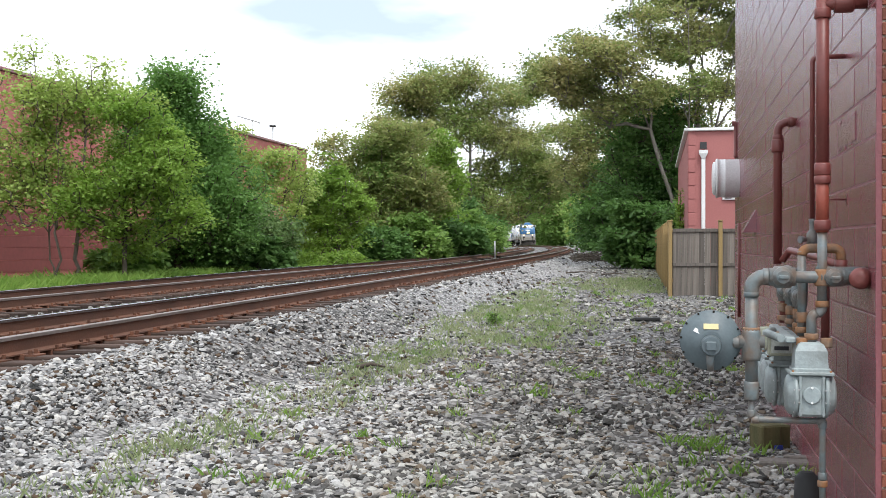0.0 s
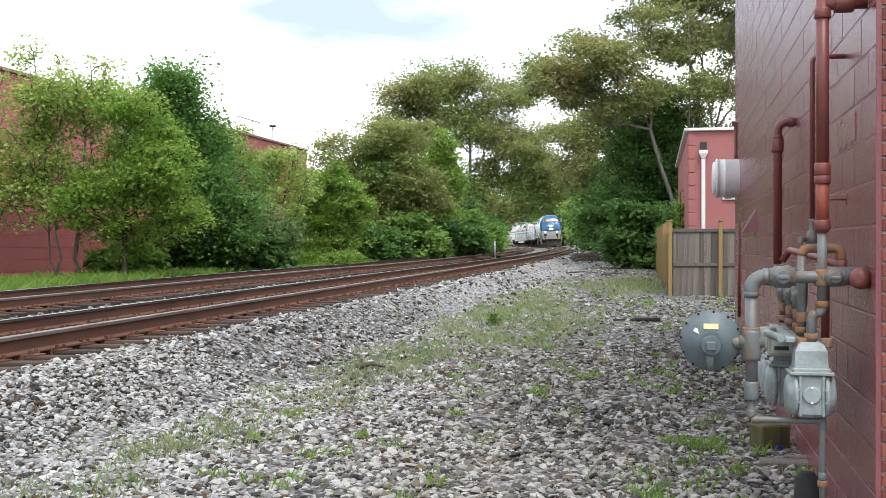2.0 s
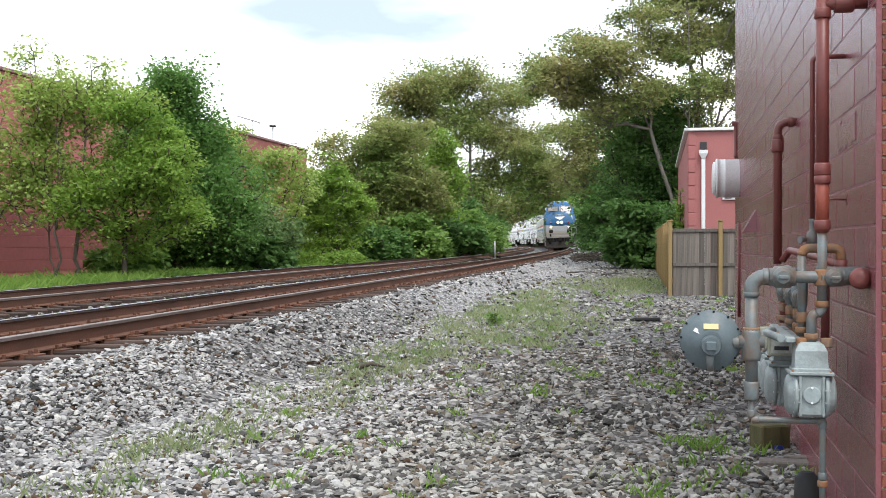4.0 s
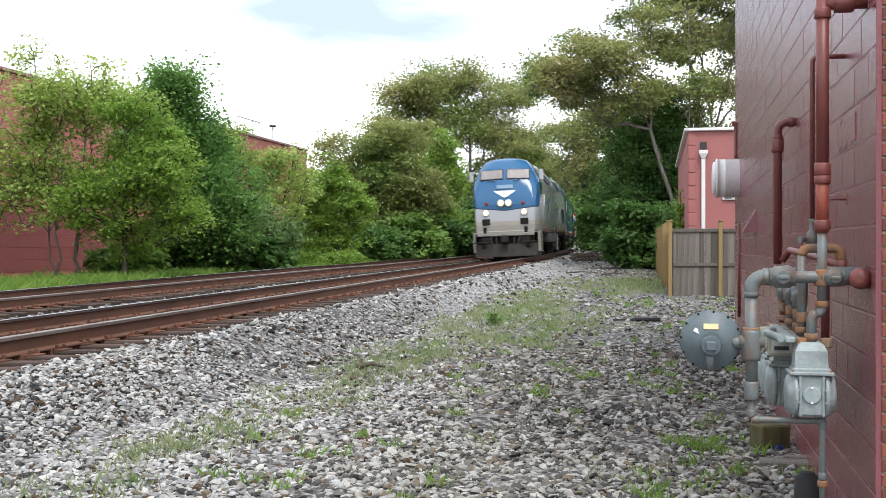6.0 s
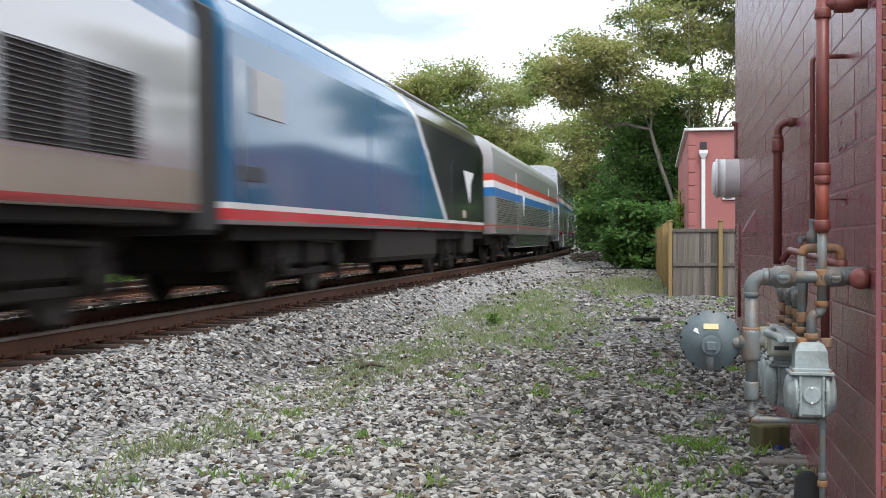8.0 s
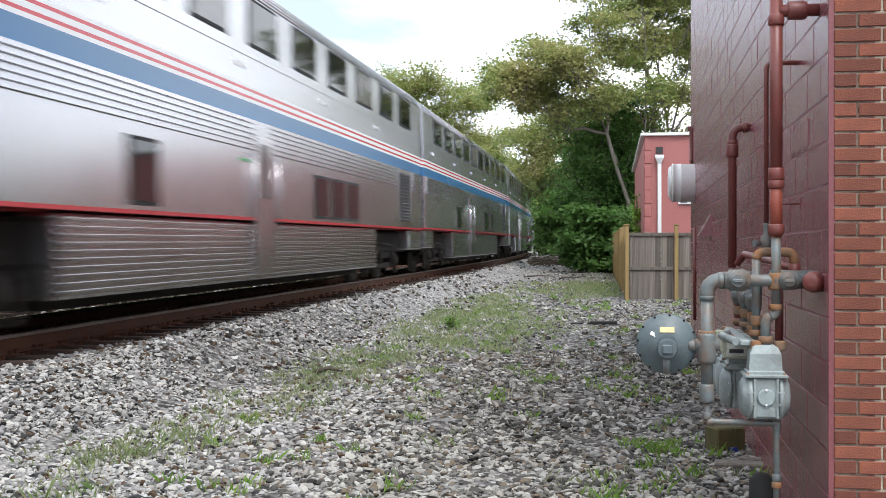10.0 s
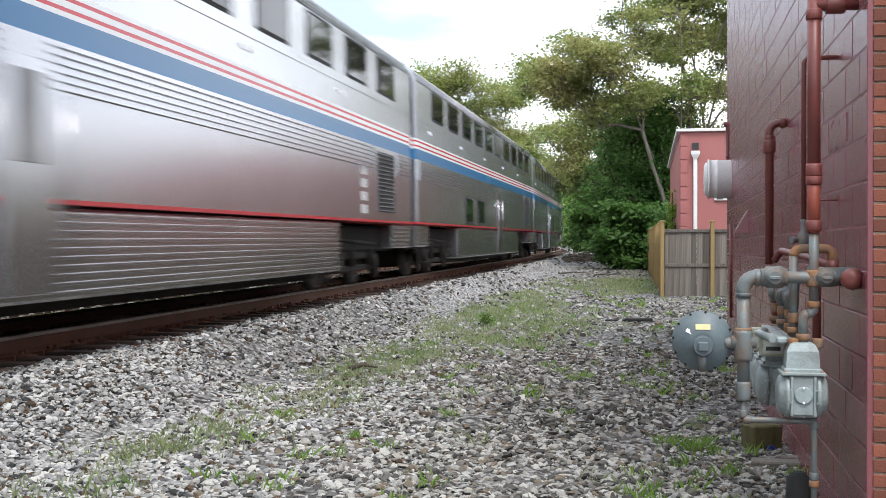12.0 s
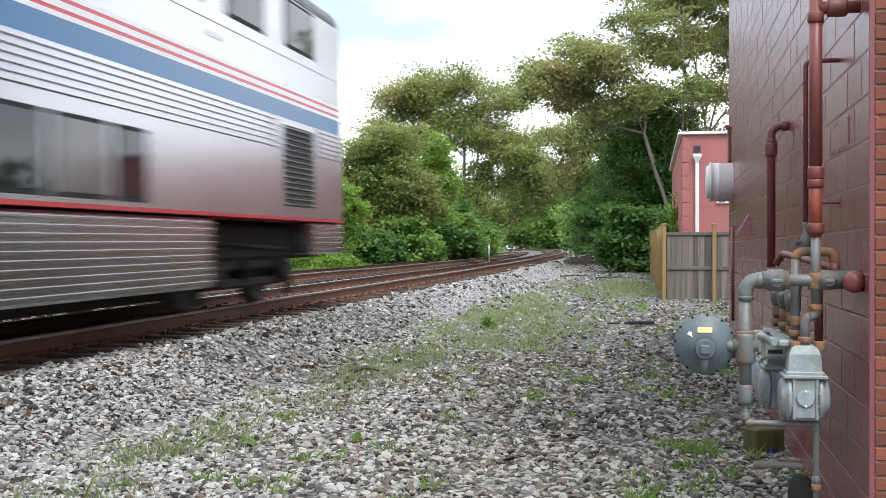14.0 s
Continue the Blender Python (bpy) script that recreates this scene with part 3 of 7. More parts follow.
# ---- salmon building and fence beyond ----
def build_salmon_building():
    o = Vector((7.46, 34.0, 0.2))
    m = Matrix(((0.982, 0.187, 0, o.x), (-0.187, 0.982, 0, o.y), (0, 0, 1, o.z), (0, 0, 0, 1)))
    house = tagged(new("block_building"), "salmon painted block building with white roof edge", "building")
    house.matrix_world = m
    h = 4.78
    part("wall", Shape().box((4.0, 8.0, h / 2), (8.0, 16.0, h)), M_PINKWALL, house)
    q1, q2 = Shape().box((0, 0, 0), (0.2, 0.032, 0.375), 0.006).mesh("corner_block"), Shape().box((0, 0, 0), (0.032, 0.36, 0.375), 0.006).mesh("corner_block")
    for i in range(11):
        part("corner_block", q1, M_PINKWALL, house, m=Matrix.Translation((0.1, -0.006, 0.45 + i * 0.4064)))
        part("corner_block", q2, M_PINKWALL, house, m=Matrix.Translation((-0.006, 0.2, 0.25 + i * 0.4064)))
    part("roof_edge", Shape().box((4.0, -0.03, h + 0.025), (8.2, 0.14, 0.09), 0.015).box((-0.06, 8.0, h + 0.025), (0.14, 16.2, 0.09), 0.015).box((4, 8, h + 0.02), (7.9, 15.9, 0.04)), M_WHITE, house, "white metal roof edge")
    spout = Shape().loft([[(0.44 - w, -0.09 - d, z), (0.44 + w, -0.09 - d, z), (0.44 + w, -0.006, z), (0.44 - w, -0.006, z)] for w, d, z in ((0.06, 0.05, h - 0.85), (0.07, 0.06, h - 0.82), (0.13, 0.1, h - 0.7), (0.13, 0.1, h - 0.61))]).box((0.44, -0.075, (h - 0.74) / 2), (0.115, 0.1, h - 0.94), 0.012)
    part("downspout", spout, M_WHITE, house, "white downspout with collector box")
    part("scupper", Shape().box((0.44, -0.03, h - 0.46), (0.2, 0.1, 0.2)), M_LOUVRE, house)
    win = Shape().box((2.0, -0.02, 3.11), (2.0, 0.08, 0.9), 0.02)
    w = part("window", win, M_WHITE, house, "white framed window")
    part("pane", Shape().box((2.0, -0.065, 3.11), (1.8, 0.02, 0.72)), M_GLASS, w)


build_salmon_building()


def build_fence():
    fence = tagged(new("board_fence"), "weathered grey board fence with yellow pine posts", "fence")
    rng = random.Random(9)
    board = Shape().box((0, 0, 0.88), (0.142, 0.018, 1.72), 0.004).mesh("board")
    post = Shape().box((0, 0, 0.95), (0.10, 0.10, 1.95), 0.008).box((0, 0, 1.945), (0.13, 0.13, 0.04), 0.012).mesh("post")
    o = Vector((5.83, 28.7, 0.18))
    runs = [(Vector((0.985, -0.12, 0)), 6.0), (Vector((0.172, 0.985, 0)), 26.0)]
    for r, (d, length) in enumerate(runs):
        side = Vector((-d.y, d.x, 0)) * (1 if r == 0 else -1)
        turn = math.atan2(d.y, d.x)
        a = 0.08
        while a < length:
            p = o + d * a + side * 0.07
            part("board", board, M_BOARD, fence, m=Matrix.Translation((p.x, p.y, p.z + rng.uniform(-0.015, 0.015))) @ Matrix.Rotation(turn + rng.uniform(-0.02, 0.02), 4, "Z"))
            a += 0.146
        a = 0.0 if r == 0 else 1.2
        while a < length:
            p = o + d * a
            part("post", post, M_POST, fence, "yellow treated pine post", m=Matrix.Translation(p) @ Matrix.Rotation(turn, 4, "Z"))
            a += 1.27 if r == 0 else 2.4
        for z in (0.42 if r else 0.82, 1.70):
            p = o + d * length / 2 + side * 0.045
            part("fence_rail", Shape().box((0, 0, 0), (length, 0.04, 0.085), 0.006), M_POST if r else M_BOARD, fence, m=Matrix.Translation((p.x, p.y, p.z + z)) @ Matrix.Rotation(turn, 4, "Z"))


build_fence()


# ---- long red warehouse across the tracks ----
M_REDBRICK = mat("red_warehouse_paint", (0.43, 0.145, 0.125), 0.8, second=(0.36, 0.115, 0.10), scale=0.25, fine=6, bump=0.3, streak=(1, 1, 0.4))


M_LOWER_COURSES = mat("dark_red_lower_courses", (0.24, 0.062, 0.058), 0.75, second=(0.19, 0.05, 0.047), scale=0.3, fine=6, bump=0.3, streak=(1, 1, 0.4))


def build_warehouse():
    th = 0.1933
    o = Vector((-14.2 - 30 * math.sin(th), 35.8 - 30 * math.cos(th), 0.4))
    m = Matrix(((math.sin(th), -math.cos(th), 0, o.x), (math.cos(th), math.sin(th), 0, o.y), (0, 0, 1, o.z), (0, 0, 0, 1)))
    house = tagged(new("warehouse"), "long red painted warehouse with flat roof", "building")
    house.matrix_world = m
    L, h = 61.5, 6.7
    part("wall", Shape().box((L / 2, 6.0, h / 2), (L, 12.0, h)), M_REDBRICK, house)
    part("roof_edge", Shape().box((L / 2, 6.0, h + 0.06), (L + 0.2, 12.2, 0.14), 0.03), M_MAROON, house)
    # the five lowest courses are a darker red than the rest
    for k in range(16):
        part("block_course", Shape().box((L / 2, -0.004, 0.4 + k * 0.4064), (L, 0.02, 0.39), 0.008), M_LOWER_COURSES if k < 5 else M_REDBRICK, house)
    part("roof_unit", Shape().box((L - 1.6, 2.0, h + 0.27), (2.2, 1.6, 0.4), 0.05), M_REDBRICK, house, "low red rooftop box")
    rails = Shape()
    for k in range(4):
        rails.tube([(L - 9 + k * 1.1, 0.8, h), (L - 9 + k * 1.1, 0.8, h + 1.1)], 0.03, 6)
    rails.tube([(L - 9, 0.8, h + 1.1), (L - 5.7, 0.8, h + 1.1)], 0.03, 6)
    part("roof_rail", rails, M_GALV, house)
    return m


WAREHOUSE = build_warehouse()


# ---- the train ----
def wheelset(parent, y, r=0.46):
    w = Shape()
    for sx in (-1, 1):
        w.lathe((sx * 0.68, y, r), (sx, 0, 0), [(-0.02, r + 0.025), (0.02, r + 0.025), (0.025, r), (0.13, r), (0.135, r - 0.06), (0.09, r - 0.09), (0.09, 0.15), (0.15, 0.13), (0.2, 0.09)], 20)
    w.tube([(-0.7, y, r), (0.7, y, r)], 0.08, 8)
    part("wheel_set", w, M_WHEEL, parent, "steel wheels on an axle")


def truck(vehicle, y, axles, r, label):
    """A truck under a vehicle: frame, journals, springs, and its wheels."""
    t = Shape()
    half = max(axles) + 0.55
    for sx in (-1, 1):
        t.box((sx * 1.06, y, r + 0.2), (0.16, 2 * half, 0.3 if r < 0.48 else 0.42), 0.05)
        t.box((sx * 1.1, y, r - 0.12), (0.1, 2 * half - 0.7, 0.12), 0.03)
        for a in axles:
            t.box((sx * 1.1, y + a, r), (0.24, 0.34, 0.34), 0.05)
            t.lathe((sx * 1.2, y + a, r), (sx, 0, 0), [(0, 0.13), (0.08, 0.13), (0.1, 0.08)], 12)
        for a in np.linspace(-half + 0.5, half - 0.5, 3):
            t.tube([(sx * 1.15, y + a + 0.15, r - 0.08), (sx * 1.15, y + a + 0.15, r + 0.42)], 0.09, 8)
        t.tube([(sx * 1.22, y - half + 0.4, r + 0.34), (sx * 1.22, y + half - 0.4, r + 0.44)], 0.035, 6)
        t.box((sx * 1.14, y + half - 0.1, r - 0.1), (0.1, 0.12, 0.5), 0.02)
        t.box((sx * 1.14, y - half + 0.1, r - 0.1), (0.1, 0.12, 0.5), 0.02)
    t.box((0, y, r + 0.2), (2.0, 0.5, 0.25), 0.03)
    # Added solid box stands in for the deep shade inside the truck.
    t.box((0, y, 0.52), (1.25, 2 * half - 0.4, 0.6), 0.05)
    frame_ = part("truck", t, M_TRUCK, vehicle, label)
    for a in axles:
        wheelset(frame_, y + a, r)


def coupler(vehicle, y, side):
    c = Shape().box((0, y - side * 0.05, 0.88), (0.24, 0.5, 0.24), 0.04).box((0, y + side * 0.18, 0.88), (0.34, 0.22, 0.34), 0.06)
    part("coupler", c, M_TRUCK, vehicle, "rusted steel coupler")


def hose(vehicle, y, side):
    for x in (-0.5, 0.5):
        part("air_hose", Shape().tube([(x, y - side * 0.2, 0.85), (x * 0.95, y + side * 0.05, 0.6), (x * 0.7, y + side * 0.15, 0.45)], 0.025, 6), M_RUBBER, vehicle)


def band(x0, z0, z1, y0, y1, count, depth=0.03, fill=0.55):
    """Horizontal flutes on both sides of a car."""
    sh = Shape()
    pitch = (z1 - z0) / count
    for sx in (-1, 1):
        for i in range(count):
            z = z0 + (i + 0.5) * pitch
            h = pitch * fill / 2
            sec = lambda y: [(sx * (x0 - 0.01), y, z - h), (sx * (x0 + depth), y, z - h * 0.45), (sx * (x0 + depth), y, z + h * 0.45), (sx * (x0 - 0.01), y, z + h)]
            sh.loft([sec(y0), sec(y1)])
    return sh


BLUE, RED, WHITE_P = (0.035, 0.145, 0.30), (0.55, 0.03, 0.045), (0.80, 0.80, 0.80)
M_SUPER = livery("superliner_stainless", [
    (RED, [(0, 0, 1, -1.20), (0, 0, -1, 1.265)]),
    ((0.035, 0.16, 0.34), [(0, 0, 1, -2.69), (0, 0, -1, 2.93)]),
    (WHITE_P, [(0, 0, 1, -2.93), (0, 0, -1, 3.17)]),
    (RED, [(0, 0, 1, -2.98), (0, 0, -1, 3.02)]),
    (RED, [(0, 0, 1, -3.085), (0, 0, -1, 3.125)]),
], (0.55, 0.55, 0.57), rough=0.25, metal=0.9)
M_SHADE = mat("drawn_window_shade", (0.16, 0.15, 0.15), 0.12, second=(0.10, 0.10, 0.10), scale=2, fine=6, bump=0.0)


def window_pair(vehicle, y, z0, z1, w, x, glass, frame_label=""):
    for sx in (-1, 1):
        f = part("window", Shape().box((sx * x, y, (z0 + z1) / 2), (0.03, w + 0.09, z1 - z0 + 0.09), 0.012), M_RUBBER, vehicle, frame_label)
        part("pane", Shape().box((sx * (x + 0.012), y, (z0 + z1) / 2), (0.02, w, z1 - z0), 0.006), glass, f)


def louvre_pair(vehicle, y, z0, z1, w, x, n):
    for sx in (-1, 1):
        f = part("louvre", Shape().box((sx * x, y, (z0 + z1) / 2), (0.02, w, z1 - z0), 0.004), M_LOUVRE, vehicle, "dark ventilation louvre")
        sl = Shape()
        for i in range(n):
            z = z0 + (i + 0.5) * (z1 - z0) / n
            sl.box((sx * (x + 0.02), y, z), (0.05, w, (z1 - z0) / n * 0.13), 0.0, Matrix.Rotation(sx * 0.5, 3, "Y"))
        part("slat", sl, M_SILVER, f, kind="stuff")


# side doors, lower windows (place from the front, width, shaded or not) and blank upper windows of each coach
COACHES = [
    dict(door=12.0, lower=[(7.7, 0.75, 0), (15.3, 0.9, 0), (16.5, 0.9, 0), (17.7, 0.9, 0)], shades=(3, 7), plates=False),
    dict(door=10.55, lower=[(7.3, 0.7, 0), (15.7, 1.15, 0), (16.95, 0.95, 1), (17.95, 0.62, 0)], shades=(4,), plates=False),
    dict(door=10.2, lower=[(7.2, 0.5, 1)], shades=(2, 3, 4), plates=True),
    dict(door=14.2, lower=[(7.7, 1.1, 0), (10.0, 1.15, 0)], shades=(5,), plates=False),
    dict(door=10.9, lower=[(15.5, 1.15, 0), (16.75, 0.95, 1), (17.75, 0.62, 0)], shades=(), plates=False),
]


def superliner(kind):
    """A coach; places along it are measured from the front of its slot in the train."""
    plan = COACHES[kind]
    car = tagged(new("passenger_coach"), "double-deck stainless steel passenger coach with red and blue stripes", "railway coach", group="train")
    L, hw = 25.3, 1.55
    at = lambda d: 12.95 - d
    half = [(1.2, 1.20), (hw, 1.22), (hw, 4.46), (1.525, 4.58), (1.46, 4.70), (1.30, 4.82), (1.0, 4.91), (0.5, 4.96)]
    ring = [(x, z) for x, z in half] + [(-x, z) for x, z in half[::-1]]
    ys = [-L / 2, -L / 2 + 0.05, L / 2 - 0.05, L / 2]
    sh = Shape()
    sh.loft([[(x * (0.985 if i in (0, 3) else 1), y, z) for x, z in ring] for i, y in enumerate(ys)])
    body = part("body", sh, M_SUPER, car, "stainless body with red and blue stripes")
    part("skirt", Shape().box((0, 0.1, 0.77), (3.04, 14.1, 0.84), 0.03), M_SILVER, car, "fluted stainless skirt")
    for y in (-L / 2 + 0.85, L / 2 - 0.7):
        w = 1.7 if y < 0 else 1.4
        part("skirt", Shape().box((0, y, 0.95), (3.03, w, 0.5), 0.03), M_SILVER, car)
        part("fluting", band(1.515, 0.74, 1.17, y - w / 2 + 0.02, y + w / 2 - 0.02, 5, 0.03), M_SILVER, body, kind="stuff")
    d = at(plan["door"])
    for y0, y1 in ((-6.93, d - 0.5), (d + 0.5, 7.13)):
        part("fluting", band(1.52, 0.38, 1.17, y0, y1, 10, 0.032), M_SILVER, body, kind="stuff")
    # flutes under the blue stripe, broken by the door head and the louvre
    for y0, y1 in ((at(22.2), d - 0.45), (d + 0.45, L / 2 - 0.5), (at(25.4), at(24.3))):
        part("fluting", band(hw, 2.22, 2.68, y0, y1, 6, 0.035), M_SILVER, body, kind="stuff")
    for y in (L / 2 - 0.28, at(22.15), at(24.25)):
        for sx in (-1, 1):
            part("post_moulding", Shape().box((sx * hw, y, 2.45), (0.05, 0.06, 0.5), 0.01), M_SILVER, body)
    roof = Shape()
    for x, z in ((1.545, 4.52), (1.53, 4.58), (1.50, 4.645), (1.465, 4.70), (1.41, 4.75), (1.34, 4.80), (1.25, 4.845)):
        for sx in (-1, 1):
            roof.tube([(sx * x, -L / 2 + 0.2, z), (sx * x, L / 2 - 0.2, z)], 0.02, 5)
    part("roof_fluting", roof, M_SILVER, body, kind="stuff")
    part("upper_deck_moulding", Shape().box((1.552, 0, 3.60), (0.02, L - 0.3, 0.03)).box((-1.552, 0, 3.60), (0.02, L - 0.3, 0.03)), M_SILVER, body)
    for i in range(10):
        window_pair(car, at(3.05 + 2.256 * i), 3.79, 4.42, 1.3, hw, M_SHADE if i in plan["shades"] else M_GLASS)
    for k in (2.0, 6.5, 11.0, 15.5, 20.0):
        for sx in (-1, 1):
            part("marker_plate", Shape().box((sx * 1.555, at(k), 3.42), (0.02, 0.34, 0.07), 0.006), M_WHITE, car)
    for k, w, shaded in plan["lower"]:
        window_pair(car, at(k), 1.36, 2.04, w, hw, M_SHADE if shaded else M_GLASS)
    for sx in (-1, 1):
        o = part("door", Shape().box((sx * hw, d, 1.45), (0.05, 0.9, 2.06), 0.02), M_SILVER, car, "stainless side door")
        part("door_window", Shape().box((sx * (hw + 0.02), d, 1.96), (0.03, 0.46, 0.8), 0.01), M_SHADE, o)
        for k in (-0.56, 0.56):
            part("grab_rail", Shape().tube([(sx * (hw + 0.06), d + k, 0.85), (sx * (hw + 0.06), d + k, 2.2)], 0.018, 6), M_SILVER, car)
        part("door_sign", Shape().box((sx * (hw + 0.004), d + 0.85, 2.08), (0.012, 0.32, 0.05), 0.003), M_SIGN, car, "small green sign beside the door")
        part("service_hatch", Shape().box((sx * (hw + 0.002), at(6.6), 1.62), (0.012, 0.55, 0.4), 0.004), M_SUPER, car)
        if plan["plates"]:
            for k in range(4):
                part("notice_plate", Shape().box((sx * (hw + 0.004), at(21.5), 1.45 + 0.24 * k), (0.012, 0.26, 0.16), 0.003), M_WHITE, car, "small white notice plate")
    louvre_pair(car, at(23.25), 1.42, 2.60, 1.42, hw, 15)
    for y in (-1, 1):
        part("diaphragm", Shape().box((0, y * (L / 2 + 0.14), 3.1), (1.2, 0.3, 2.3), 0.04), M_RUBBER, car, "black rubber gangway bellows")
        coupler(car, y * (L / 2 + 0.1), y)
        truck(car, y * 9.1, (-1.3, 1.3), 0.46, "dusty steel truck")
    part("underframe", Shape().box((0, 0, 0.9), (2.4, L - 1, 0.5), 0.05).box((0, 0, 0.42), (2.2, 13.5, 0.4), 0.05), M_BLACK, car)
    return car


def baggage():
    car = tagged(new("baggage_car"), "single-deck stainless baggage car with red, white and blue stripe", "railway coach", group="train")
    L, hw = 25.9, 1.55
    paint = livery("baggage_stainless", [
        ((0.62, 0.06, 0.035), [(0, 0, 1, -2.72), (0, 0, -1, 2.95)]),
        (WHITE_P, [(0, 0, 1, -2.50), (0, 0, -1, 2.72)]),
        ((0.03, 0.16, 0.42), [(0, 0, 1, -2.22), (0, 0, -1, 2.50)]),
        (RED, [(0, 0, 1, -1.25), (0, 0, -1, 1.30)]),
    ], (0.66, 0.67, 0.66), rough=0.32, metal=0.9)
    half = [(1.2, 1.0), (hw, 1.02), (hw, 3.55), (1.5, 3.8), (1.36, 4.02), (1.1, 4.16), (0.6, 4.25)]
    ring = half + [(-x, z) for x, z in half[::-1]]
    body = part("body", Shape().loft([[(x, y, z) for x, z in ring] for y in (-L / 2, L / 2)]), paint, car, "stainless body with striped band")
    part("fluting", band(hw, 1.36, 2.2, -L / 2 + 0.4, L / 2 - 0.4, 11, 0.035), M_SILVER, body, kind="stuff")
    part("skirt", Shape().box((0, 0, 0.78), (3.0, 14.0, 0.55), 0.03), M_SILVER, car)
    for y in (L / 2 - 7.4, -L / 2 + 4.8):
        for sx in (-1, 1):
            d = part("baggage_door", Shape().box((sx * hw, y, 2.2), (0.06, 2.1, 2.2), 0.02), paint, car)
            part("door_handle", Shape().tube([(sx * (hw + 0.06), y - 0.8, 1.7), (sx * (hw + 0.06), y - 0.8, 2.5)], 0.02, 6), M_WHITE, d)
    part("roof_unit", Shape().box((0, -L / 2 + 2.6, 4.26), (1.6, 2.2, 0.2), 0.05), M_SILVER, car)
    for y in (-1, 1):
        part("diaphragm", Shape().box((0, y * (L / 2 + 0.14), 2.2), (1.2, 0.3, 2.2), 0.04), M_RUBBER, car)
        coupler(car, y * (L / 2 + 0.1), y)
        truck(car, y * 9.1, (-1.3, 1.3), 0.46, "dusty steel truck")
    part("underframe", Shape().box((0, 0, 0.85), (2.3, L - 1, 0.4), 0.05), M_BLACK, car)
    return car


# windscreen panes are a pale grey-tan
M_SCREEN = mat("pale_tan_windscreen", (0.26, 0.235, 0.22), 0.12, second=(0.18, 0.17, 0.17), scale=2, fine=6, bump=0.0)
LOCO_BLUE = (0.018, 0.10, 0.225)
M_P42 = livery("silver_and_blue_locomotive_paint", [
    ((0.36, 0.33, 0.28), [(0, 0, -1, 1.68)]),
    ((0.30, 0.28, 0.25), [(0, 0, -1, 1.50), (0, 1, 0, -9.2)]),
    (RED, [(0, 0, 1, -1.22), (0, 0, -1, 1.30), (0, -1, 0, 8.4)]),
    ((0.02, 0.03, 0.05), [(0, 1, 0, -7.4), (0, 0.5, 1, -6.96), (-0.1, 0, 1, -2.14), (0.1, 0, -1, 2.2)]),
    # blue nose: above a shallow V at the front, sweeping up to the roof behind the cab
    (LOCO_BLUE, [(0, 1, 0, -7.4), (0, 0.5, 1, -7.0), (-0.1, 0, 1, -2.18)]),
    (LOCO_BLUE, [(0, -1, 0, 2.0), (0, -0.065, 1, -3.87)]),
], SILVER, rough=0.15, metal=0.2)


def loco_section(hw, zt, zs, rw, zb):
    """Half of a locomotive's cross-section, bottom to crown."""
    return [(hw * 0.99, zb), (hw, zb + 0.1), (hw, 2.2), (hw, zs), (hw * 0.97, zs + 0.12), (rw + (hw - rw) * 0.45, zs + (zt - zs) * 0.62), (rw, zt - 0.12), (rw * 0.55, zt - 0.02), (0.02, zt + 0.01)]


def ringed(half):
    return half + [(-x, z) for x, z in half[::-1]]


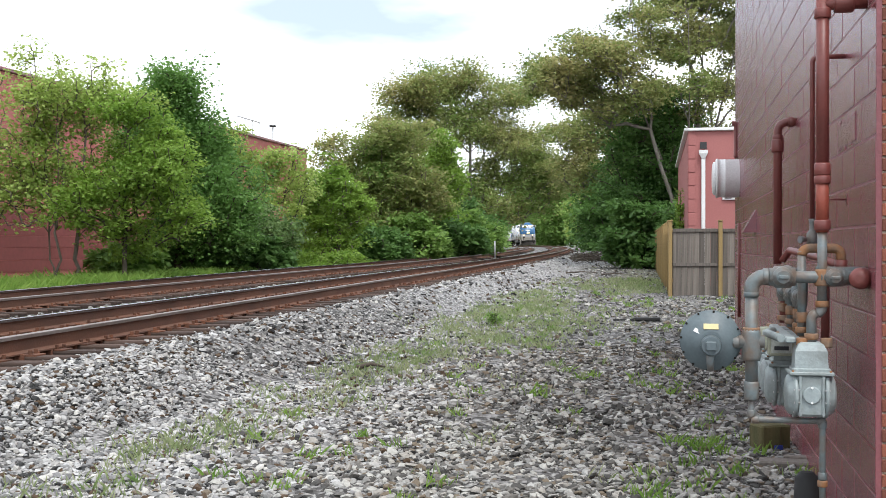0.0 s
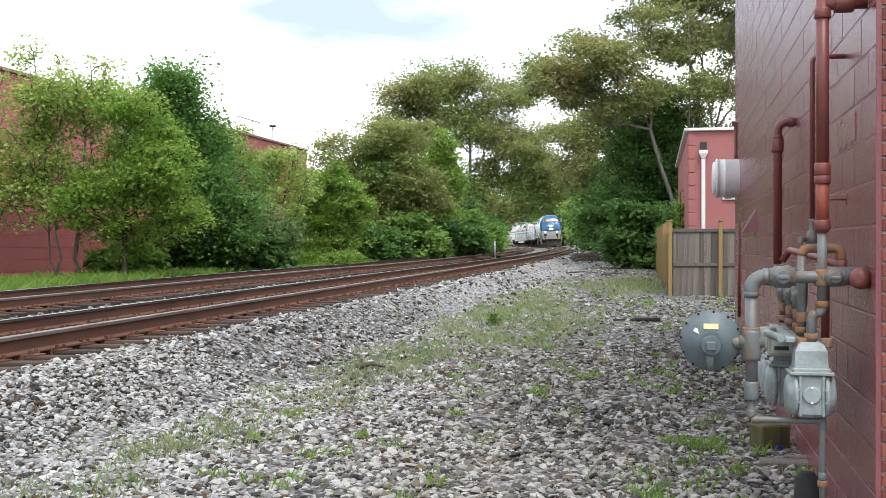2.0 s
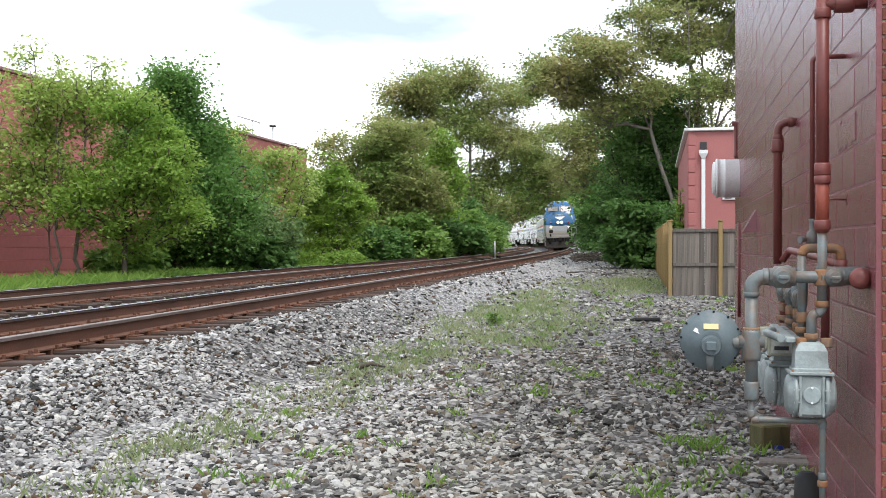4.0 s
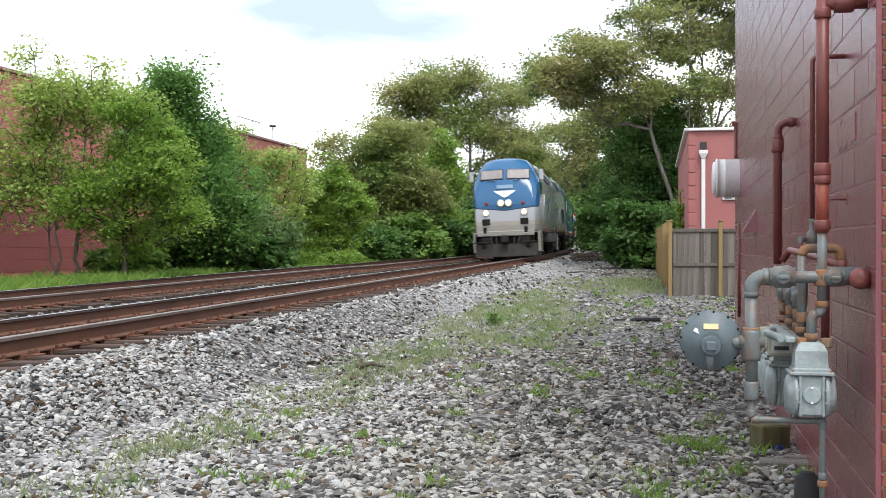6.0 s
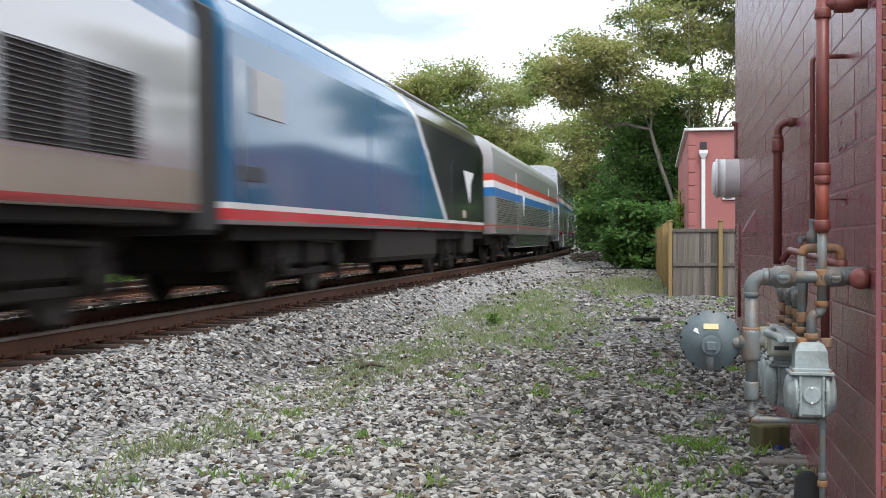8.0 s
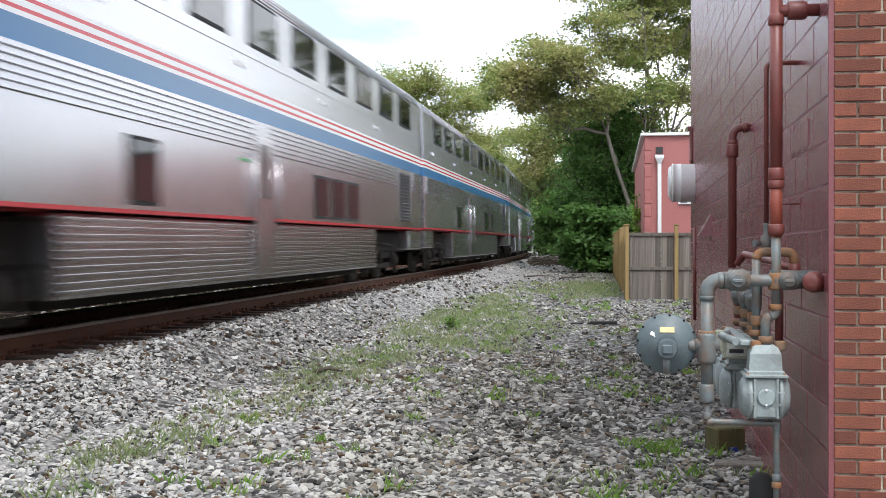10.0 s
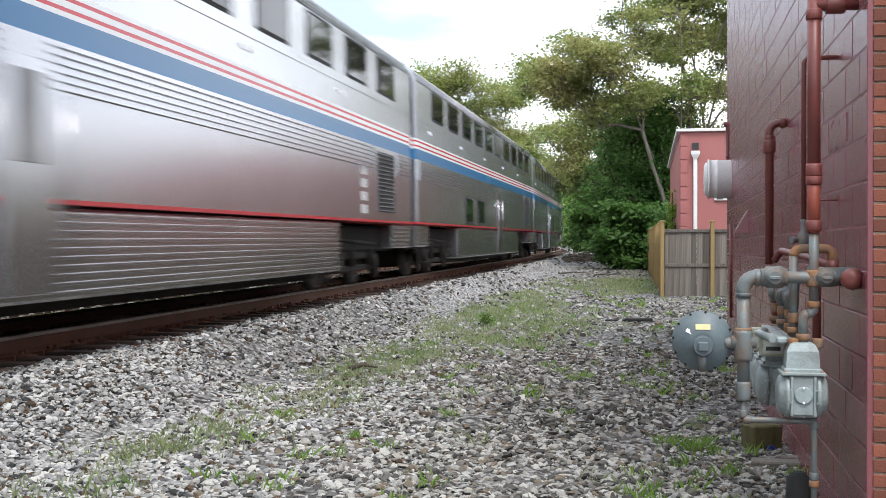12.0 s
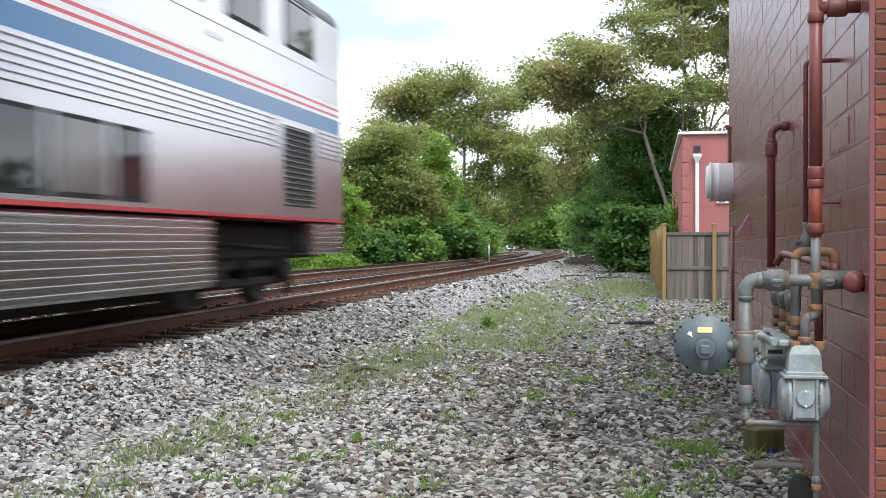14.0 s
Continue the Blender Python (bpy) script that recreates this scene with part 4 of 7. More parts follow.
def cab_locomotive():
    loco = tagged(new("locomotive"), "silver diesel locomotive with blue cab and lit headlights", "locomotive", group="train")
    L = 19.95
    f = L / 2
    # nose to tail: station, half-width, crown, shoulder, roof half-width, sill
    stations = [(-f, 1.50, 4.36, 3.42, 1.1, 1.2), (-f + 0.12, 1.53, 4.39, 3.45, 1.13, 1.2), (f - 3.4, 1.53, 4.44, 3.5, 1.13, 1.2), (f - 2.3, 1.53, 4.54, 3.46, 0.92, 1.2),
                (f - 1.7, 1.53, 4.6, 3.46, 0.92, 1.2), (f - 1.3, 1.52, 4.57, 3.44, 0.92, 1.2), (f - 1.0, 1.50, 4.42, 3.4, 0.94, 1.2), (f - 0.72, 1.48, 4.1, 3.3, 1.0, 1.2),
                (f - 0.40, 1.42, 3.50, 3.0, 1.0, 1.2), (f - 0.16, 1.36, 2.88, 2.62, 1.15, 1.2), (f - 0.03, 1.30, 2.45, 2.36, 1.2, 1.2)]
    rows = [[(x, y, z) for x, z in ringed(loco_section(hw, zt, zs, rw, zb))] for y, hw, zt, zs, rw, zb in stations]
    body = part("body", Shape().loft(rows, smooth=True), M_P42, loco, "silver body with blue nose")

    def face_y(z):
        return float(np.interp(z, [1.2, 2.45, 2.85, 3.45, 4.02, 4.36, 4.52], [f + 0.0, f - 0.03, f - 0.16, f - 0.40, f - 0.72, f - 1.0, f - 1.3]))

    slope = math.atan2(face_y(3.58) - face_y(4.02), 0.44)
    for sx in (-1, 1):
        y = (face_y(3.58) + face_y(4.02)) / 2
        w = part("windshield", Shape().box((0, 0, 0), (1.06, 0.05, 0.54), 0.03), M_RUBBER, loco, m=Matrix.Translation((sx * 0.60, y + 0.015, 3.80)) @ Matrix.Rotation(slope, 4, "X") @ Matrix.Rotation(-sx * 0.06, 4, "Z"))
        part("pane", Shape().box((0, 0.03, 0), (0.98, 0.02, 0.46), 0.02), M_SCREEN, w)
        part("wiper", Shape().tube([(sx * 0.2, 0.07, -0.30), (sx * -0.2, 0.07, -0.42)], 0.018, 5), M_RUBBER, w)
        h = part("ditch_light", Shape().lathe((sx * 0.86, f - 0.06, 2.07), (0, 1, 0), [(0, 0.15), (0.08, 0.15), (0.09, 0.12), (0.07, 0.10)], 16), M_GALV, loco)
        part("lens", Shape().lathe((sx * 0.86, f + 0.0, 2.07), (0, 1, 0), [(0, 0.118), (0.02, 0.11), (0.03, 0.05)], 16), M_LAMP, h, "lit warm-white lamp")
        h = part("headlight", Shape().lathe((sx * 0.17, f - 0.1, 2.49), (0, 1, 0), [(0, 0.17), (0.14, 0.17), (0.15, 0.14)], 16), M_GALV, loco)
        part("lens", Shape().lathe((sx * 0.17, f + 0.02, 2.49), (0, 1, 0), [(0, 0.125), (0.03, 0.12), (0.04, 0.06)], 16), M_LAMP, h, "lit warm-white lamp")
        part("marker_light", Shape().lathe((sx * 0.82, f - 0.1, 2.47), (0, 1, 0), [(0, 0.085), (0.09, 0.085), (0.11, 0.05)], 12), M_REDLENS, loco, "red marker light")
        part("step_pocket", Shape().box((sx * 0.86, f - 0.03, 1.66), (0.36, 0.08, 0.28), 0.02), M_BLACK, loco)
        part("anti_climber_post", Shape().box((sx * 0.92, f + 0.0, 1.28), (0.16, 0.1, 0.3), 0.02), M_BLACK, loco)
        part("handrail", Shape().tube([(sx * 0.85, f + 0.08, 1.12), (sx * 1.45, f - 0.1, 1.18)], 0.018, 6), M_GALV, loco)
        part("mirror", Shape().box((sx * 1.6, f - 1.1, 3.78), (0.2, 0.07, 0.46), 0.02), M_GALV, loco, "side mirror")
        cw = part("cab_window", Shape().box((sx * 1.515, f - 1.75, 3.1), (0.04, 0.95, 0.55), 0.02), M_RUBBER, loco)
        part("pane", Shape().box((sx * 1.53, f - 1.75, 3.1), (0.03, 0.85, 0.45), 0.01), M_GLASS, cw)
        part("cab_door", Shape().box((sx * 1.525, f - 2.1, 2.3), (0.03, 0.62, 1.9), 0.01), M_P42, loco)
        for yy in (f - 1.68, f - 2.52):
            part("grab_rail", Shape().tube([(sx * 1.6, yy, 1.3), (sx * 1.6, yy, 2.9)], 0.018, 6), M_GALV, loco)
        # emblem on the flank, plain shapes
        e = Shape()
        e.add([(sx * 1.536, f - 4.6, 2.75), (sx * 1.536, f - 6.3, 2.75), (sx * 1.536, f - 5.9, 2.2), (sx * 1.536, f - 5.5, 1.75), (sx * 1.536, f - 5.4, 2.3)], [(0, 1, 2, 3, 4)])
        part("emblem", e, mat("emblem_blue", (0.03, 0.12, 0.27), 0.35, scale=3, bump=0), loco, "plain blue emblem")
        # roofside radiator windows and blue panel grilles
        roof_tilt = Matrix.Rotation(sx * radians(-28), 3, "Y")
        for a, w in ((4.9, 0.9), (5.95, 0.9), (7.0, 0.9), (13.6, 1.0), (14.7, 1.0)):
            g = Shape().box((sx * 1.42, f - a, 3.82), (0.04, w, 0.56), 0.01, roof_tilt)
            part("roof_grille", g, M_LOUVRE, loco, "dark roofside intake")
    part("number_board", Shape().box((0, f - 0.30, 3.22), (0.74, 0.1, 0.2), 0.02, Matrix.Rotation(0.38, 3, "X")), mat("number_board_grey", (0.17, 0.28, 0.38), 0.3, scale=4, bump=0), loco, "pale number board")
    ch = Shape()
    ch.add([(-0.52, f - 0.215, 3.06), (0.52, f - 0.215, 3.06), (0.1, f - 0.10, 2.78), (0.0, f - 0.085, 2.74), (-0.1, f - 0.10, 2.78)], [(0, 1, 2, 3, 4)])
    part("chevron", ch, M_WHITE, loco, "white chevron emblem")
    louvre_pair(loco, f - 2.75, 1.8, 2.38, 0.55, 1.53, 9)
    louvre_pair(loco, f - 3.4, 1.8, 2.38, 0.55, 1.53, 9)
    louvre_pair(loco, f - 16.5, 1.72, 2.6, 1.25, 1.53, 17)
    louvre_pair(loco, f - 17.82, 1.72, 2.6, 1.25, 1.53, 17)
    part("nose_skirt", Shape().box((0, f - 0.06, 1.13), (2.6, 0.2, 0.24), 0.03), M_P42, loco)
    plough = Shape()
    plough.loft([[(-1.5, f - 0.9, z0), (-1.35, f - 0.25, z0), (-0.55, f + 0.22, z0), (0.55, f + 0.22, z0), (1.35, f - 0.25, z0), (1.5, f - 0.9, z0)] for z0 in (0.10, 0.2, 0.66)])
    part("snow_plough", plough, mat("dusty_plough_paint", (0.05, 0.043, 0.037), 0.85, second=(0.026, 0.022, 0.018), scale=3, fine=30, bump=0.2), loco, "dusty grey snow plough")
    part("pilot", Shape().box((0, f - 0.5, 0.85), (2.5, 0.7, 0.55), 0.05).box((-0.85, f - 0.12, 0.72), (0.5, 0.3, 0.5), 0.05).box((0.85, f - 0.12, 0.72), (0.5, 0.3, 0.5), 0.05), M_BLACK, loco)
    for x in (-0.62, -0.4, 0.42, 0.64):
        part("air_hose", Shape().tube([(x, f - 0.1, 1.0), (x, f + 0.14, 0.9), (x * 0.9, f + 0.2, 0.6), (x * 0.8, f + 0.18, 0.42)], 0.03, 6), M_RUBBER, loco)
    coupler(loco, f + 0.25, 1)
    coupler(loco, -f - 0.1, -1)
    for sx in (-1, 1):
        part("cab_step", Shape().box((sx * 1.46, f - 1.05, 0.74), (0.14, 1.3, 0.92), 0.03), M_P42, loco)
        # no depth modelled: a flat darker panel stands for the recess
        part("ladder_recess", Shape().box((sx * 1.532, f - 9.6, 1.5), (0.012, 0.42, 0.95), 0.004), mat("dark_recess_panel", (0.13, 0.12, 0.105), 0.7, scale=4, fine=30), loco, "flat darker panel for the ladder recess")
        for k in range(4):
            part("rung", Shape().tube([(sx * 1.56, f - 9.42, 1.12 + 0.25 * k), (sx * 1.56, f - 9.78, 1.12 + 0.25 * k)], 0.015, 6), M_GALV, loco)
        part("nose_step", Shape().tube([(sx * 0.7, f + 0.2, 0.74), (sx * 1.45, f - 0.1, 0.74)], 0.028, 8), M_TRUCK, loco, "dusty step edge on the pilot")
    part("fuel_tank", Shape().box((0, 1.0, 0.94), (2.98, 6.3, 0.52), 0.1), mat("grey_tank_paint", (0.075, 0.072, 0.069), 0.5, second=(0.045, 0.04, 0.036), scale=2, fine=20, bump=0.1), loco, "grey fuel tank skirt")
    for sx in (-1, 1):
        part("air_tank", Shape().tube([(sx * 1.25, -1.9, 0.44), (sx * 1.25, 0.8, 0.44)], 0.2, 12), M_TRUCK, loco)
        part("step_box", Shape().box((sx * 1.44, -2.6, 0.66), (0.12, 0.7, 0.9), 0.03), M_P42, loco)
    # The lower box is added to black out the view beneath the floor.
    part("sill", Shape().box((0, 0, 1.13), (2.9, L - 1.2, 0.16), 0.02).box((0, 0, 0.82), (1.7, L - 2.0, 0.5), 0.05), M_BLACK, loco)
    # Wide black block imitates the shade in the gap between the locomotives.
    part("diaphragm", Shape().box((0, -f - 0.4, 2.35), (2.9, 0.78, 2.8), 0.06), M_RUBBER, loco, "black block for the shaded gap between the locomotives")
    for y in (6.6, -6.6):
        truck(loco, y, (-1.4, 1.4), 0.51, "dusty locomotive truck")
    return loco


M_ALC = livery("deep_blue_locomotive_paint", [
    ((0.02, 0.022, 0.03), [(0, -1, 1.5, -5.8)]),
    (WHITE_P, [(0, -1, 1.5, -5.45), (0, 1, -1.5, 5.85)]),
    (WHITE_P, [(0, 0, 1, -1.28), (0, 0, -1, 1.36)]),
    (RED, [(0, 0, 1, -1.14), (0, 0, -1, 1.28)]),
    ((0.16, 0.165, 0.175), [(0, 0, -1, 1.14)]),
    ((0.5, 0.03, 0.04), [(0, -1, 0, -10.1), (0, 0, 1, -3.55)]),
], (0.014, 0.115, 0.24), rough=0.1, metal=0.0, spec=0.5)


def second_locomotive():
    """Runs tail first: its cab is at the rear, next to the coaches."""
    loco = tagged(new("locomotive"), "deep blue diesel locomotive with slanted white stripe", "locomotive", group="train")
    L = 21.5
    f = L / 2
    st = [(-f, 1.25, 3.0, 2.7, 1.05, 0.75), (-f + 0.3, 1.38, 3.5, 3.0, 1.05, 0.75), (-f + 0.9, 1.48, 4.1, 3.4, 1.05, 0.75), (-f + 1.5, 1.5, 4.27, 3.55, 1.08, 0.75), (f - 0.1, 1.5, 4.27, 3.55, 1.08, 0.75), (f, 1.46, 4.22, 3.5, 1.05, 0.75)]
    rows = [[(x, y, max(z, 1.08)) for x, z in ringed(loco_section(*v))] for y, *v in st]
    part("body", Shape().loft(rows), M_ALC, loco, "deep blue body with black cab end")
    for sx in (-1, 1):
        x = sx * 1.506
        part("side_window", Shape().box((sx * 1.5, f - 1.5, 2.85), (0.04, 1.3, 0.62), 0.02), M_SHADE, loco, "pale square side window")
        part("cab_window", Shape().box((sx * 1.47, -f + 1.9, 3.0), (0.06, 0.9, 0.6), 0.02), M_GLASS, loco)
        ch = Shape()
        ch.add([(x, -6.2, 2.75), (x, -7.9, 2.75), (x, -7.4, 2.45), (x, -7.15, 1.85)], [(0, 1, 2, 3)])
        part("emblem", ch, M_WHITE, loco, "white triangular emblem")
        for yy in (3.4, -1.2, -4.8):
            part("side_door", Shape().box((sx * 1.505, yy, 2.1), (0.02, 0.8, 1.7), 0.008), M_ALC, loco)
        for yy in (f - 0.6, f - 1.1):
            part("louvre", Shape().box((sx * 1.502, yy, 1.75), (0.03, 0.4, 0.2), 0.01), M_LOUVRE, loco)
        part("grab_rail", Shape().tube([(sx * 1.55, f - 0.35, 1.4), (sx * 1.55, f - 0.35, 3.2)], 0.02, 6), M_GALV, loco)
        part("door_plate", Shape().box((sx * 1.51, -6.2, 1.55), (0.03, 0.35, 0.2), 0.01), mat("worn_plate", (0.4, 0.33, 0.25), 0.6), loco)
        part("roof_rail", Shape().tube([(sx * 1.1, -f + 1.6, 4.22), (sx * 1.1, f - 0.2, 4.22)], 0.04, 6), M_GALV, loco)
    part("fuel_tank", Shape().box((0, 0.2, 0.78), (2.85, 6.0, 0.7), 0.1), M_TRUCK, loco, "dark grey fuel tank")
    part("side_skirt", Shape().box((0, -7.2, 0.82), (2.9, 1.4, 0.7), 0.06), M_TRUCK, loco)
    # Here too an added lower box blacks out the open underside.
    part("sill", Shape().box((0, 0, 1.02), (2.7, L - 0.8, 0.3), 0.02).box((0, 0, 0.7), (1.7, L - 2.0, 0.5), 0.05), M_BLACK, loco)
    part("diaphragm", Shape().box((0, f + 0.1, 2.2), (1.2, 0.25, 2.2), 0.04), M_RUBBER, loco)
    coupler(loco, f + 0.1, 1)
    coupler(loco, -f - 0.2, -1)
    for y in (6.6, -6.4):
        truck(loco, y, (-1.4, 1.4), 0.5, "dusty locomotive truck")
    return loco


# front of each vehicle behind the train's front, its length, and its half truck spacing
TRAIN = [(cab_locomotive(), 0.0, 19.95, 6.6), (second_locomotive(), 20.85, 21.5, 6.5), (baggage(), 42.8, 26.5, 9.1)]
for i in range(5):
    TRAIN.append((superliner(i), 69.3 + 25.9 * i, 25.9, 9.1))
FRONT_AT_START, SPEED = 213.2, 28.72


def vehicle_pose(t, behind, length, half):
    s = FRONT_AT_START - SPEED * t + behind + length / 2
    a, b = on_line(s - half), on_line(s + half)
    fwd = (a - b).normalized()
    cant = line_at(s)[4]
    right = fwd.cross(Vector((0, 0, 1))).normalized()
    right = (right + Vector((0, 0, -cant))).normalized()
    up = right.cross(fwd).normalized()
    right = fwd.cross(up)
    c = (a + b) / 2
    return Matrix(((right.x, fwd.x, up.x, c.x), (right.y, fwd.y, up.y, c.y), (right.z, fwd.z, up.z, c.z), (0, 0, 0, 1)))


def motions():
    """The train runs round the curve and past at a steady speed."""
    for car, behind, length, half in TRAIN:
        walk(car, [(t, vehicle_pose(t, behind, length, half)) for t in np.arange(0.0, 14.01, 0.2)])


# ---- trees ----
LEAF_SPRING = leaf_mat("spring_green_leaves", [(0.22, 0.33, 0.055), (0.36, 0.49, 0.10), (0.50, 0.60, 0.19)])
LEAF_BRIGHT = leaf_mat("bright_green_leaves", [(0.13, 0.24, 0.03), (0.22, 0.37, 0.05), (0.33, 0.48, 0.09)])
LEAF_MID = leaf_mat("mid_green_leaves", [(0.105, 0.20, 0.04), (0.175, 0.30, 0.06), (0.27, 0.42, 0.10)])
LEAF_DARK = leaf_mat("dark_green_leaves", [(0.055, 0.125, 0.03), (0.10, 0.20, 0.045), (0.17, 0.31, 0.08)])
LEAF_PEAR = leaf_mat("deep_green_leaves", [(0.07, 0.16, 0.03), (0.12, 0.25, 0.05), (0.20, 0.36, 0.09)])
LEAF_OLIVE = leaf_mat("olive_bronze_leaves", [(0.14, 0.27, 0.05), (0.22, 0.38, 0.08), (0.32, 0.45, 0.12), (0.44, 0.38, 0.17)], 0.25)
LEAF_CANOPY = leaf_mat("thin_canopy_leaves", [(0.14, 0.25, 0.055), (0.22, 0.35, 0.085), (0.34, 0.42, 0.13), (0.44, 0.38, 0.17)], 0.3)
LEAF_BLOSSOM = leaf_mat("dark_leaves_with_pale_blossom", [(0.07, 0.15, 0.035), (0.12, 0.24, 0.055), (0.19, 0.33, 0.085), (0.33, 0.43, 0.18)], 0.8)


def leaves_mesh(name, centres, spread, count, size, rng, flat=0.55, droop=0.25, per=1.0):
    """Pointed leaves strewn round each clump centre."""
    k = len(centres)
    p = np.repeat(centres, count, 0)
    r = np.repeat(spread, count)[:, None]
    off = np.clip(rng.normal(0, 1, p.shape), -1.7, 1.7) * np.array([1, 1, flat]) * r
    p = p + off
    n = len(p)
    a = rng.normal(0, 1, (n, 3)) + 0.8 * off / np.maximum(np.linalg.norm(off, axis=1, keepdims=True), 1e-6)
    a[:, 2] = a[:, 2] * 0.5 - droop
    a /= np.linalg.norm(a, axis=1, keepdims=True)
    nn = rng.normal(0, 0.65, (n, 3)) + np.array([0, 0, 1.0])
    b = np.cross(a, nn)
    b /= np.maximum(np.linalg.norm(b, axis=1, keepdims=True), 1e-6)
    s = (size * rng.uniform(0.55, 1.35, n))[:, None]
    v = np.stack([p, p + a * s * 0.45 + b * s * 0.34, p + a * s, p + a * s * 0.45 - b * s * 0.34], 1).reshape(-1, 3)
    f = np.arange(n * 4).reshape(n, 4)
    return raw_mesh(name, v, f)


def tree(name, label, x, y, lobes, leaf, bark, clumps, per_clump, size, spread, trunk_r, fork=0.35, stems=1, hollow=0.5, seed=1, lean=(0, 0), flat=0.55, twig=0.018, fan=0.5, category="tree", group=""):
    """Trunk, forking limbs and twigs that reach every clump of leaves. Lobes: dx, dy, height, and three radii."""
    rng = np.random.default_rng(seed)
    z0 = float(ground_height(np.array([x]), np.array([y]))[0]) - 0.05
    t = tagged(new(name), label, category, group=group)
    t.location = (x, y, z0)
    lobes = np.array(lobes, float)
    top = (lobes[:, 2] + lobes[:, 5]).max()
    # break each lobe into smaller ones, so that the outline is uneven
    whole = lobes
    bits = []
    for k, (dx, dy, z, rx, ry, rz) in enumerate(whole):
        for _ in range(6):
            v = rng.normal(0, 1, 3)
            v /= np.linalg.norm(v)
            q = rng.uniform(0.4, 0.8)
            bits.append((dx + v[0] * rx * 0.62, dy + v[1] * ry * 0.62, max(z + v[2] * rz * 0.62, 0.2), rx * q, ry * q, rz * q))
    lobes = np.array(bits)
    weight = (lobes[:, 3] * lobes[:, 4] * lobes[:, 5]) ** 0.67
    pick = rng.choice(len(lobes), clumps, p=weight / weight.sum())
    d = rng.normal(0, 1, (clumps, 3))
    d /= np.linalg.norm(d, axis=1, keepdims=True)
    r = 0.75 * hollow + (1 - 0.75 * hollow) * rng.random(clumps) ** 0.7
    r *= 1 + 0.16 * rng.normal(0, 1, clumps)
    c = lobes[pick, :3] + d * r[:, None] * lobes[pick, 3:]
    c[:, 2] = np.maximum(c[:, 2], 0.15)
    # grow the wood: each clump joins the nearest branch below it, and every branch thickens with what it carries
    low = float(np.percentile(c[:, 2], 20))
    hf = max(0.3, fork * low)
    pos, parent = [], []
    for q in range(stems):
        bx, by = (0, 0) if stems == 1 else (0.45 * math.cos(q * 2.4), 0.35 * math.sin(q * 2.4))
        for k in range(9):
            u = k / 8
            climb = hf + (0.72 * top - hf) * max(0.0, u - 0.4) / 0.6 if u > 0.4 else hf * u / 0.4
            drift = 1 + fan * u * u
            pos.append((bx * drift + lean[0] * climb + rng.normal(0, 0.05), by * drift + lean[1] * climb + rng.normal(0, 0.05), climb))
            parent.append(len(pos) - 2 if k else -1)
    axis_x = np.array([p[0] for p in pos]).mean()
    order = np.argsort(np.hypot(c[:, 0] - axis_x, c[:, 1]) + 0.25 * np.abs(c[:, 2] - hf))
    P = np.empty((len(pos) + 4 * clumps, 3))
    P[:len(pos)] = pos
    used, foot = len(pos), np.zeros(len(P), bool)
    foot[:used] = [p[2] < hf * 0.98 for p in pos]
    for i in order:
        e = c[i]
        gap = np.linalg.norm(P[:used] - e, axis=1)
        cost = gap + 1.6 * np.maximum(0, P[:used, 2] - e[2] + 0.35 * gap) + 50.0 * foot[:used]
        a = int(np.argmin(cost))
        p0, g = P[a].copy(), gap[a]
        for u in (0.3, 0.6, 0.85, 1.0):
            q = p0 + (e - p0) * u
            q[2] += 0.16 * g * math.sin(math.pi * u) if u < 1 else 0
            q += rng.normal(0, 0.035 * g, 3) * (u < 1)
            P[used] = q
            parent.append(a)
            a = used
            used += 1
    load = np.zeros(used)
    kids = np.bincount([q for q in parent if q >= 0], minlength=used)
    load[kids == 0] = 1
    for k in range(used - 1, -1, -1):
        if parent[k] >= 0:
            load[parent[k]] += load[k]
    girth = twig * 0.5 + (trunk_r * 1.15 - twig * 0.5) * (load / load.max()) ** 0.46
    wood = Shape()
    done = np.zeros(used, bool)
    for k in range(used - 1, -1, -1):
        if done[k] or (kids[k] and k):
            continue
        run = [k]
        while parent[run[-1]] >= 0:
            run.append(parent[run[-1]])
            if done[run[-1]]:
                break
        done[run] = True
        run = run[::-1]
        rs = [girth[q] for q in run]
        rs[0] = min(rs[0], rs[1] * 1.5)
        wood.tube([Vector(P[q]) for q in run], rs, 7 if rs[0] > 0.05 else 4, caps=False)
    part("trunk", wood, bark, t)
    sp = spread * rng.uniform(0.6, 1.4, clumps)
    part("crown", leaves_mesh("crown", c, sp, per_clump, size, rng, flat), leaf, t)
    return t


def canopy_lobes(outline, count, r, rz, depth, seed):
    """Small lobes strewn between the lower and upper edge of a broad crown: rows of x, lower edge, upper edge."""
    rng = random.Random(seed)
    xs, lows, tops = zip(*outline)
    lobes = []
    for k in range(count):
        x = xs[0] + (xs[-1] - xs[0]) * (k + rng.random()) / count
        low, high = float(np.interp(x, xs, lows)), float(np.interp(x, xs, tops))
        z = high - rz - (high - low - rz) * rng.random() ** 1.25
        q = rng.uniform(0.7, 1.25)
        lobes.append((x, rng.uniform(-0.5, 0.5) * depth, z, r * q, r * q, rz * q))
    return lobes


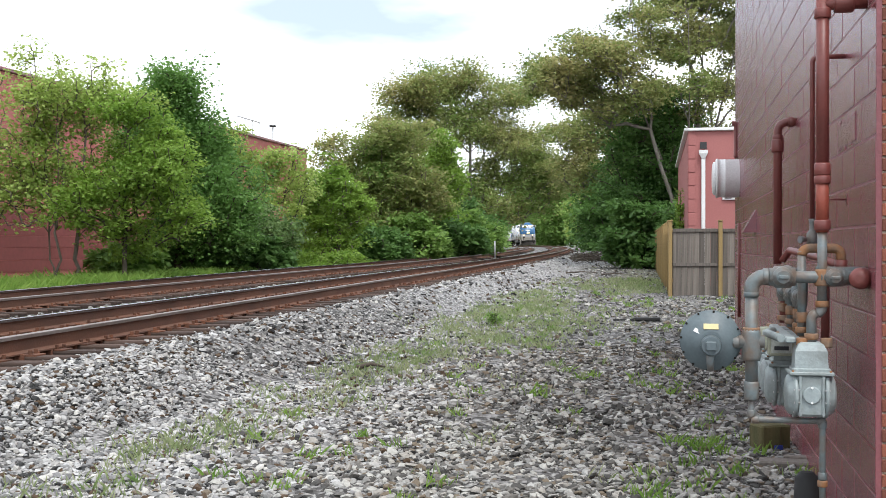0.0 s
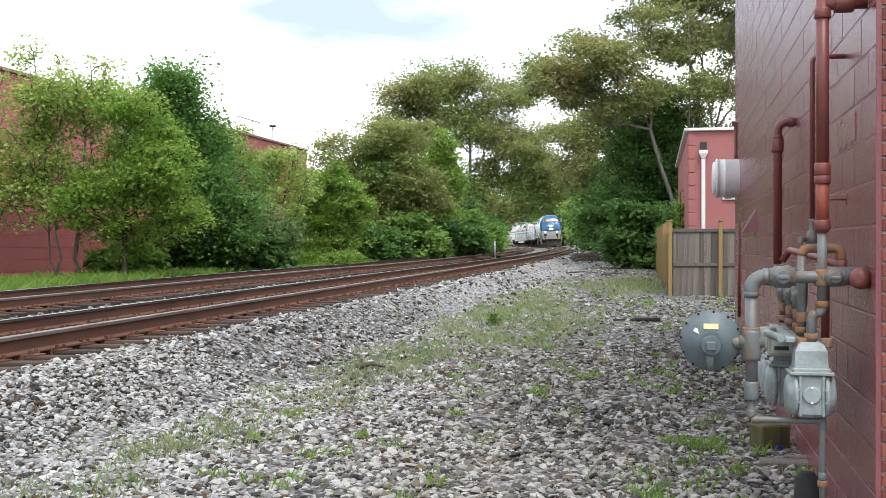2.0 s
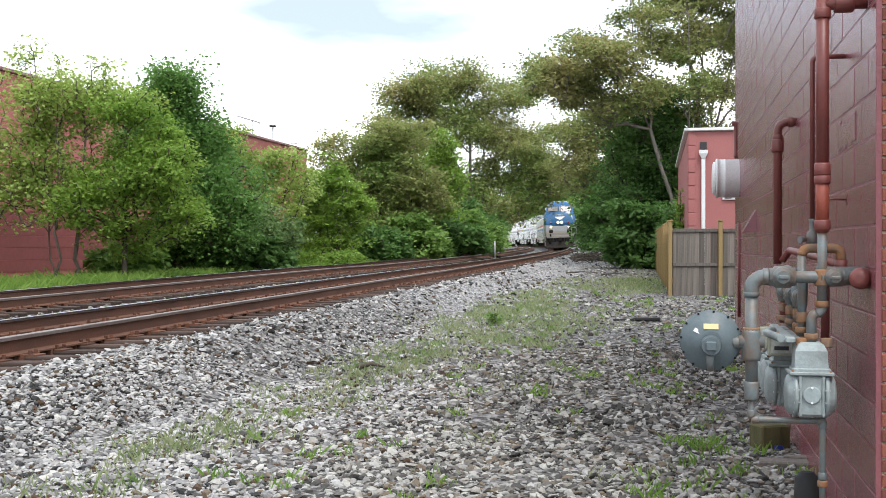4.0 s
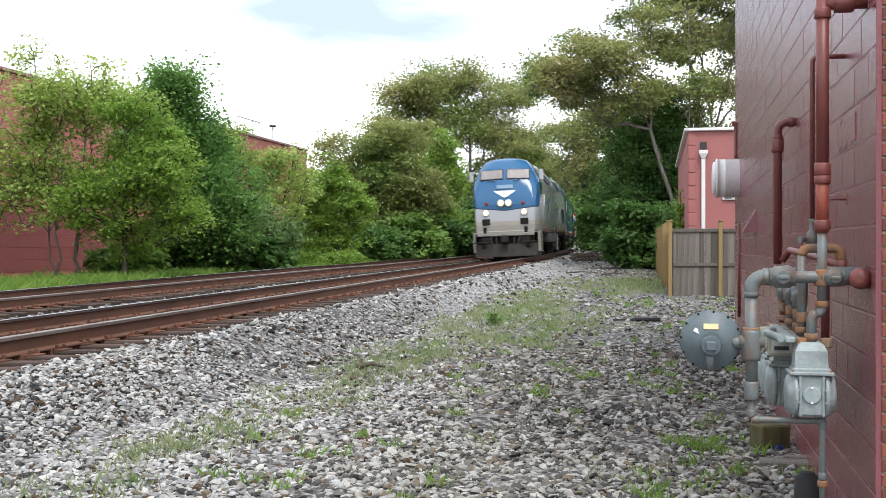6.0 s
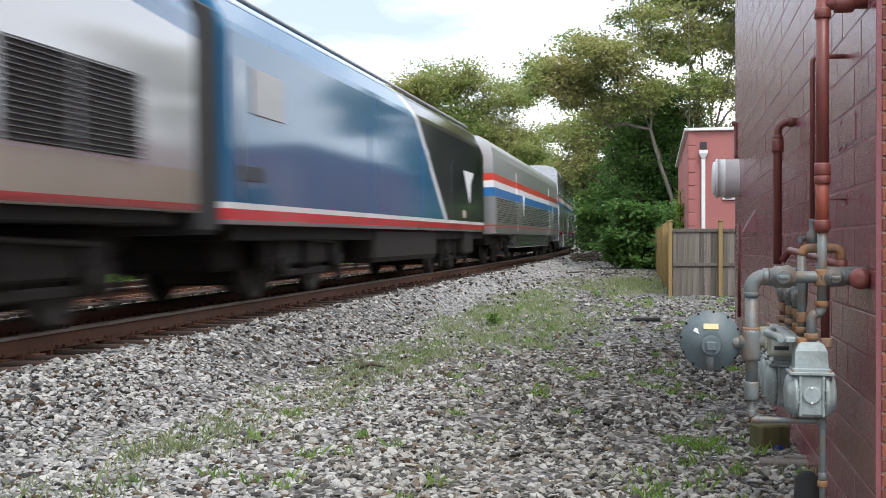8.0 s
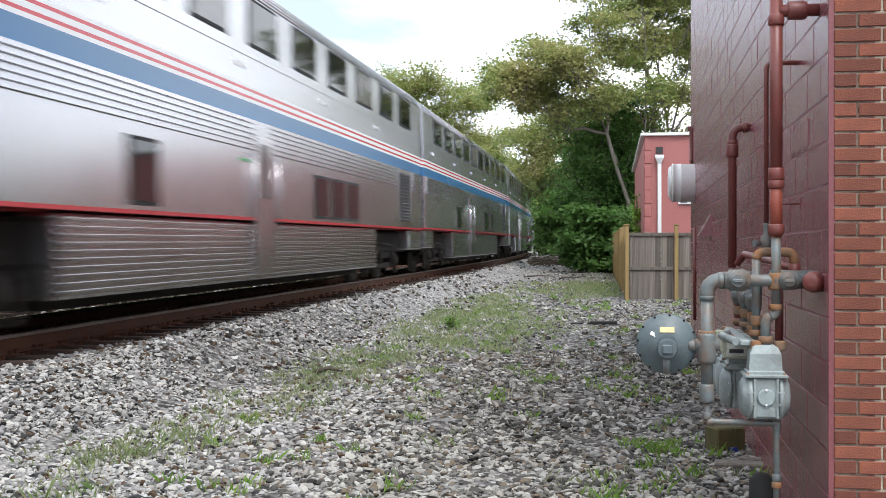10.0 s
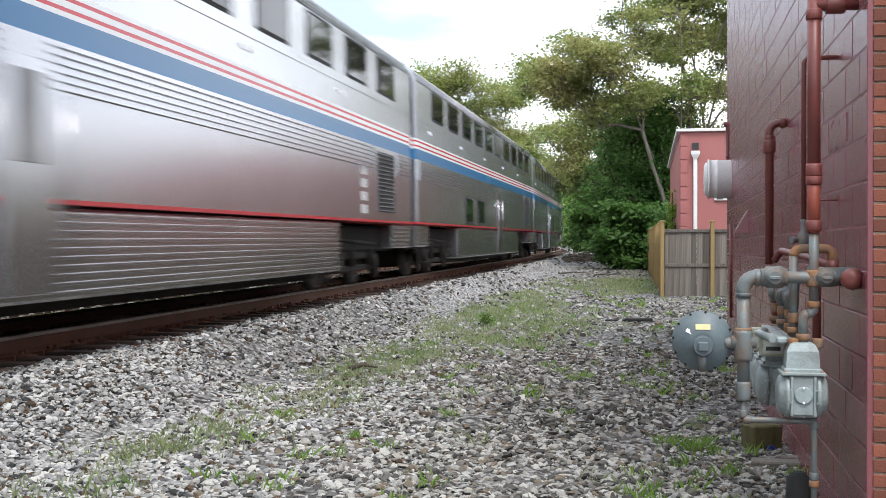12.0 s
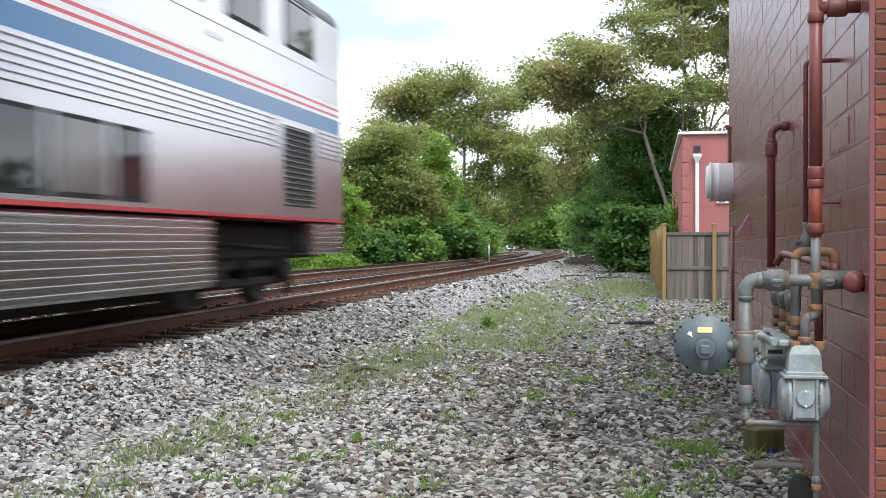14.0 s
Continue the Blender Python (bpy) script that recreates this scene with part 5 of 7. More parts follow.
# young trees in front of the warehouse
tree("young_maple", "thin young maple with sparse yellow-green leaves", -10.6, 31.0,
     [(-1.6, 0, 3.2, 1.5, 1.2, 1.6), (0.3, 0, 3.7, 1.5, 1.2, 1.7), (-0.9, 0, 4.8, 1.1, 1.0, 1.0), (0.9, 0.2, 4.9, 1.2, 1.0, 1.1), (0.4, 0, 5.4, 1.4, 0.8, 0.5), (-1.7, 0, 5.8, 0.25, 0.22, 0.6), (-0.9, 0, 6.2, 0.27, 0.22, 0.7), (-0.1, 0, 6.1, 0.25, 0.22, 0.7), (0.8, 0, 6.1, 0.27, 0.22, 0.6), (-2.0, 0, 2.5, 1.3, 1.0, 0.9), (-0.3, 0, 2.6, 1.3, 1.0, 0.9), (0.8, 0, 2.2, 1.0, 0.8, 0.8), (1.5, 0, 5.8, 0.22, 0.2, 0.5), (2.3, 0, 5.3, 0.5, 0.4, 0.5)], LEAF_SPRING, M_BARK, 680, 30, 0.115, 0.19, 0.05, fork=0.3, stems=3, hollow=0.3, seed=11, twig=0.014)
tree("young_tree", "bright green broadleaf tree beside the second track", -8.65, 30.4,
     [(-0.2, 0, 3.2, 1.2, 1.2, 1.3), (1.0, 0, 3.0, 1.2, 1.1, 1.1), (-0.9, 0, 2.2, 1.0, 1.0, 0.8), (1.5, 0, 1.9, 0.8, 0.8, 0.7), (0.2, 0, 1.5, 1.0, 0.9, 0.7), (0.45, 0, 4.2, 1.1, 0.9, 0.8), (0.1, 0, 4.9, 0.9, 0.8, 0.5)], LEAF_BRIGHT, M_DARKBARK, 600, 50, 0.10, 0.18, 0.06, fork=0.3, hollow=0.25, seed=12, flat=0.4)
tree("pear_tree", "dense dark green upright tree", -8.35, 35.6,
     [(-0.25, 0, 5.7, 0.9, 0.9, 0.95), (-0.25, 0, 5.0, 1.45, 1.3, 1.2), (-0.1, 0, 4.1, 1.8, 1.5, 1.3), (0.2, 0, 3.0, 2.0, 1.6, 1.4), (0.5, 0, 1.7, 1.7, 1.5, 1.1)], LEAF_PEAR, M_DARKBARK, 900, 85, 0.12, 0.27, 0.14, fork=0.3, hollow=0.8, seed=13, flat=0.8)
tree("young_maple", "thin sapling with spring green leaves by the warehouse", -7.6, 43.5,
     [(0.2, 0, 3.4, 1.35, 1.0, 1.3), (1.0, 0, 4.2, 1.2, 0.9, 0.9), (-0.5, 0, 4.7, 1.1, 0.9, 0.9), (1.9, 0, 3.4, 0.9, 0.9, 1.2)], LEAF_SPRING, M_BARK, 200, 56, 0.13, 0.2, 0.07, fork=0.3, stems=2, hollow=0.3, seed=14, twig=0.014)
tree("flowering_shrub", "dark leafy shrub with pale blossom", -6.5, 38.6,
     [(0, 0, 1.7, 1.0, 1.0, 0.85), (0.7, 0, 1.3, 0.8, 0.9, 0.8), (-0.6, 0, 1.1, 0.9, 0.9, 0.8)], LEAF_BLOSSOM, M_DARKBARK, 150, 80, 0.13, 0.22, 0.07, fork=0.2, stems=3, hollow=0.7, seed=15, category="shrub")
tree("young_tree", "bright yellow-green bushy tree near the second track", -5.1, 49.5,
     [(0, 0, 3.1, 1.35, 1.3, 1.6), (0.75, 0, 2.5, 1.0, 1.0, 1.1), (-0.75, 0, 2.4, 1.0, 1.0, 1.2), (0.0, 0, 4.3, 0.85, 0.8, 0.85), (0, 0, 1.4, 1.1, 1.0, 0.8)], LEAF_BRIGHT, M_BARK, 430, 62, 0.13, 0.22, 0.10, fork=0.3, stems=2, hollow=0.4, seed=16, flat=0.4)
tree("locust_tree", "olive green tree with bronze new leaves", -3.5, 62.0,
     [(-1.6, 0, 6.3, 1.8, 1.8, 1.8), (0.6, 0, 7.3, 2.3, 2.0, 1.7), (1.2, 0, 5.2, 2.3, 2.0, 1.9), (-1.2, 0, 4.2, 2.0, 2.0, 1.8), (0.4, 0, 2.8, 2.6, 2.0, 1.7), (2.3, 0, 3.6, 1.6, 1.6, 1.8)], LEAF_OLIVE, M_BARK, 1000, 50, 0.17, 0.36, 0.09, flat=0.36, fan=3.0, fork=0.3, stems=3, hollow=0.45, seed=17)
tree("young_tree", "slim bright green tree in the row by the track", -0.4, 67.0,
     [(0, 0, 6.9, 0.9, 0.9, 1.4), (0.3, 0, 5.2, 1.3, 1.2, 1.6), (0.5, 0, 3.4, 1.4, 1.3, 1.5)], LEAF_BRIGHT, M_BARK, 280, 56, 0.18, 0.25, 0.14, seed=18, hollow=0.4)
tree("large_locust_tree", "tall spreading olive tree with bronze leaves", 2.0, 90.0,
     canopy_lobes([(-6.5, 9.0, 13.4), (-4.0, 3.0, 15.8), (-1.7, 2.6, 16.8), (0.4, 2.6, 17.0), (2.9, 3.0, 15.8), (4.8, 3.6, 13.6), (6.1, 4.6, 10.6), (7.2, 5.6, 7.6)], 90, 1.45, 1.15, 4.0, 2), LEAF_OLIVE, M_LIMB, 2200, 42, 0.22, 0.58, 0.12, fork=0.3, stems=3, fan=5.0, hollow=0.2, seed=19, flat=0.34, twig=0.026)
for i, (x, y, h, r, lf) in enumerate([(-6.0, 56.5, 2.6, 1.5, LEAF_MID), (-1.9, 60.0, 2.6, 1.7, LEAF_MID), (0.6, 64.0, 2.4, 1.5, LEAF_DARK), (0.9, 73.0, 3.4, 2.0, LEAF_MID), (1.2, 82.0, 4.2, 2.2, LEAF_DARK), (1.4, 92.0, 5.0, 2.4, LEAF_MID), (1.9, 108.0, 6.0, 2.8, LEAF_MID), (2.4, 128.0, 7.5, 3.2, LEAF_DARK), (3.0, 150.0, 9.0, 3.6, LEAF_MID), (-3.0, 55.0, 2.0, 1.2, LEAF_DARK), (-9.3, 33.4, 1.3, 0.8, LEAF_MID), (-7.7, 36.4, 1.5, 0.9, LEAF_DARK), (-6.2, 37.6, 1.3, 0.8, LEAF_DARK)]):
    tree("shrub", "dense green undergrowth bush along the railway", x, y, [(0, 0, h * 0.55, r, r, h * 0.45), (r * 0.6, 0.3, h * 0.4, r * 0.8, r * 0.8, h * 0.38), (-r * 0.6, 0, h * 0.38, r * 0.8, r * 0.8, h * 0.36)], lf, M_DARKBARK, 120, 75, 0.15 + 0.0016 * y, 0.17 * r, 0.08, stems=3, hollow=0.65, seed=30 + i, category="shrub", group="undergrowth bushes")

# big trees and undergrowth on the near side, beyond the fence
tree("large_canopy_tree", "tall tree with wide thin canopy and pale limbs", 12.4, 55.0,
     canopy_lobes([(-7.9, 9.1, 10.0), (-6.4, 7.8, 11.6), (-4.6, 7.2, 13.4), (-2.4, 7.0, 15.0), (0.2, 7.6, 16.0), (2.4, 8.0, 16.4), (4.6, 8.0, 15.8)], 84, 1.0, 0.7, 4.5, 1), LEAF_CANOPY, M_LIMB, 2400, 30, 0.165, 0.34, 0.10, fork=0.42, stems=5, fan=7.0, hollow=0.05, seed=51, lean=(-0.10, 0), flat=0.32, twig=0.02)
tree("large_canopy_tree", "tall tree behind the salmon building with bronze-green canopy", 15.6, 60.0,
     [(-2.6, 0, 9.4, 2.2, 2.2, 0.8), (0.2, 0, 12.4, 2.6, 2.4, 0.9), (1.6, 0, 8.6, 2.4, 2.4, 1.0), (-0.8, 0, 15.4, 2.4, 2.2, 0.9), (-1.6, 0, 7.0, 2.0, 2.0, 1.0), (-2.4, 0, 12.0, 1.8, 1.8, 0.6)], LEAF_CANOPY, M_LIMB, 850, 34, 0.17, 0.45, 0.10, stems=3, fan=4.0, fork=0.5, hollow=0.2, seed=52, flat=0.3, twig=0.028)
tree("large_canopy_tree", "bronze-green tree over the undergrowth", 10.6, 72.0,
     [(-2.4, 0, 7.8, 2.2, 2.2, 1.0), (0.0, 0, 9.2, 2.4, 2.2, 1.0), (-1.8, 0, 5.8, 2.2, 2.2, 1.3), (1.4, 0, 7.2, 2.4, 2.4, 1.4), (0.8, 0, 4.2, 2.0, 2.0, 1.6), (1.8, 0, 10.2, 2.2, 2.0, 0.9)], LEAF_CANOPY, M_LIMB, 700, 52, 0.18, 0.5, 0.15, fork=0.35, hollow=0.3, seed=53, flat=0.35, twig=0.028)
tree("vine_covered_tree", "broad tree smothered in dark green vines", 10.6, 57.0,
     [(-0.2, 0, 6.2, 2.2, 2.0, 1.8), (-0.6, 0, 4.2, 2.1, 2.0, 1.9), (0.9, 0, 4.2, 2.0, 1.8, 2.2), (0.1, 0, 1.9, 1.9, 1.8, 1.6), (1.5, 0, 2.0, 1.6, 1.6, 1.6), (0.9, 0, 7.4, 1.6, 1.5, 1.3)], LEAF_DARK, M_DARKBARK, 520, 95, 0.17, 0.33, 0.22, hollow=0.72, seed=54)
for i, (x, y, h, r, lf) in enumerate([(11.6, 48.5, 3.0, 1.6, LEAF_DARK), (9.3, 52.0, 3.4, 1.5, LEAF_DARK), (11.5, 70.0, 6.2, 2.2, LEAF_DARK), (13.8, 84.0, 7.6, 2.6, LEAF_DARK), (16.0, 98.0, 8.0, 3.0, LEAF_DARK), (18.8, 118.0, 9.0, 3.4, LEAF_MID), (21.6, 142.0, 10.5, 3.8, LEAF_SPRING), (24.6, 170.0, 12.5, 4.4, LEAF_MID), (28.5, 200.0, 14.0, 5.0, LEAF_SPRING)]):
    tree("roadside_tree", "leafy green tree on the bank by the curve", x, y, [(0, 0, h * 0.62, r, r, h * 0.36), (r * 0.55, 0.3, h * 0.42, r * 0.9, r * 0.8, h * 0.36), (-r * 0.5, 0, h * 0.4, r * 0.8, r * 0.8, h * 0.36), (0, 0, h * 0.18, r, r, h * 0.17)], lf, M_DARKBARK, 150, 80, 0.14 + 0.0019 * y, 0.17 * r, 0.1 + 0.01 * h, hollow=0.6, seed=70 + i, group="trees on the bank")
tree("ivy", "bright green creeper climbing the salmon wall", 8.28, 39.0, [(0.0, 0, 1.7, 0.06, 0.5, 1.3)], LEAF_BRIGHT, M_DARKBARK, 50, 34, 0.08, 0.08, 0.02, hollow=0.4, seed=90, category="creeper")

# shade trees behind the block building, which the passing train mirrors
for i, (x, y, h, r) in enumerate([(10.5, 20.5, 3.8, 1.9), (13.6, 26.5, 4.2, 2.1), (19.0, 36.0, 5.5, 2.6), (15.5, 17.0, 5.0, 2.4)]):
    tree("yard_tree", "leafy shade tree behind the block building", x, y, [(0, 0, h * 0.70, r, r, h * 0.26), (r * 0.5, 0.3, h * 0.46, r, r * 0.9, h * 0.28), (-r * 0.4, 0, h * 0.42, r * 0.8, r * 0.8, h * 0.26), (0, 0, h * 0.2, r * 0.9, r, h * 0.18)], LEAF_DARK, M_DARKBARK, 170, 60, 0.26, 0.16 * r, 0.2, hollow=0.55, seed=150 + i, flat=0.5, twig=0.03, group="shade trees behind the building")

# dark trees close to the line on the inner bank
for i, (q, off, h, r, lf) in enumerate([(62, 7.4, 7.5, 2.4, LEAF_DARK), (76, 7.6, 8.5, 2.8, LEAF_DARK), (92, 7.4, 9.5, 3.0, LEAF_MID), (112, 7.6, 10.5, 3.2, LEAF_MID), (136, 8.0, 12.0, 3.6, LEAF_MID)]):
    p = on_line(q, off)
    tree("bank_tree", "leafy tree leaning over the railway on the bank", p.x, p.y, [(0, 0, h * 0.72, r, r, h * 0.24), (r * 0.5, 0.3, h * 0.5, r, r * 0.9, h * 0.28), (-r * 0.4, 0, h * 0.46, r * 0.8, r * 0.8, h * 0.26), (0, 0, h * 0.22, r * 0.9, r, h * 0.18)], lf, M_DARKBARK, 230, 70, 0.14 + 0.0016 * p.y, 0.15 * r, 0.12 + 0.01 * h, hollow=0.55, seed=130 + i, flat=0.4, twig=0.03, group="trees on the inner bank")

# spring-green trees on the outer side of the bend
for i, (s, off, h, r, lf) in enumerate([(104, -10.5, 8.0, 2.6, LEAF_MID), (128, -10.8, 9.0, 3.0, LEAF_SPRING), (156, -11.5, 11.0, 3.4, LEAF_MID), (190, -12.0, 12.5, 4.0, LEAF_SPRING)]):
    p = on_line(s, off)
    tree("lineside_tree", "spring green tree on the outer side of the railway curve", p.x, p.y, [(0, 0, h * 0.62, r, r, h * 0.36), (r * 0.55, 0.3, h * 0.42, r * 0.9, r * 0.8, h * 0.36), (-r * 0.5, 0, h * 0.4, r * 0.8, r * 0.8, h * 0.36), (0, 0, h * 0.18, r, r, h * 0.17)], lf, M_BARK, 170, 70, 0.14 + 0.0019 * p.y, 0.19 * r, 0.1 + 0.01 * h, hollow=0.5, seed=110 + i, group="trees on the outer bank")


def far_woods():
    """The wooded distance where the line bends out of sight."""
    rng = np.random.default_rng(5)
    cs, sp = [], []
    for k in range(54):
        y = rng.uniform(165, 260) if k < 14 else rng.uniform(300, 350)
        x = rng.uniform(-14, 0.05 * y - 7.8) if k < 14 else rng.uniform(11, 46)
        if 14 <= k and abs(to_line(np.array([x]), np.array([y]))[1][0]) < 9:
            x += 18
        h, r = rng.uniform(12, 20) * (1.25 if k >= 14 else 1), rng.uniform(4, 6)
        d = rng.normal(0, 1, (80, 3))
        d /= np.linalg.norm(d, axis=1, keepdims=True)
        cs.append(np.array([x, y, 1.0 + h * 0.5]) + d * np.array([r, r, h * 0.5]) * (0.6 + 0.5 * rng.random((80, 1))))
        sp.append(np.full(80, 1.1))
    me = leaves_mesh("woods", np.concatenate(cs), np.concatenate(sp), 22, 0.85, rng)
    me.materials.append(LEAF_MID)
    tagged(new("woods", me), "distant green woods beyond the railway curve", "woods", kind="stuff")


far_woods()


# ---- ballast and yard stones ----
def stone_mat(name, tones):
    m = bpy.data.materials.new(name)
    m.use_nodes = True
    n, l = m.node_tree.nodes, m.node_tree.links
    b = n["Principled BSDF"]
    geo = n.new("ShaderNodeNewGeometry")
    r = n.new("ShaderNodeValToRGB")
    r.color_ramp.interpolation = "CONSTANT"
    for i, c in enumerate(tones):
        p = i / len(tones)
        e = r.color_ramp.elements[i] if i < 2 else r.color_ramp.elements.new(p)
        e.position, e.color = p, (*c, 1)
    l.new(geo.outputs["Random Per Island"], r.inputs["Fac"])
    tc = n.new("ShaderNodeTexCoord")
    ns = n.new("ShaderNodeTexNoise")
    ns.inputs["Scale"].default_value, ns.inputs["Detail"].default_value = 45.0, 4.0
    l.new(tc.outputs["Object"], ns.inputs["Vector"])
    mr = n.new("ShaderNodeMapRange")
    mr.inputs["To Min"].default_value, mr.inputs["To Max"].default_value = 0.7, 1.3
    l.new(ns.outputs["Fac"], mr.inputs["Value"])
    hs = n.new("ShaderNodeHueSaturation")
    l.new(r.outputs["Color"], hs.inputs["Color"])
    l.new(mr.outputs["Result"], hs.inputs["Value"])
    l.new(hs.outputs["Color"], b.inputs["Base Color"])
    b.inputs["Roughness"].default_value, b.inputs["Specular IOR Level"].default_value = 0.85, 0.3
    bp = n.new("ShaderNodeBump")
    bp.inputs["Strength"].default_value, bp.inputs["Distance"].default_value = 0.4, 0.006
    l.new(ns.outputs["Fac"], bp.inputs["Height"])
    l.new(bp.outputs["Normal"], b.inputs["Normal"])
    return m


M_STONE = stone_mat("grey_granite_ballast", [(0.205, 0.203, 0.196), (0.362, 0.358, 0.346), (0.132, 0.131, 0.130), (0.443, 0.430, 0.398), (0.265, 0.259, 0.246), (0.030, 0.030, 0.029), (0.307, 0.295, 0.279), (0.073, 0.048, 0.029), (0.413, 0.409, 0.400), (0.225, 0.223, 0.221)])
M_YARD = stone_mat("mixed_yard_stone", [(0.195, 0.190, 0.177), (0.318, 0.314, 0.294), (0.105, 0.100, 0.090), (0.370, 0.362, 0.329), (0.145, 0.116, 0.083), (0.059, 0.057, 0.052), (0.249, 0.243, 0.225), (0.134, 0.125, 0.113), (0.060, 0.057, 0.052), (0.283, 0.266, 0.236)])


def icosahedron():
    p = (1 + 5 ** 0.5) / 2
    v = np.array([(-1, p, 0), (1, p, 0), (-1, -p, 0), (1, -p, 0), (0, -1, p), (0, 1, p), (0, -1, -p), (0, 1, -p), (p, 0, -1), (p, 0, 1), (-p, 0, -1), (-p, 0, 1)]) / math.hypot(1, p)
    near = [(i, j, k) for i in range(12) for j in range(i + 1, 12) for k in range(j + 1, 12) if max(np.linalg.norm(v[i] - v[j]), np.linalg.norm(v[j] - v[k]), np.linalg.norm(v[i] - v[k])) < 1.1]
    f = [(i, j, k) if np.dot(np.cross(v[j] - v[i], v[k] - v[i]), v[i] + v[j] + v[k]) > 0 else (i, k, j) for i, j, k in near]
    return v, np.array(f)


def rough_cube():
    v = np.array([(x, y, z) for x in (-1, 1) for y in (-1, 1) for z in (-1, 1)]) * 0.66
    f = np.array([(0, 1, 3), (0, 3, 2), (4, 6, 7), (4, 7, 5), (0, 4, 5), (0, 5, 1), (2, 3, 7), (2, 7, 6), (0, 2, 6), (0, 6, 4), (1, 5, 7), (1, 7, 3)])
    return v, f


def scatter(n, y0, y1, left, right, rng):
    """Places in the wedge of ground before the camera."""
    y = np.sqrt(rng.uniform(y0 ** 2, y1 ** 2, n))
    x = rng.uniform(-0.47, 0.40, n) * y
    s, d = to_line(x, y)
    wall = (x - CORNER.x) * OUT.x + (y - CORNER.y) * OUT.y
    ok = (d > left) & (d < right) & ((wall > 0.03) | (y > 17.5)) & ~((x > 5.75 + (y - 28.7) * 0.175) & (y > 28.3))
    return x[ok], y[ok], d[ok]


def stones(name, label, bands, left, right, material, size, flatness, seed):
    rng = np.random.default_rng(seed)
    V, F, base, total = [], [], 0, 0
    for count, y0, y1, grow in bands:
        iv, jf = icosahedron() if y1 < 13 else rough_cube()
        k = len(iv)
        x, y, d = scatter(count, y0, y1, left, right, rng)
        # let the two kinds of stone run into one another
        keep = rng.random(len(x)) < np.clip((right - d) / 2.0, 0, 1) if 0.9 < right < 6 else (rng.random(len(x)) < np.clip((d - left) / 2.0, 0, 1) if right > 6 else np.ones(len(x), bool))
        keep &= rng.random(len(x)) > 0.3 * cover_map(x, y) * (d > 2.2)
        x, y, d = x[keep], y[keep], d[keep]
        n = len(x)
        total = total + n
        r = size * grow * np.exp(np.clip(rng.normal(0, 0.36, n), -0.8, 0.62))
        v = iv[None] * (1 + 0.18 * rng.normal(0, 1, (n, k, 1))) * np.stack([rng.uniform(0.8, 1.4, n), rng.uniform(0.6, 1.0, n), rng.uniform(flatness * 0.6, flatness * 1.3, n)], -1)[:, None]
        ang, tx, ty = rng.uniform(0, 6.28, n), rng.normal(0, 0.3, n), rng.normal(0, 0.3, n)
        cx, sx, cy, sy, ca, sa = np.cos(tx), np.sin(tx), np.cos(ty), np.sin(ty), np.cos(ang), np.sin(ang)
        X, Y, Z = v[..., 0], v[..., 1], v[..., 2]
        Y, Z = Y * cx[:, None] - Z * sx[:, None], Y * sx[:, None] + Z * cx[:, None]
        X, Z = X * cy[:, None] + Z * sy[:, None], -X * sy[:, None] + Z * cy[:, None]
        X, Y = X * ca[:, None] - Y * sa[:, None], X * sa[:, None] + Y * ca[:, None]
        z = ground_height(x, y)
        P = np.stack([X * r[:, None] + x[:, None], Y * r[:, None] + y[:, None], Z * r[:, None] + (z + r * rng.uniform(0.0, 0.55, n))[:, None]], -1)
        V.append(P.reshape(-1, 3))
        F.append((jf[None] + (np.arange(n) * k)[:, None, None]).reshape(-1, 3) + base)
        base += n * k
    me = raw_mesh(name, np.concatenate(V), np.concatenate(F))
    me.materials.append(material)
    tagged(new(name, me), label, "gravel", kind="stuff")


stones("ballast", "pale grey crushed granite ballast on the track shoulder", [(88000, 5.2, 12, 1.12), (52000, 12, 22, 1.38), (26000, 22, 40, 1.9), (24000, 40, 120, 2.8)], 1.15, 5.2, M_STONE, 0.0185, 0.56, 21)
stones("yard_gravel", "mixed grey and brown gravel on the trodden yard", [(30000, 3.6, 9, 1.12), (28000, 9, 16, 1.33), (10000, 16, 28, 1.8), (16000, 28, 60, 1.9), (7000, 60, 110, 2.8)], 3.0, 14, M_YARD, 0.0195, 0.5, 22)
stones("crib_ballast", "dirty ballast stones between the rails", [(8000, 8.5, 16, 1.1), (10000, 16, 30, 1.3), (9000, 30, 70, 1.8)], -6.6, 0.6, M_YARD, 0.022, 0.7, 23)


# ---- weeds ----
M_GRASS = leaf_mat("thin_weedy_grass", [(0.15, 0.25, 0.07), (0.23, 0.34, 0.11), (0.31, 0.39, 0.16), (0.42, 0.41, 0.26)], 1.2)
M_LUSH = leaf_mat("lush_grass", [(0.12, 0.24, 0.035), (0.19, 0.35, 0.05), (0.29, 0.43, 0.09)], 1.0)


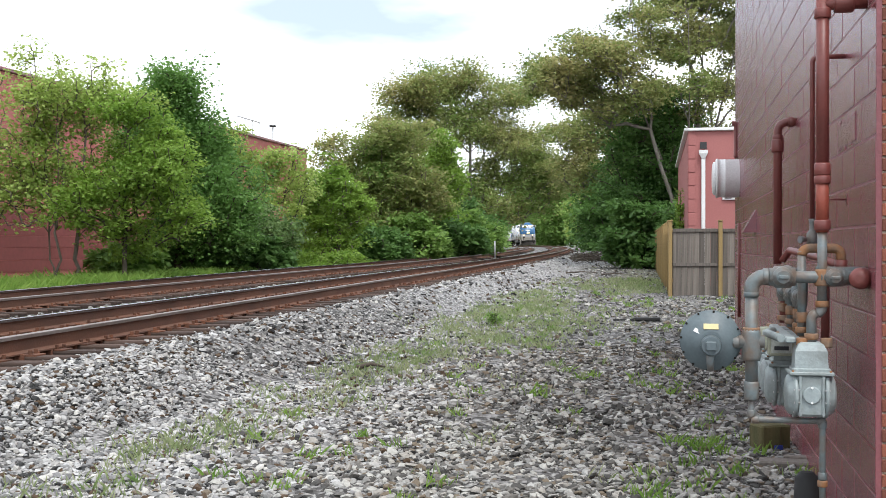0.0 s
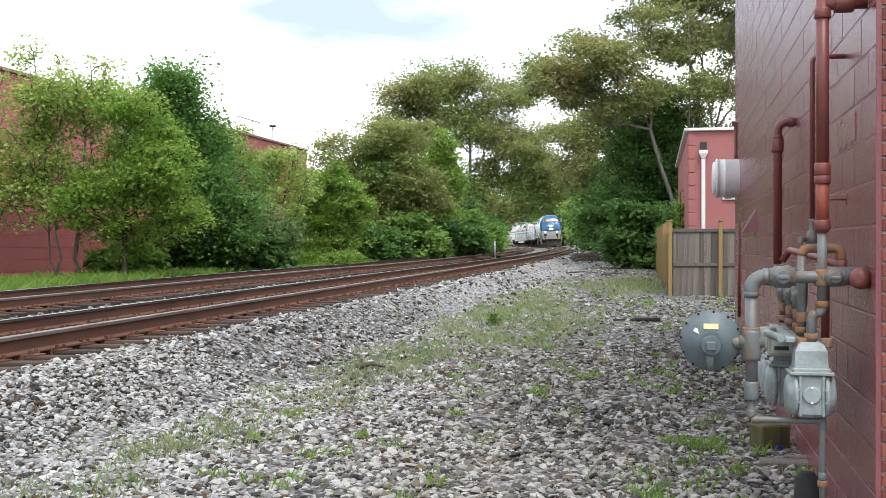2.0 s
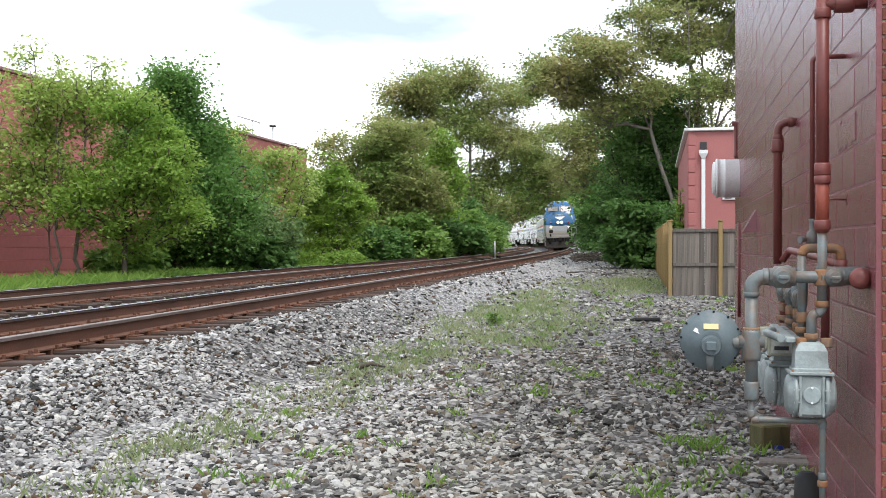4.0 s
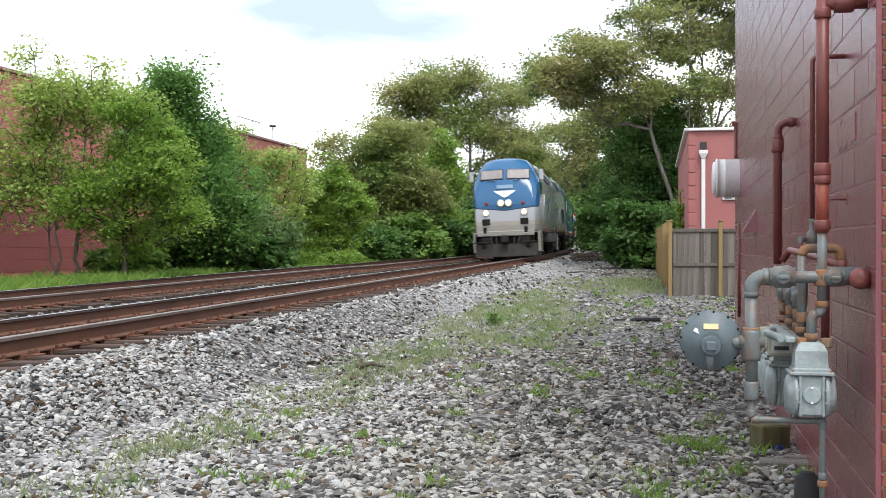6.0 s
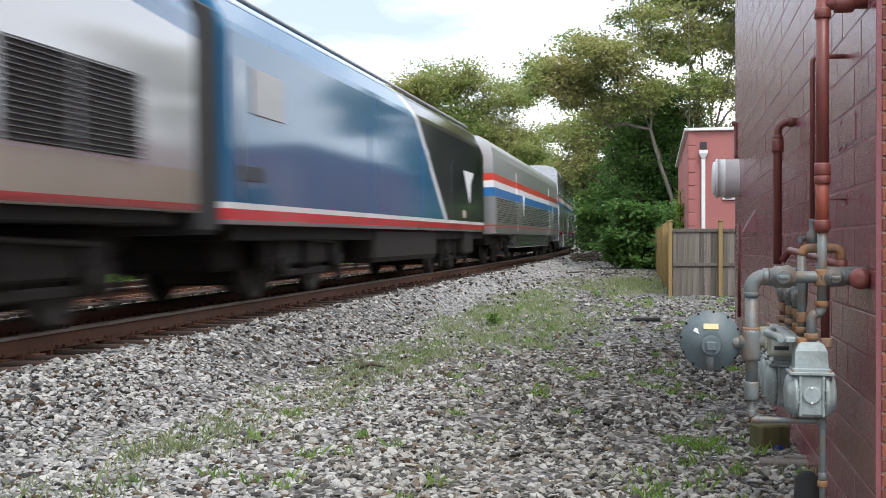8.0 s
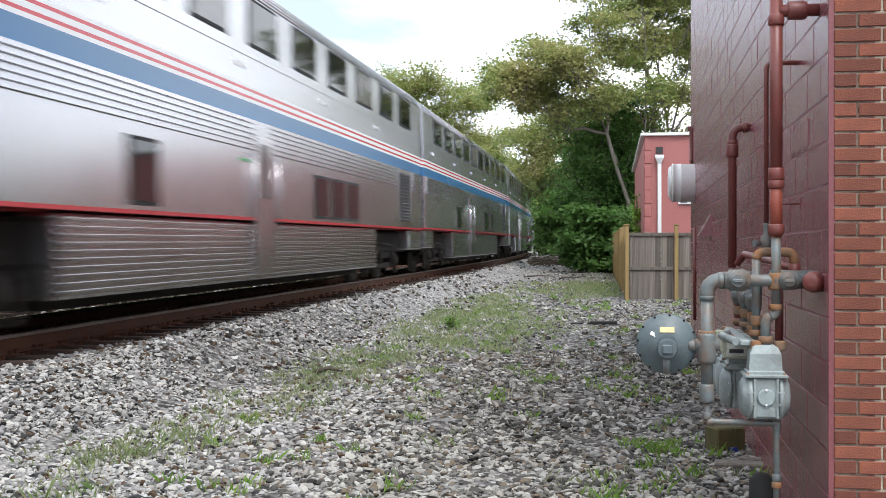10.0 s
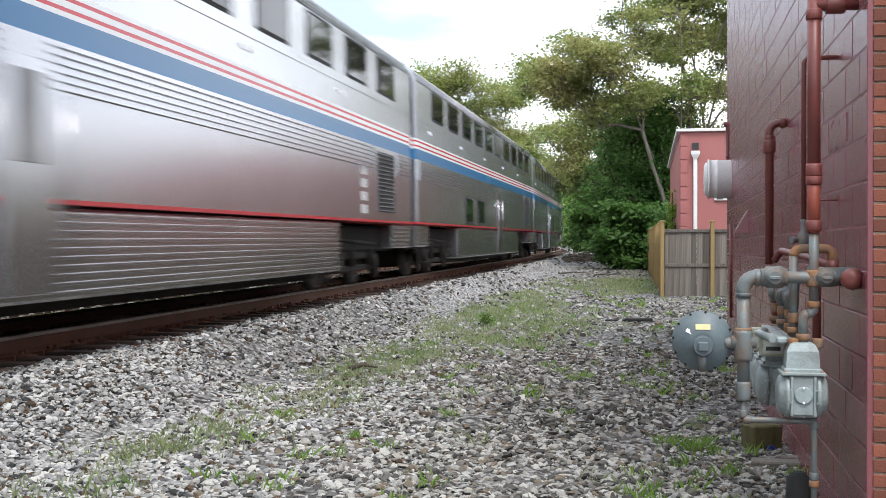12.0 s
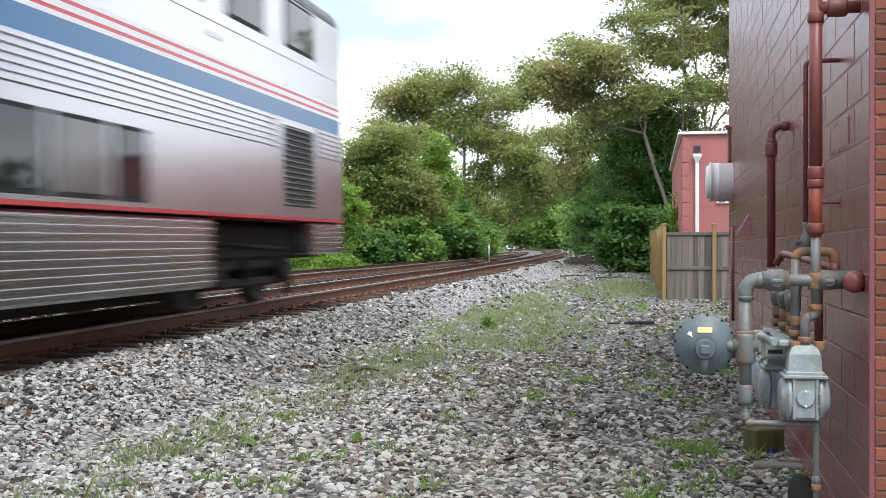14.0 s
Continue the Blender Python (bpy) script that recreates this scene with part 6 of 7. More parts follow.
def blades(name, label, x, y, height, material, seed, width=0.006, lift=0.0):
    rng = np.random.default_rng(seed)
    n = len(x)
    z = ground_height(x, y) + lift
    h = height * rng.uniform(0.4, 1.3, n)
    a = rng.uniform(0, 6.28, n)
    lean = rng.normal(0, 0.45, (n, 2)) * h[:, None]
    w = width * rng.uniform(0.7, 1.5, n) * (1 + y / 14)
    p0 = np.stack([x - w * np.cos(a), y - w * np.sin(a), z], -1)
    p1 = np.stack([x + w * np.cos(a), y + w * np.sin(a), z], -1)
    m0 = np.stack([x + lean[:, 0] * 0.4 + w * 0.7 * np.cos(a), y + lean[:, 1] * 0.4 + w * 0.7 * np.sin(a), z + h * 0.6], -1)
    tip = np.stack([x + lean[:, 0], y + lean[:, 1], z + h], -1)
    me = raw_mesh(name, np.stack([p0, p1, m0, tip], 1).reshape(-1, 3), np.arange(n * 4).reshape(n, 4))
    me.materials.append(material)
    tagged(new(name, me), label, "grass", kind="stuff")


def tufts(n, per, spread, y0, y1, left, right, seed, gate):
    rng = np.random.default_rng(seed)
    x, y, d = scatter(n, y0, y1, left, right, rng)
    keep = rng.random(len(x)) < gate(x, y, d)
    x, y = np.repeat(x[keep], per), np.repeat(y[keep], per)
    return x + rng.normal(0, spread, len(x)), y + rng.normal(0, spread, len(y))


gx, gy = tufts(42000, 9, 0.07, 5, 40, 2.3, 9, 41, lambda x, y, d: np.clip((cover_map(x, y) - 0.17) * 1.6, 0.008, 0.95) * np.clip(1.25 - y / 45, 0, 1))
blades("weeds", "thin pale grass and weeds growing through gravel", gx, gy, 0.085, M_GRASS, 42, 0.0036)
gx, gy = tufts(5600, 22, 0.05, 5.5, 30, 3.6, 9, 43, lambda x, y, d: 0.08 + 0.8 * np.exp(-(((x - CORNER.x) * OUT.x + (y - CORNER.y) * OUT.y - 0.75) / 0.3) ** 2) * (y < 8.6) * (y > 5.6))
blades("grass", "fresh green grass tufts in the gravel", gx, gy, 0.085, M_LUSH, 44, 0.0028)


def verge():
    rng = np.random.default_rng(45)
    s, d = rng.uniform(8, 95, 13000), -6.4 - np.abs(rng.normal(0, 1.6, 13000))
    x, y, th = np.interp(s, _s, _x), np.interp(s, _s, _y), np.interp(s, _s, _th)
    X, Y = x + d * np.cos(th), y - d * np.sin(th)
    X, Y = np.repeat(X, 3), np.repeat(Y, 3)
    blades("verge_grass", "tall green grass along the second track", X + rng.normal(0, 0.1, len(X)), Y + rng.normal(0, 0.1, len(Y)), 0.34, M_LUSH, 46, 0.004)


verge()
tree("herb_patch", "bright green patch of tall weeds", -6.0, 45.0, [(0, 0, 0.45, 1.6, 0.8, 0.5), (1.6, 1.0, 0.35, 1.2, 0.8, 0.4)], LEAF_BRIGHT, M_DARKBARK, 130, 60, 0.12, 0.16, 0.015, stems=3, hollow=0.5, seed=91, category="weeds")
tree("weed", "small leafy weed in the gravel", 0.92, 19.6, [(0, 0, 0.18, 0.16, 0.12, 0.14)], LEAF_MID, M_DARKBARK, 14, 12, 0.06, 0.045, 0.008, seed=92, twig=0.004, category="weed")


# ---- gas meter set on the block wall ----
def elbow(c, a, b, r, bend):
    """Tube points round a quarter turn at c, from direction a to direction b."""
    c, a, b = Vector(c), Vector(a), Vector(b)
    return [c + a * bend * (1 - math.sin(u)) + b * bend * (1 - math.cos(u)) for u in np.linspace(0, math.pi / 2, 6)]


A_, O_, Z_ = Vector((1, 0, 0)), Vector((0, 1, 0)), Vector((0, 0, 1))


def collar(sh, p, axis, r, h, n=14):
    sh.lathe(Vector(p) - Vector(axis) * h / 2, axis, [(0, r * 0.9), (h * 0.12, r), (h * 0.88, r), (h, r * 0.9)], n)
    return sh


def valve(parent, a, out, z, axis, r=0.035):
    v = Shape()
    v.lathe(Vector((a, out, z)) - Vector(axis) * 0.06, axis, [(0, r * 1.1), (0.02, r * 1.1), (0.025, r * 1.35), (0.095, r * 1.35), (0.1, r * 1.1), (0.12, r * 1.1)], 12)
    v.lathe((a - 0.02, out, z), -A_, [(0, r * 1.25), (0.035, r * 1.2), (0.05, r * 0.8), (0.06, r * 0.75)], 14)
    p = part("valve", v, M_GREYPIPE, parent, "grey plug valve")
    part("valve_key", Shape().box((a - 0.085, out, z), (0.02, r * 1.2, r * 0.45), 0.004), M_GREYPIPE, p)


M_INDEX = mat("yellowed_clear_plastic", (0.42, 0.43, 0.33), 0.25, second=(0.3, 0.3, 0.22), scale=20, fine=60, bump=0.05)
M_DIAL = mat("pale_dial_face", (0.55, 0.57, 0.52), 0.15, second=(0.35, 0.37, 0.33), scale=30, fine=80, bump=0)


def build_meter_set():
    g = tagged(new("gas_meter_set"), "grey gas meters, regulator and rusty pipework on the wall", "gas meter")
    g.matrix_world = WALL_M
    a = 0.25
    # inlet main out of the wall, ending in a capped red stub
    part("inlet_main", Shape().tube([(a + 0.05, 0.0, 1.352), (a + 0.05, 0.24, 1.352)], 0.045, 16), M_GREYPIPE, g)
    part("red_cap", Shape().lathe((a - 0.1, 0.06, 1.345), (0.6, -0.2, 0), [(-0.045, 0.018), (-0.04, 0.036), (-0.02, 0.048), (0.02, 0.052), (0.1, 0.05)], 18), M_REDPIPE, g, "red painted pipe cap")
    part("main_pipe", Shape().tube([(a, 0.0, 1.348), (a, 0.52, 1.348)], 0.029, 14), M_GREYPIPE, g, "grey gas pipe")
    for o_ in (0.13, 0.16, 0.44, 0.475):
        part("pipe_union", collar(Shape(), (a, o_, 1.348), O_, 0.041, 0.03, 8), M_GREYPIPE, g)
    valve(g, a, 0.40, 1.348, O_, 0.040)
    valve(g, a, 0.165, 1.348, O_, 0.034)
    # outer drop with regulator
    part("elbow", Shape().tube([(a, 0.47, 1.348)] + elbow((a, 0.541, 1.348), -O_, -Z_, 0, 0.06) + [(a, 0.541, 1.25)], 0.036, 14), M_GREYPIPE, g, "weathered pipe elbow")
    part("drop_pipe", Shape().tube([(a, 0.541, 1.29), (a, 0.541, 0.80)], 0.030, 14), M_GREYPIPE, g)
    part("tee", collar(Shape(), (a, 0.541, 1.02), Z_, 0.046, 0.15).tube([(a, 0.48, 1.035), (a, 0.60, 1.035)], 0.032, 12), M_GREYPIPE, g)
    part("pipe_union", collar(Shape(), (a, 0.541, 1.265), Z_, 0.037, 0.02), M_GREYPIPE, g)
    part("reducer", collar(Shape(), (a, 0.541, 0.80), Z_, 0.036, 0.09), M_GREYPIPE, g)
    part("rusty_flange", collar(Shape(), (a, 0.541, 1.095), Z_, 0.042, 0.018, 16), M_RUSTJOINT, g, "rusted pipe flange")
    reg = part("regulator", Shape().lathe((a + 0.06, 0.732, 1.036), -A_, [(-0.05, 0.03), (-0.04, 0.10), (0.0, 0.135), (0.03, 0.147), (0.045, 0.147), (0.05, 0.138), (0.075, 0.115), (0.10, 0.075), (0.11, 0.05)], 40), M_REG, g, "round grey pressure regulator")
    part("regulator_hub", Shape().lathe((a - 0.045, 0.732, 1.018), -A_, [(0, 0.05), (0.035, 0.05), (0.045, 0.044), (0.05, 0.044)], 24).box((a - 0.10, 0.732, 1.018), (0.025, 0.05, 0.045), 0.006), M_REG, reg)
    for k in range(12):
        u = 2 * math.pi * k / 12 + 0.1
        part("bolt", Shape().lathe((a + 0.03, 0.732 + 0.141 * math.cos(u), 1.036 + 0.141 * math.sin(u)), -A_, [(0, 0.006), (0.025, 0.006)], 6), M_BLACK, reg)
    part("vent", Shape().tube([(a - 0.055, 0.735, 0.985), (a - 0.04, 0.735, 0.895)], [0.022, 0.016], 12), M_GREYPIPE, reg)
    part("yellow_tag", Shape().box((a - 0.043, 0.732, 1.108), (0.004, 0.07, 0.028), 0, Matrix.Rotation(radians(24), 3, "Y")), mat("yellow_label", (0.60, 0.50, 0.25), 0.5, scale=9, bump=0), reg, "yellow label")
    part("white_tag", Shape().box((a - 0.036, 0.795, 1.085), (0.004, 0.035, 0.018), 0, Matrix.Rotation(radians(24), 3, "Y") @ Matrix.Rotation(0.5, 3, "X")), M_WHITE, reg, "small white sticker")
    collar(sh := Shape(), (a, 0.605, 1.03), O_, 0.03, 0.05, 8)
    part("regulator_union", sh, M_GREYPIPE, g)
    # thin line along the bottom and down into the ground
    thin = Shape().tube([(a, 0.541, 0.79)] + elbow((a, 0.541, 0.662), Z_, -O_, 0, 0.03) + elbow((a, 0.214, 0.662), O_, -Z_, 0, 0.02) + [(a, 0.214, -0.05)], 0.0155, 10)
    part("service_line", thin, M_GREYPIPE, g, "thin dark grey steel line")
    for p, ax in (((a, 0.525, 0.662), O_), ((a, 0.22, 0.662), O_), ((a, 0.541, 0.69), Z_), ((a, 0.214, 0.40), Z_), ((a, 0.214, 0.645), Z_)):
        part("pipe_union", collar(Shape(), p, ax, 0.021, 0.035, 8), M_GREYPIPE, g)
    part("rusty_joint", collar(Shape(), (a, 0.214, 0.365), Z_, 0.024, 0.03), M_RUSTJOINT, g)
    # near riser, from the red pipe down to the first meter
    part("riser", Shape().tube([(a, 0.216, 1.58), (a, 0.216, 1.22)], 0.023, 12).tube([(a, 0.216, 1.22)] + elbow((a, 0.216, 1.175), Z_, O_, 0, 0.03) + elbow((a, 0.265, 1.175), -O_, -Z_, 0, 0.03) + [(a, 0.265, 1.02)], 0.024, 12), M_GREYPIPE, g, "weathered grey riser")
    for p, r_, h_ in (((a, 0.216, 1.345), 0.037, 0.08), ((a, 0.216, 1.22), 0.032, 0.03), ((a, 0.265, 1.065), 0.034, 0.03)):
        part("rusty_joint", collar(Shape(), p, Z_, r_, h_, 8), M_RUSTJOINT, g, "rusted pipe joint")
    # second riser with a bridge to the wall side, and its valves
    for k, (b, o_, z1, z0) in enumerate(((0.33, 0.30, 1.47, 1.06), (0.62, 0.285, 1.36, 1.06), (0.95, 0.29, 1.36, 1.06), (1.25, 0.30, 1.33, 1.06))):
        part("riser", Shape().tube([(b, o_, z1), (b, o_, z0)], 0.021, 12), M_GREYPIPE if k != 3 else M_REDPIPE, g)
        for zz, r_, h_ in ((z0 + 0.03, 0.032, 0.03), (1.15, 0.028, 0.05)):
            part("rusty_joint", collar(Shape(), (b, o_, zz), Z_, r_, h_, 8), M_RUSTJOINT, g, "rusted pipe joint")
        if k:
            valve(g, b, o_, 1.245, Z_, 0.028)
    bridge = Shape().tube(elbow((0.33, 0.30, 1.485), -Z_, -O_, 0, 0.035) + elbow((0.33, 0.12, 1.485), O_, -Z_, 0, 0.035) + [(0.33, 0.12, 1.41)], 0.023, 12)
    part("bridge_pipe", bridge, M_RUSTJOINT, g, "rust-stained pipe loop")
    part("red_elbow", Shape().tube([(0.33, 0.12, 1.43), (0.33, 0.12, 1.37)], 0.03, 12).tube([(0.33, 0.12, 1.40), (0.9, 0.17, 1.44), (1.3, 0.26, 1.47), (1.32, 0.30, 1.41)], 0.02, 10), M_REDPIPE, g, "red painted branch pipe")
    part("header", Shape().tube([(0.5, 0.32, 1.36), (1.3, 0.28, 1.36)], 0.028, 12).tube([(0.62, 0.255, 1.36), (0.62, 0.31, 1.36)], 0.026, 12).tube([(0.34, 0.19, 1.345), (0.34, 0.29, 1.345), (0.34, 0.30, 1.20)], 0.026, 12), M_GREYPIPE, g)
    part("red_riser", Shape().tube([(0.5, 0.17, 1.32), (0.5, 0.17, 1.02)], 0.021, 12), M_REDPIPE, g)
    # meters
    for k, (b, o_) in enumerate(((0.25, 0.272), (0.62, 0.335), (0.95, 0.33), (1.25, 0.33))):
        m = part("meter_body", Shape().box((b, o_, 0.79), (0.165, 0.135, 0.20), 0.014), M_METER, g, "pale grey gas meter body")
        part("meter_flange", Shape().box((b, o_, 0.895), (0.19, 0.205, 0.016), 0.006), M_METER, m)
        for sx in (-1, 1):
            part("meter_case", Shape().lathe((b, o_ + sx * 0.06, 0.79), (0, sx, 0), [(0, 0.1), (0.004, 0.111), (0.018, 0.111), (0.022, 0.099), (0.042, 0.092), (0.054, 0.07), (0.058, 0.03)], 28), M_METER, m, "round bulging side of the meter")
            part("rib", Shape().box((b - 0.085, o_ + sx * 0.052, 0.79), (0.012, 0.014, 0.19), 0.004), M_METER, m)
            for q in range(6):
                u = math.pi * (0.55 + 0.18 * q)
                part("case_screw", Shape().lathe((b + 0.105 * math.cos(u), o_ + sx * 0.07, 0.79 + 0.105 * math.sin(u)), (0, sx, 0), [(-0.014, 0.005), (0.012, 0.005)], 6), M_GALV, m)
            part("flange_bolt", Shape().lathe((b - 0.085, o_ + sx * 0.085, 0.887), (0, 0, 1), [(0, 0.006), (0.024, 0.006)], 6), M_RUSTJOINT, m)
            part("neck", collar(Shape(), (b, o_ + sx * 0.055 - 0.02, 1.035), Z_, 0.028, 0.045, 10), M_RUSTJOINT, m, "rusted meter neck nut")
        h = Shape().loft([[(b - w * 0.08, o_ - w * 0.088, z), (b + w * 0.08, o_ - w * 0.088, z), (b + w * 0.08, o_ + w * 0.088, z), (b - w * 0.08, o_ + w * 0.088, z)] for z, w in ((0.89, 0.92), (0.90, 1.0), (0.915, 1.0), (0.92, 0.88), (1.0, 0.82), (1.03, 0.66), (1.04, 0.5))])
        part("meter_head", h, M_METER, g, "pale grey meter head")
        part("cover_plate", Shape().lathe((b - 0.086, o_, 0.795), -A_, [(0, 0.042), (0.006, 0.042), (0.008, 0.036)], 16), M_METER, m)
        for zz in (0.83, 0.76):
            part("screw", Shape().lathe((b - 0.094, o_, zz), -A_, [(0, 0.006), (0.008, 0.005)], 8), M_WHITE, m)
        if k:
            ix = part("index_box", Shape().box((b - 0.10, o_ + 0.045, 0.995), (0.06, 0.13, 0.10), 0.008), M_INDEX, g, "clear meter index box")
            part("index_window", Shape().box((b - 0.133, o_ + 0.045, 0.995), (0.008, 0.10, 0.07), 0.004), M_DIAL, ix)
            part("dial_plate", Shape().box((b - 0.139, o_ + 0.045, 0.985), (0.004, 0.07, 0.02), 0.0), M_LOUVRE, ix)
    part("meter_bracket", Shape().box((0.7, 0.36, 1.045), (0.9, 0.05, 0.03), 0.008).tube([(0.28, 0.40, 1.05), (0.5, 0.45, 1.06), (0.75, 0.40, 1.055)], 0.02, 10), M_METER, g)


build_meter_set()


def red_pipes():
    """Painted relief and riser pipes, each its own run out of the wall."""
    run = tagged(new("riser_pipe"), "thick red painted gas riser pipe on the wall", "pipe")
    run.matrix_world = WALL_M
    part("pipe", Shape().tube([(0.25, 0.0, 2.645), (0.25, 0.216, 2.645)], 0.03, 14).tube([(0.25, 0.216, 2.72), (0.25, 0.216, 1.87)], 0.031, 14), M_REDPIPE, run)
    part("primed_length", Shape().tube([(0.25, 0.216, 1.87), (0.25, 0.216, 1.56)], 0.030, 14), M_PRIMER, run, "orange primed pipe length")
    for z, h in ((1.86, 0.06), (1.81, 0.04), (1.595, 0.05), (2.60, 0.05)):
        part("coupling", collar(Shape(), (0.25, 0.216, z), Z_, 0.039, h), M_REDPIPE, run)
    part("coupling", collar(Shape(), (0.25, 0.12, 2.645), O_, 0.045, 0.09), M_REDPIPE, run)
    run = tagged(new("vent_pipe"), "slim red vent pipe with bent top", "pipe")
    run.matrix_world = WALL_M
    part("pipe", Shape().tube([(0.91, 0.0, 2.50)] + [(0.91, 0.1, 2.50)] + elbow((0.91, 0.185, 2.50), -O_, -Z_, 0, 0.03) + [(0.91, 0.185, 1.62)], 0.0135, 10), M_REDPIPE, run)
    part("vent_valve", Shape().lathe((0.91, 0.185, 1.5), (0, 0, 1), [(0, 0.022), (0.02, 0.03), (0.06, 0.03), (0.08, 0.016), (0.12, 0.014), (0.14, 0.02)], 12).lathe((0.88, 0.22, 1.53), (-0.5, 0.8, 0), [(0, 0.012), (0.03, 0.02), (0.04, 0.02)], 10), M_GREYPIPE, run, "grey vent valve")
    part("support_rod", Shape().tube([(0.85, 0.0, 1.74), (0.85, 0.18, 1.74)], 0.005, 6).box((0.85, 0.01, 1.74), (0.04, 0.02, 0.06), 0.004), M_REDPIPE, run)
    run = tagged(new("gooseneck_pipe"), "red painted gooseneck pipe out of the wall", "pipe")
    run.matrix_world = WALL_M
    part("pipe", Shape().tube([(3.35, 0.0, 2.415)] + elbow((3.35, 0.145, 2.415), -O_, -Z_, 0, 0.07) + [(3.35, 0.145, 1.36)], 0.031, 14), M_REDPIPE, run)
    for p, ax, r_, h_ in (((3.35, 0.05, 2.415), O_, 0.04, 0.04), ((3.35, 0.145, 2.24), Z_, 0.046, 0.10), ((3.35, 0.145, 2.30), Z_, 0.04, 0.04)):
        part("coupling", collar(Shape(), p, ax, r_, h_), M_REDPIPE, run)
    run = tagged(new("gooseneck_pipe"), "short red bent pipe near the end of the wall", "pipe")
    run.matrix_world = WALL_M
    part("pipe", Shape().tube([(11.0, 0.09, 3.22)] + elbow((11.0, 0.03, 3.22), O_, -Z_, 0, 0.04) + [(11.0, 0.03, 2.76), (11.0, 0.06, 2.74)], 0.035, 12), M_REDPIPE, run)
    run = tagged(new("conduit"), "thin maroon conduit down the wall", "conduit")
    run.matrix_world = WALL_M
    part("pipe", Shape().tube([(10.25, 0.03, 0.53), (10.25, 0.03, 1.80)], 0.022, 8), M_REDPIPE, run)
    part("clip", Shape().box((10.25, 0.02, 0.9), (0.08, 0.03, 0.03), 0.004), M_REDPIPE, run)
    hood = Shape()
    hood.loft([[(7.3, 0.0, 1.64), (7.3, 0.16, 1.64), (7.3, 0.0, 1.92)], [(7.62, 0.0, 1.64), (7.62, 0.16, 1.64), (7.62, 0.0, 1.92)]])
    tagged(part("vent_hood", hood, M_MAROON, m=WALL_M), "maroon painted wedge-shaped vent hood", "vent")
    fan = tagged(new("exhaust_fan"), "round steel exhaust fan housing, whitened for sky reflection", "exhaust fan")
    fan.matrix_world = WALL_M
    # White colour on the housing imitates the sky mirrored in galvanised steel.
    part("housing", Shape().lathe((10.58, 0.0, 2.42), (0, 1, 0), [(0, 0.25), (0.02, 0.262), (0.19, 0.262), (0.2, 0.268), (0.215, 0.268), (0.22, 0.262), (0.30, 0.262), (0.305, 0.272), (0.325, 0.272), (0.33, 0.25)], 40), M_WHITE, fan)
    part("cap", Shape().lathe((10.58, 0.33, 2.42), (0, 1, 0), [(0, 0.235), (0.03, 0.225), (0.045, 0.19), (0.05, 0.1)], 40), M_WHITE, fan, "white domed fan cap")
    part("clip", Shape().box((10.58, 0.16, 2.152), (0.05, 0.09, 0.03), 0.006), M_GALV, fan)
    patch = Shape().box((0.86, 0.0185, 2.09), (0.60, 0.008, 0.13), 0.003)
    rng = random.Random(3)
    for k in range(16):
        u = rng.random()
        patch.box((0.54 + 0.64 * u, 0.02, 2.09 + rng.choice((-0.07, 0.07, 0.065, -0.06)) + rng.uniform(-0.012, 0.012)), (rng.uniform(0.03, 0.1), rng.uniform(0.004, 0.008), rng.uniform(0.008, 0.02)), 0.002, Matrix.Rotation(rng.uniform(-0.3, 0.3), 3, "Y"))
    tagged(part("patched_block", patch, M_MAROON, m=WALL_M), "rough chipped patch painted over on the wall", "wall patch")


red_pipes()


# ---- clutter on the ground ----
def ground_m(x, y, turn=0.0, up=0.0):
    return Matrix.Translation((x, y, float(ground_height(np.array([x]), np.array([y]))[0]) + up)) @ Matrix.Rotation(turn, 4, "Z")


M_STUMP = mat("mossy_timber", (0.10, 0.085, 0.035), 0.95, second=(0.055, 0.06, 0.02), scale=6, fine=40, bump=0.6, streak=(4, 4, 0.6))
stump = tagged(new("timber_block"), "mossy timber post stub on the gravel", "timber")
stump.matrix_world = ground_m(2.38, 8.2, 0.3)
part("post", Shape().box((-0.02, 0, 0.09), (0.16, 0.18, 0.2), 0.012).box((0.12, 0.03, 0.085), (0.11, 0.14, 0.19), 0.012), M_STUMP, stump)
part("blue_scrap", Shape().box((0.03, -0.097, 0.03), (0.07, 0.012, 0.035), 0.004), mat("blue_plastic", (0.02, 0.04, 0.25), 0.4, scale=20), stump, "scrap of blue plastic")
tagged(part("rotten_plank", Shape().box((0, 0, 0.02), (0.55, 0.16, 0.05), 0.012).box((0.1, 0.1, 0.04), (0.42, 0.07, 0.04), 0.012), M_BOARD, m=ground_m(2.42, 7.55, -0.25)), "rotten grey plank by the wall", "plank")
boot = Shape().lathe((0, 0, 0), (0, 0, 1), [(0, 0.085), (0.12, 0.08), (0.13, 0.07), (0.24, 0.066), (0.33, 0.06), (0.36, 0.03)], 14)
tagged(part("pipe_boot", boot, M_RUBBER, m=WALL_M @ Matrix.Translation((0.55, 0.25, 0.0))), "black rubber boot beside the service line", "pipe boot")
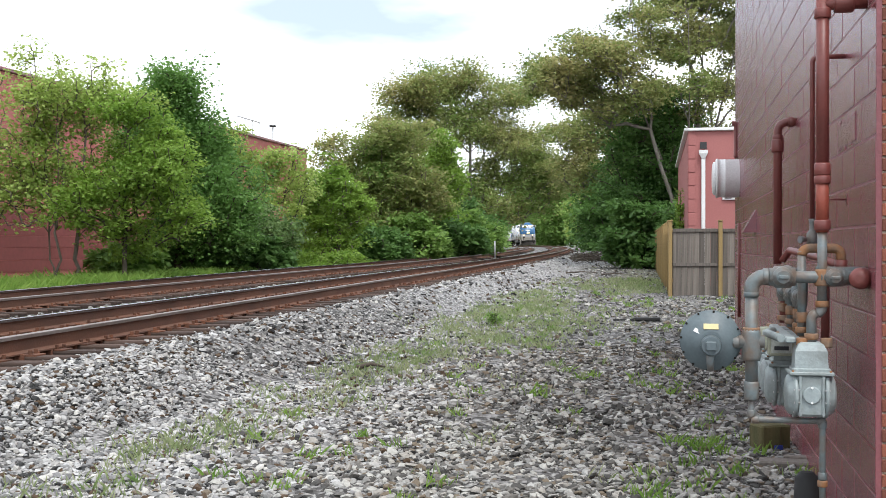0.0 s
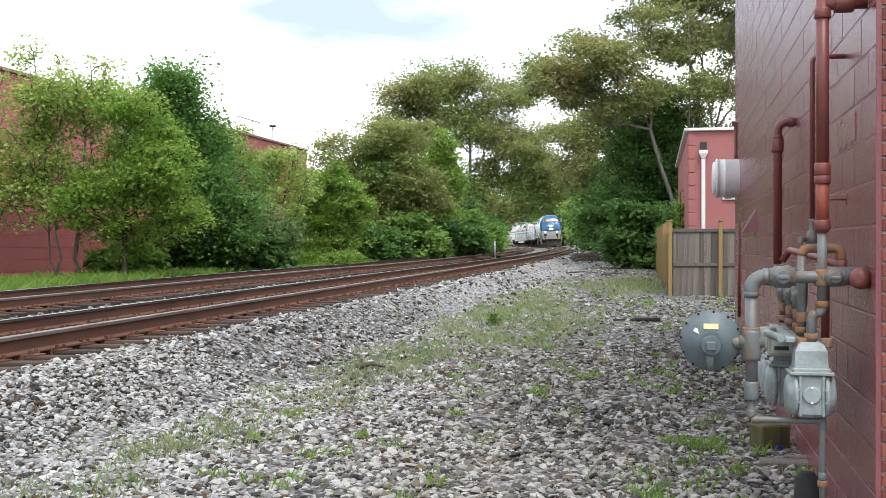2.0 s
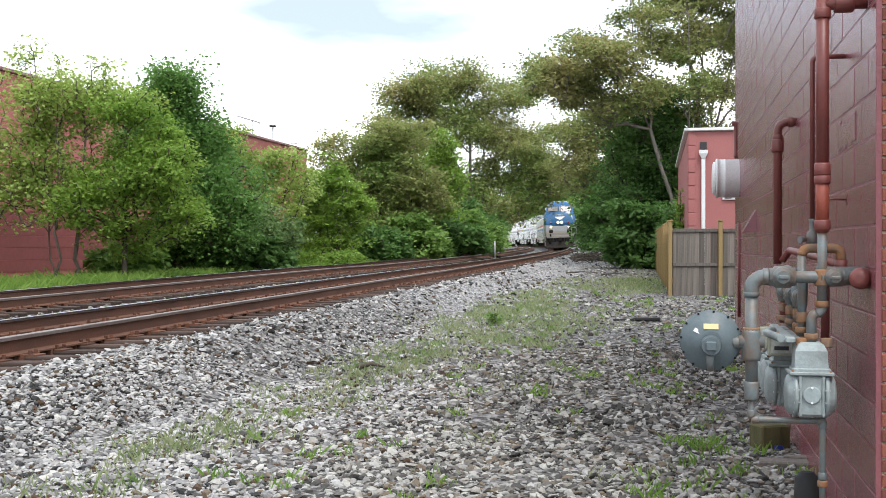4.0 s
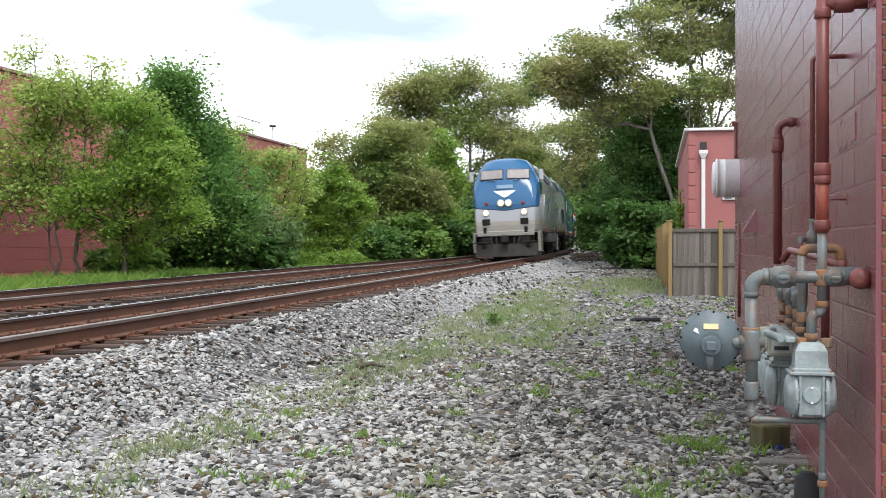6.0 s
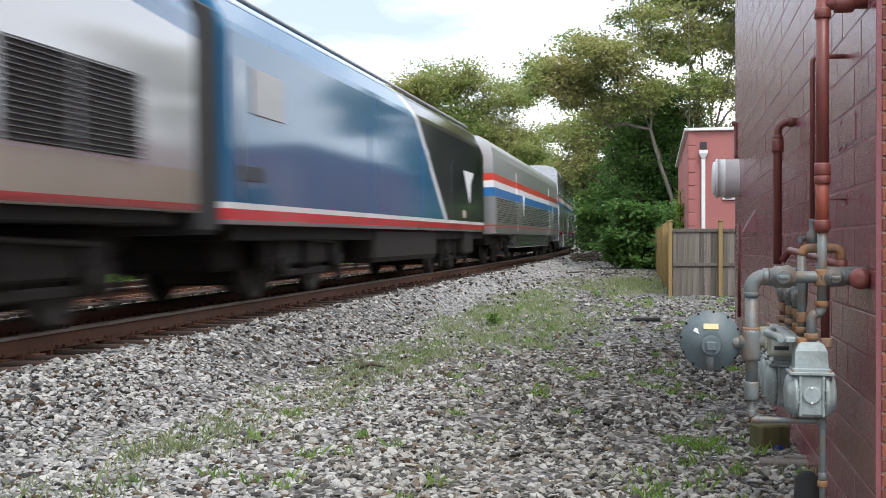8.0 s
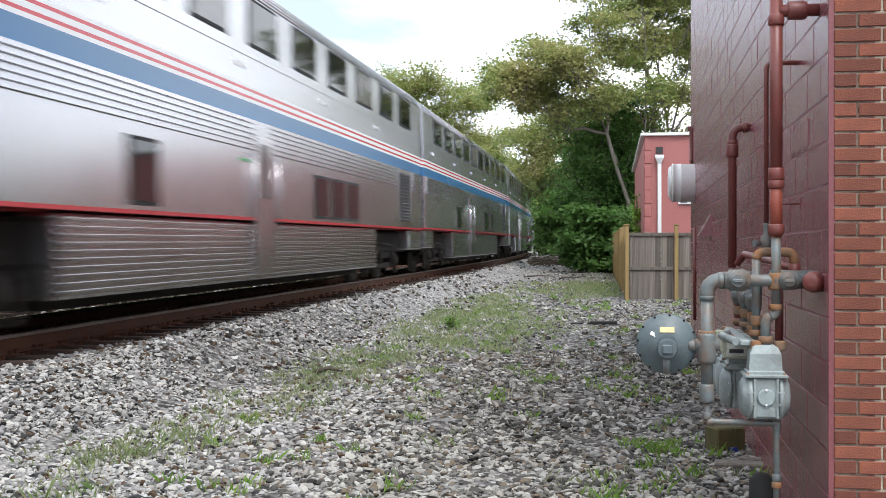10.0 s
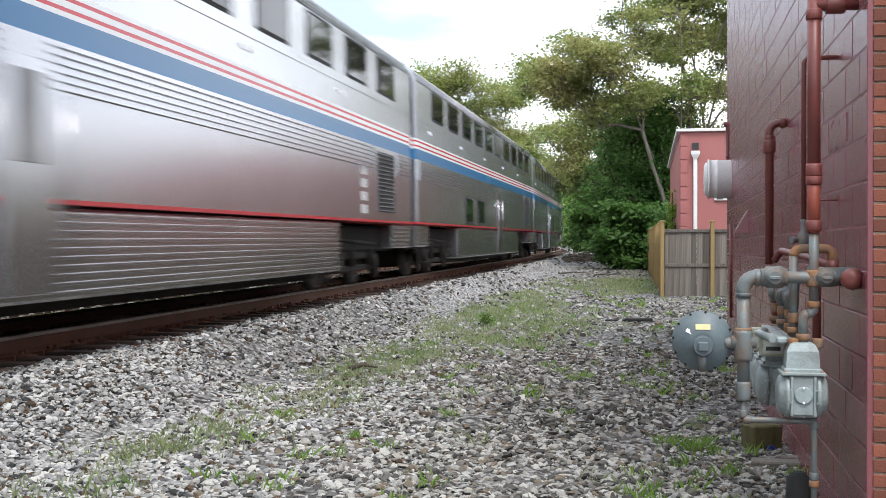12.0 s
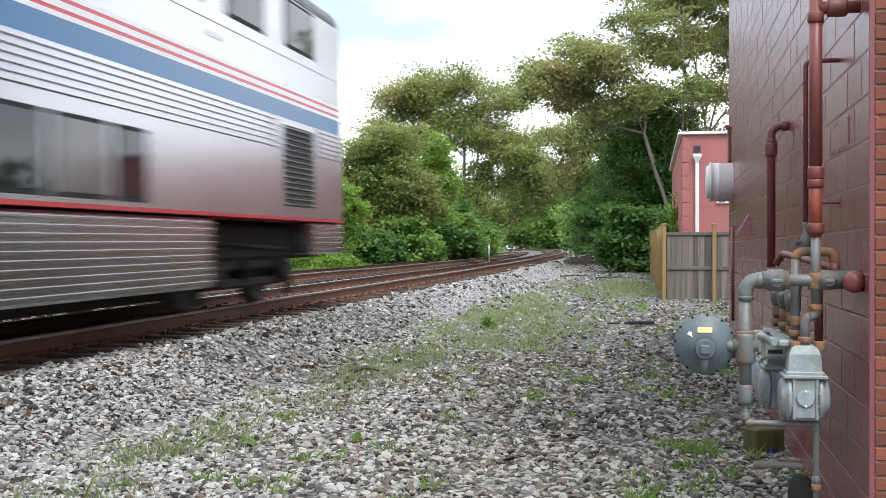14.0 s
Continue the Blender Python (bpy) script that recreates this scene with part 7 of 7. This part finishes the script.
tagged(part("black_debris", Shape().box((0, 0, 0.05), (0.5, 0.12, 0.06), 0.02).box((-0.35, 0.1, 0.03), (0.5, 0.05, 0.04), 0.01), M_RUBBER, m=ground_m(3.75, 20.6, 0.1)), "strip of black scrap rubber on the gravel", "debris")
for i, (x, y, ln, tn) in enumerate([(5.6, 45.0, 1.4, 0.3), (6.6, 43.0, 1.0, -0.2), (-0.85, 13.2, 0.35, 0.1)]):
    tagged(part("dead_branch", Shape().tube([(-ln / 2, 0, 0.05), (0, 0.08, 0.09), (ln / 2, 0, 0.06)], [0.032, 0.024, 0.01], 7), M_DARKBARK, m=ground_m(x, y, tn)), "dead branch lying on the gravel", "branch", group="dead branches")


def brush_pile(x, y, r, h, count, seed):
    """A heap of cut branches."""
    rng = random.Random(seed)
    pile = tagged(new("brush_pile"), "heap of dead brown brush beside the railway", "brush pile")
    pile.matrix_world = ground_m(x, y)
    for _ in range(count):
        a, q, ln = rng.uniform(0, 6.28), rng.random() ** 0.6 * r, rng.uniform(0.5, 1.3)
        c = Vector((q * math.cos(a), q * math.sin(a) * 1.4, h * (1 - q / r) * rng.uniform(0.3, 1.0) + 0.03))
        b = rng.uniform(0, 6.28)
        d = Vector((math.cos(b), math.sin(b), rng.uniform(-0.1, 0.35))) * ln / 2
        part("branch", Shape().tube([c - d, c + Vector((rng.gauss(0, 0.06), rng.gauss(0, 0.06), 0.06)), c + d], [0.03, 0.022, 0.008], 5), M_DARKBARK, pile)


brush_pile(8.6, 66.0, 1.7, 0.55, 110, 6)
brush_pile(10.2, 76.0, 2.0, 0.7, 90, 7)
post = tagged(new("marker_post"), "grey steel marker post beside the far track", "post")
post.matrix_world = ground_m(3.2, 69.0)
part("pole", Shape().tube([(0, 0, 0), (0, 0, 1.1)], 0.05, 8), M_GALV, post)
mast = tagged(new("light_mast"), "slim lamp mast behind the warehouse roof", "lamp post")
mast.matrix_world = Matrix.Translation((-10.8, 71.0, 0.6))
part("pole", Shape().tube([(0, 0, 0), (0, 0, 8.4)], 0.05, 8), M_GALV, mast)
part("head", Shape().box((0, 0, 8.45), (0.4, 0.3, 0.12), 0.03), M_LOUVRE, mast)


motions()
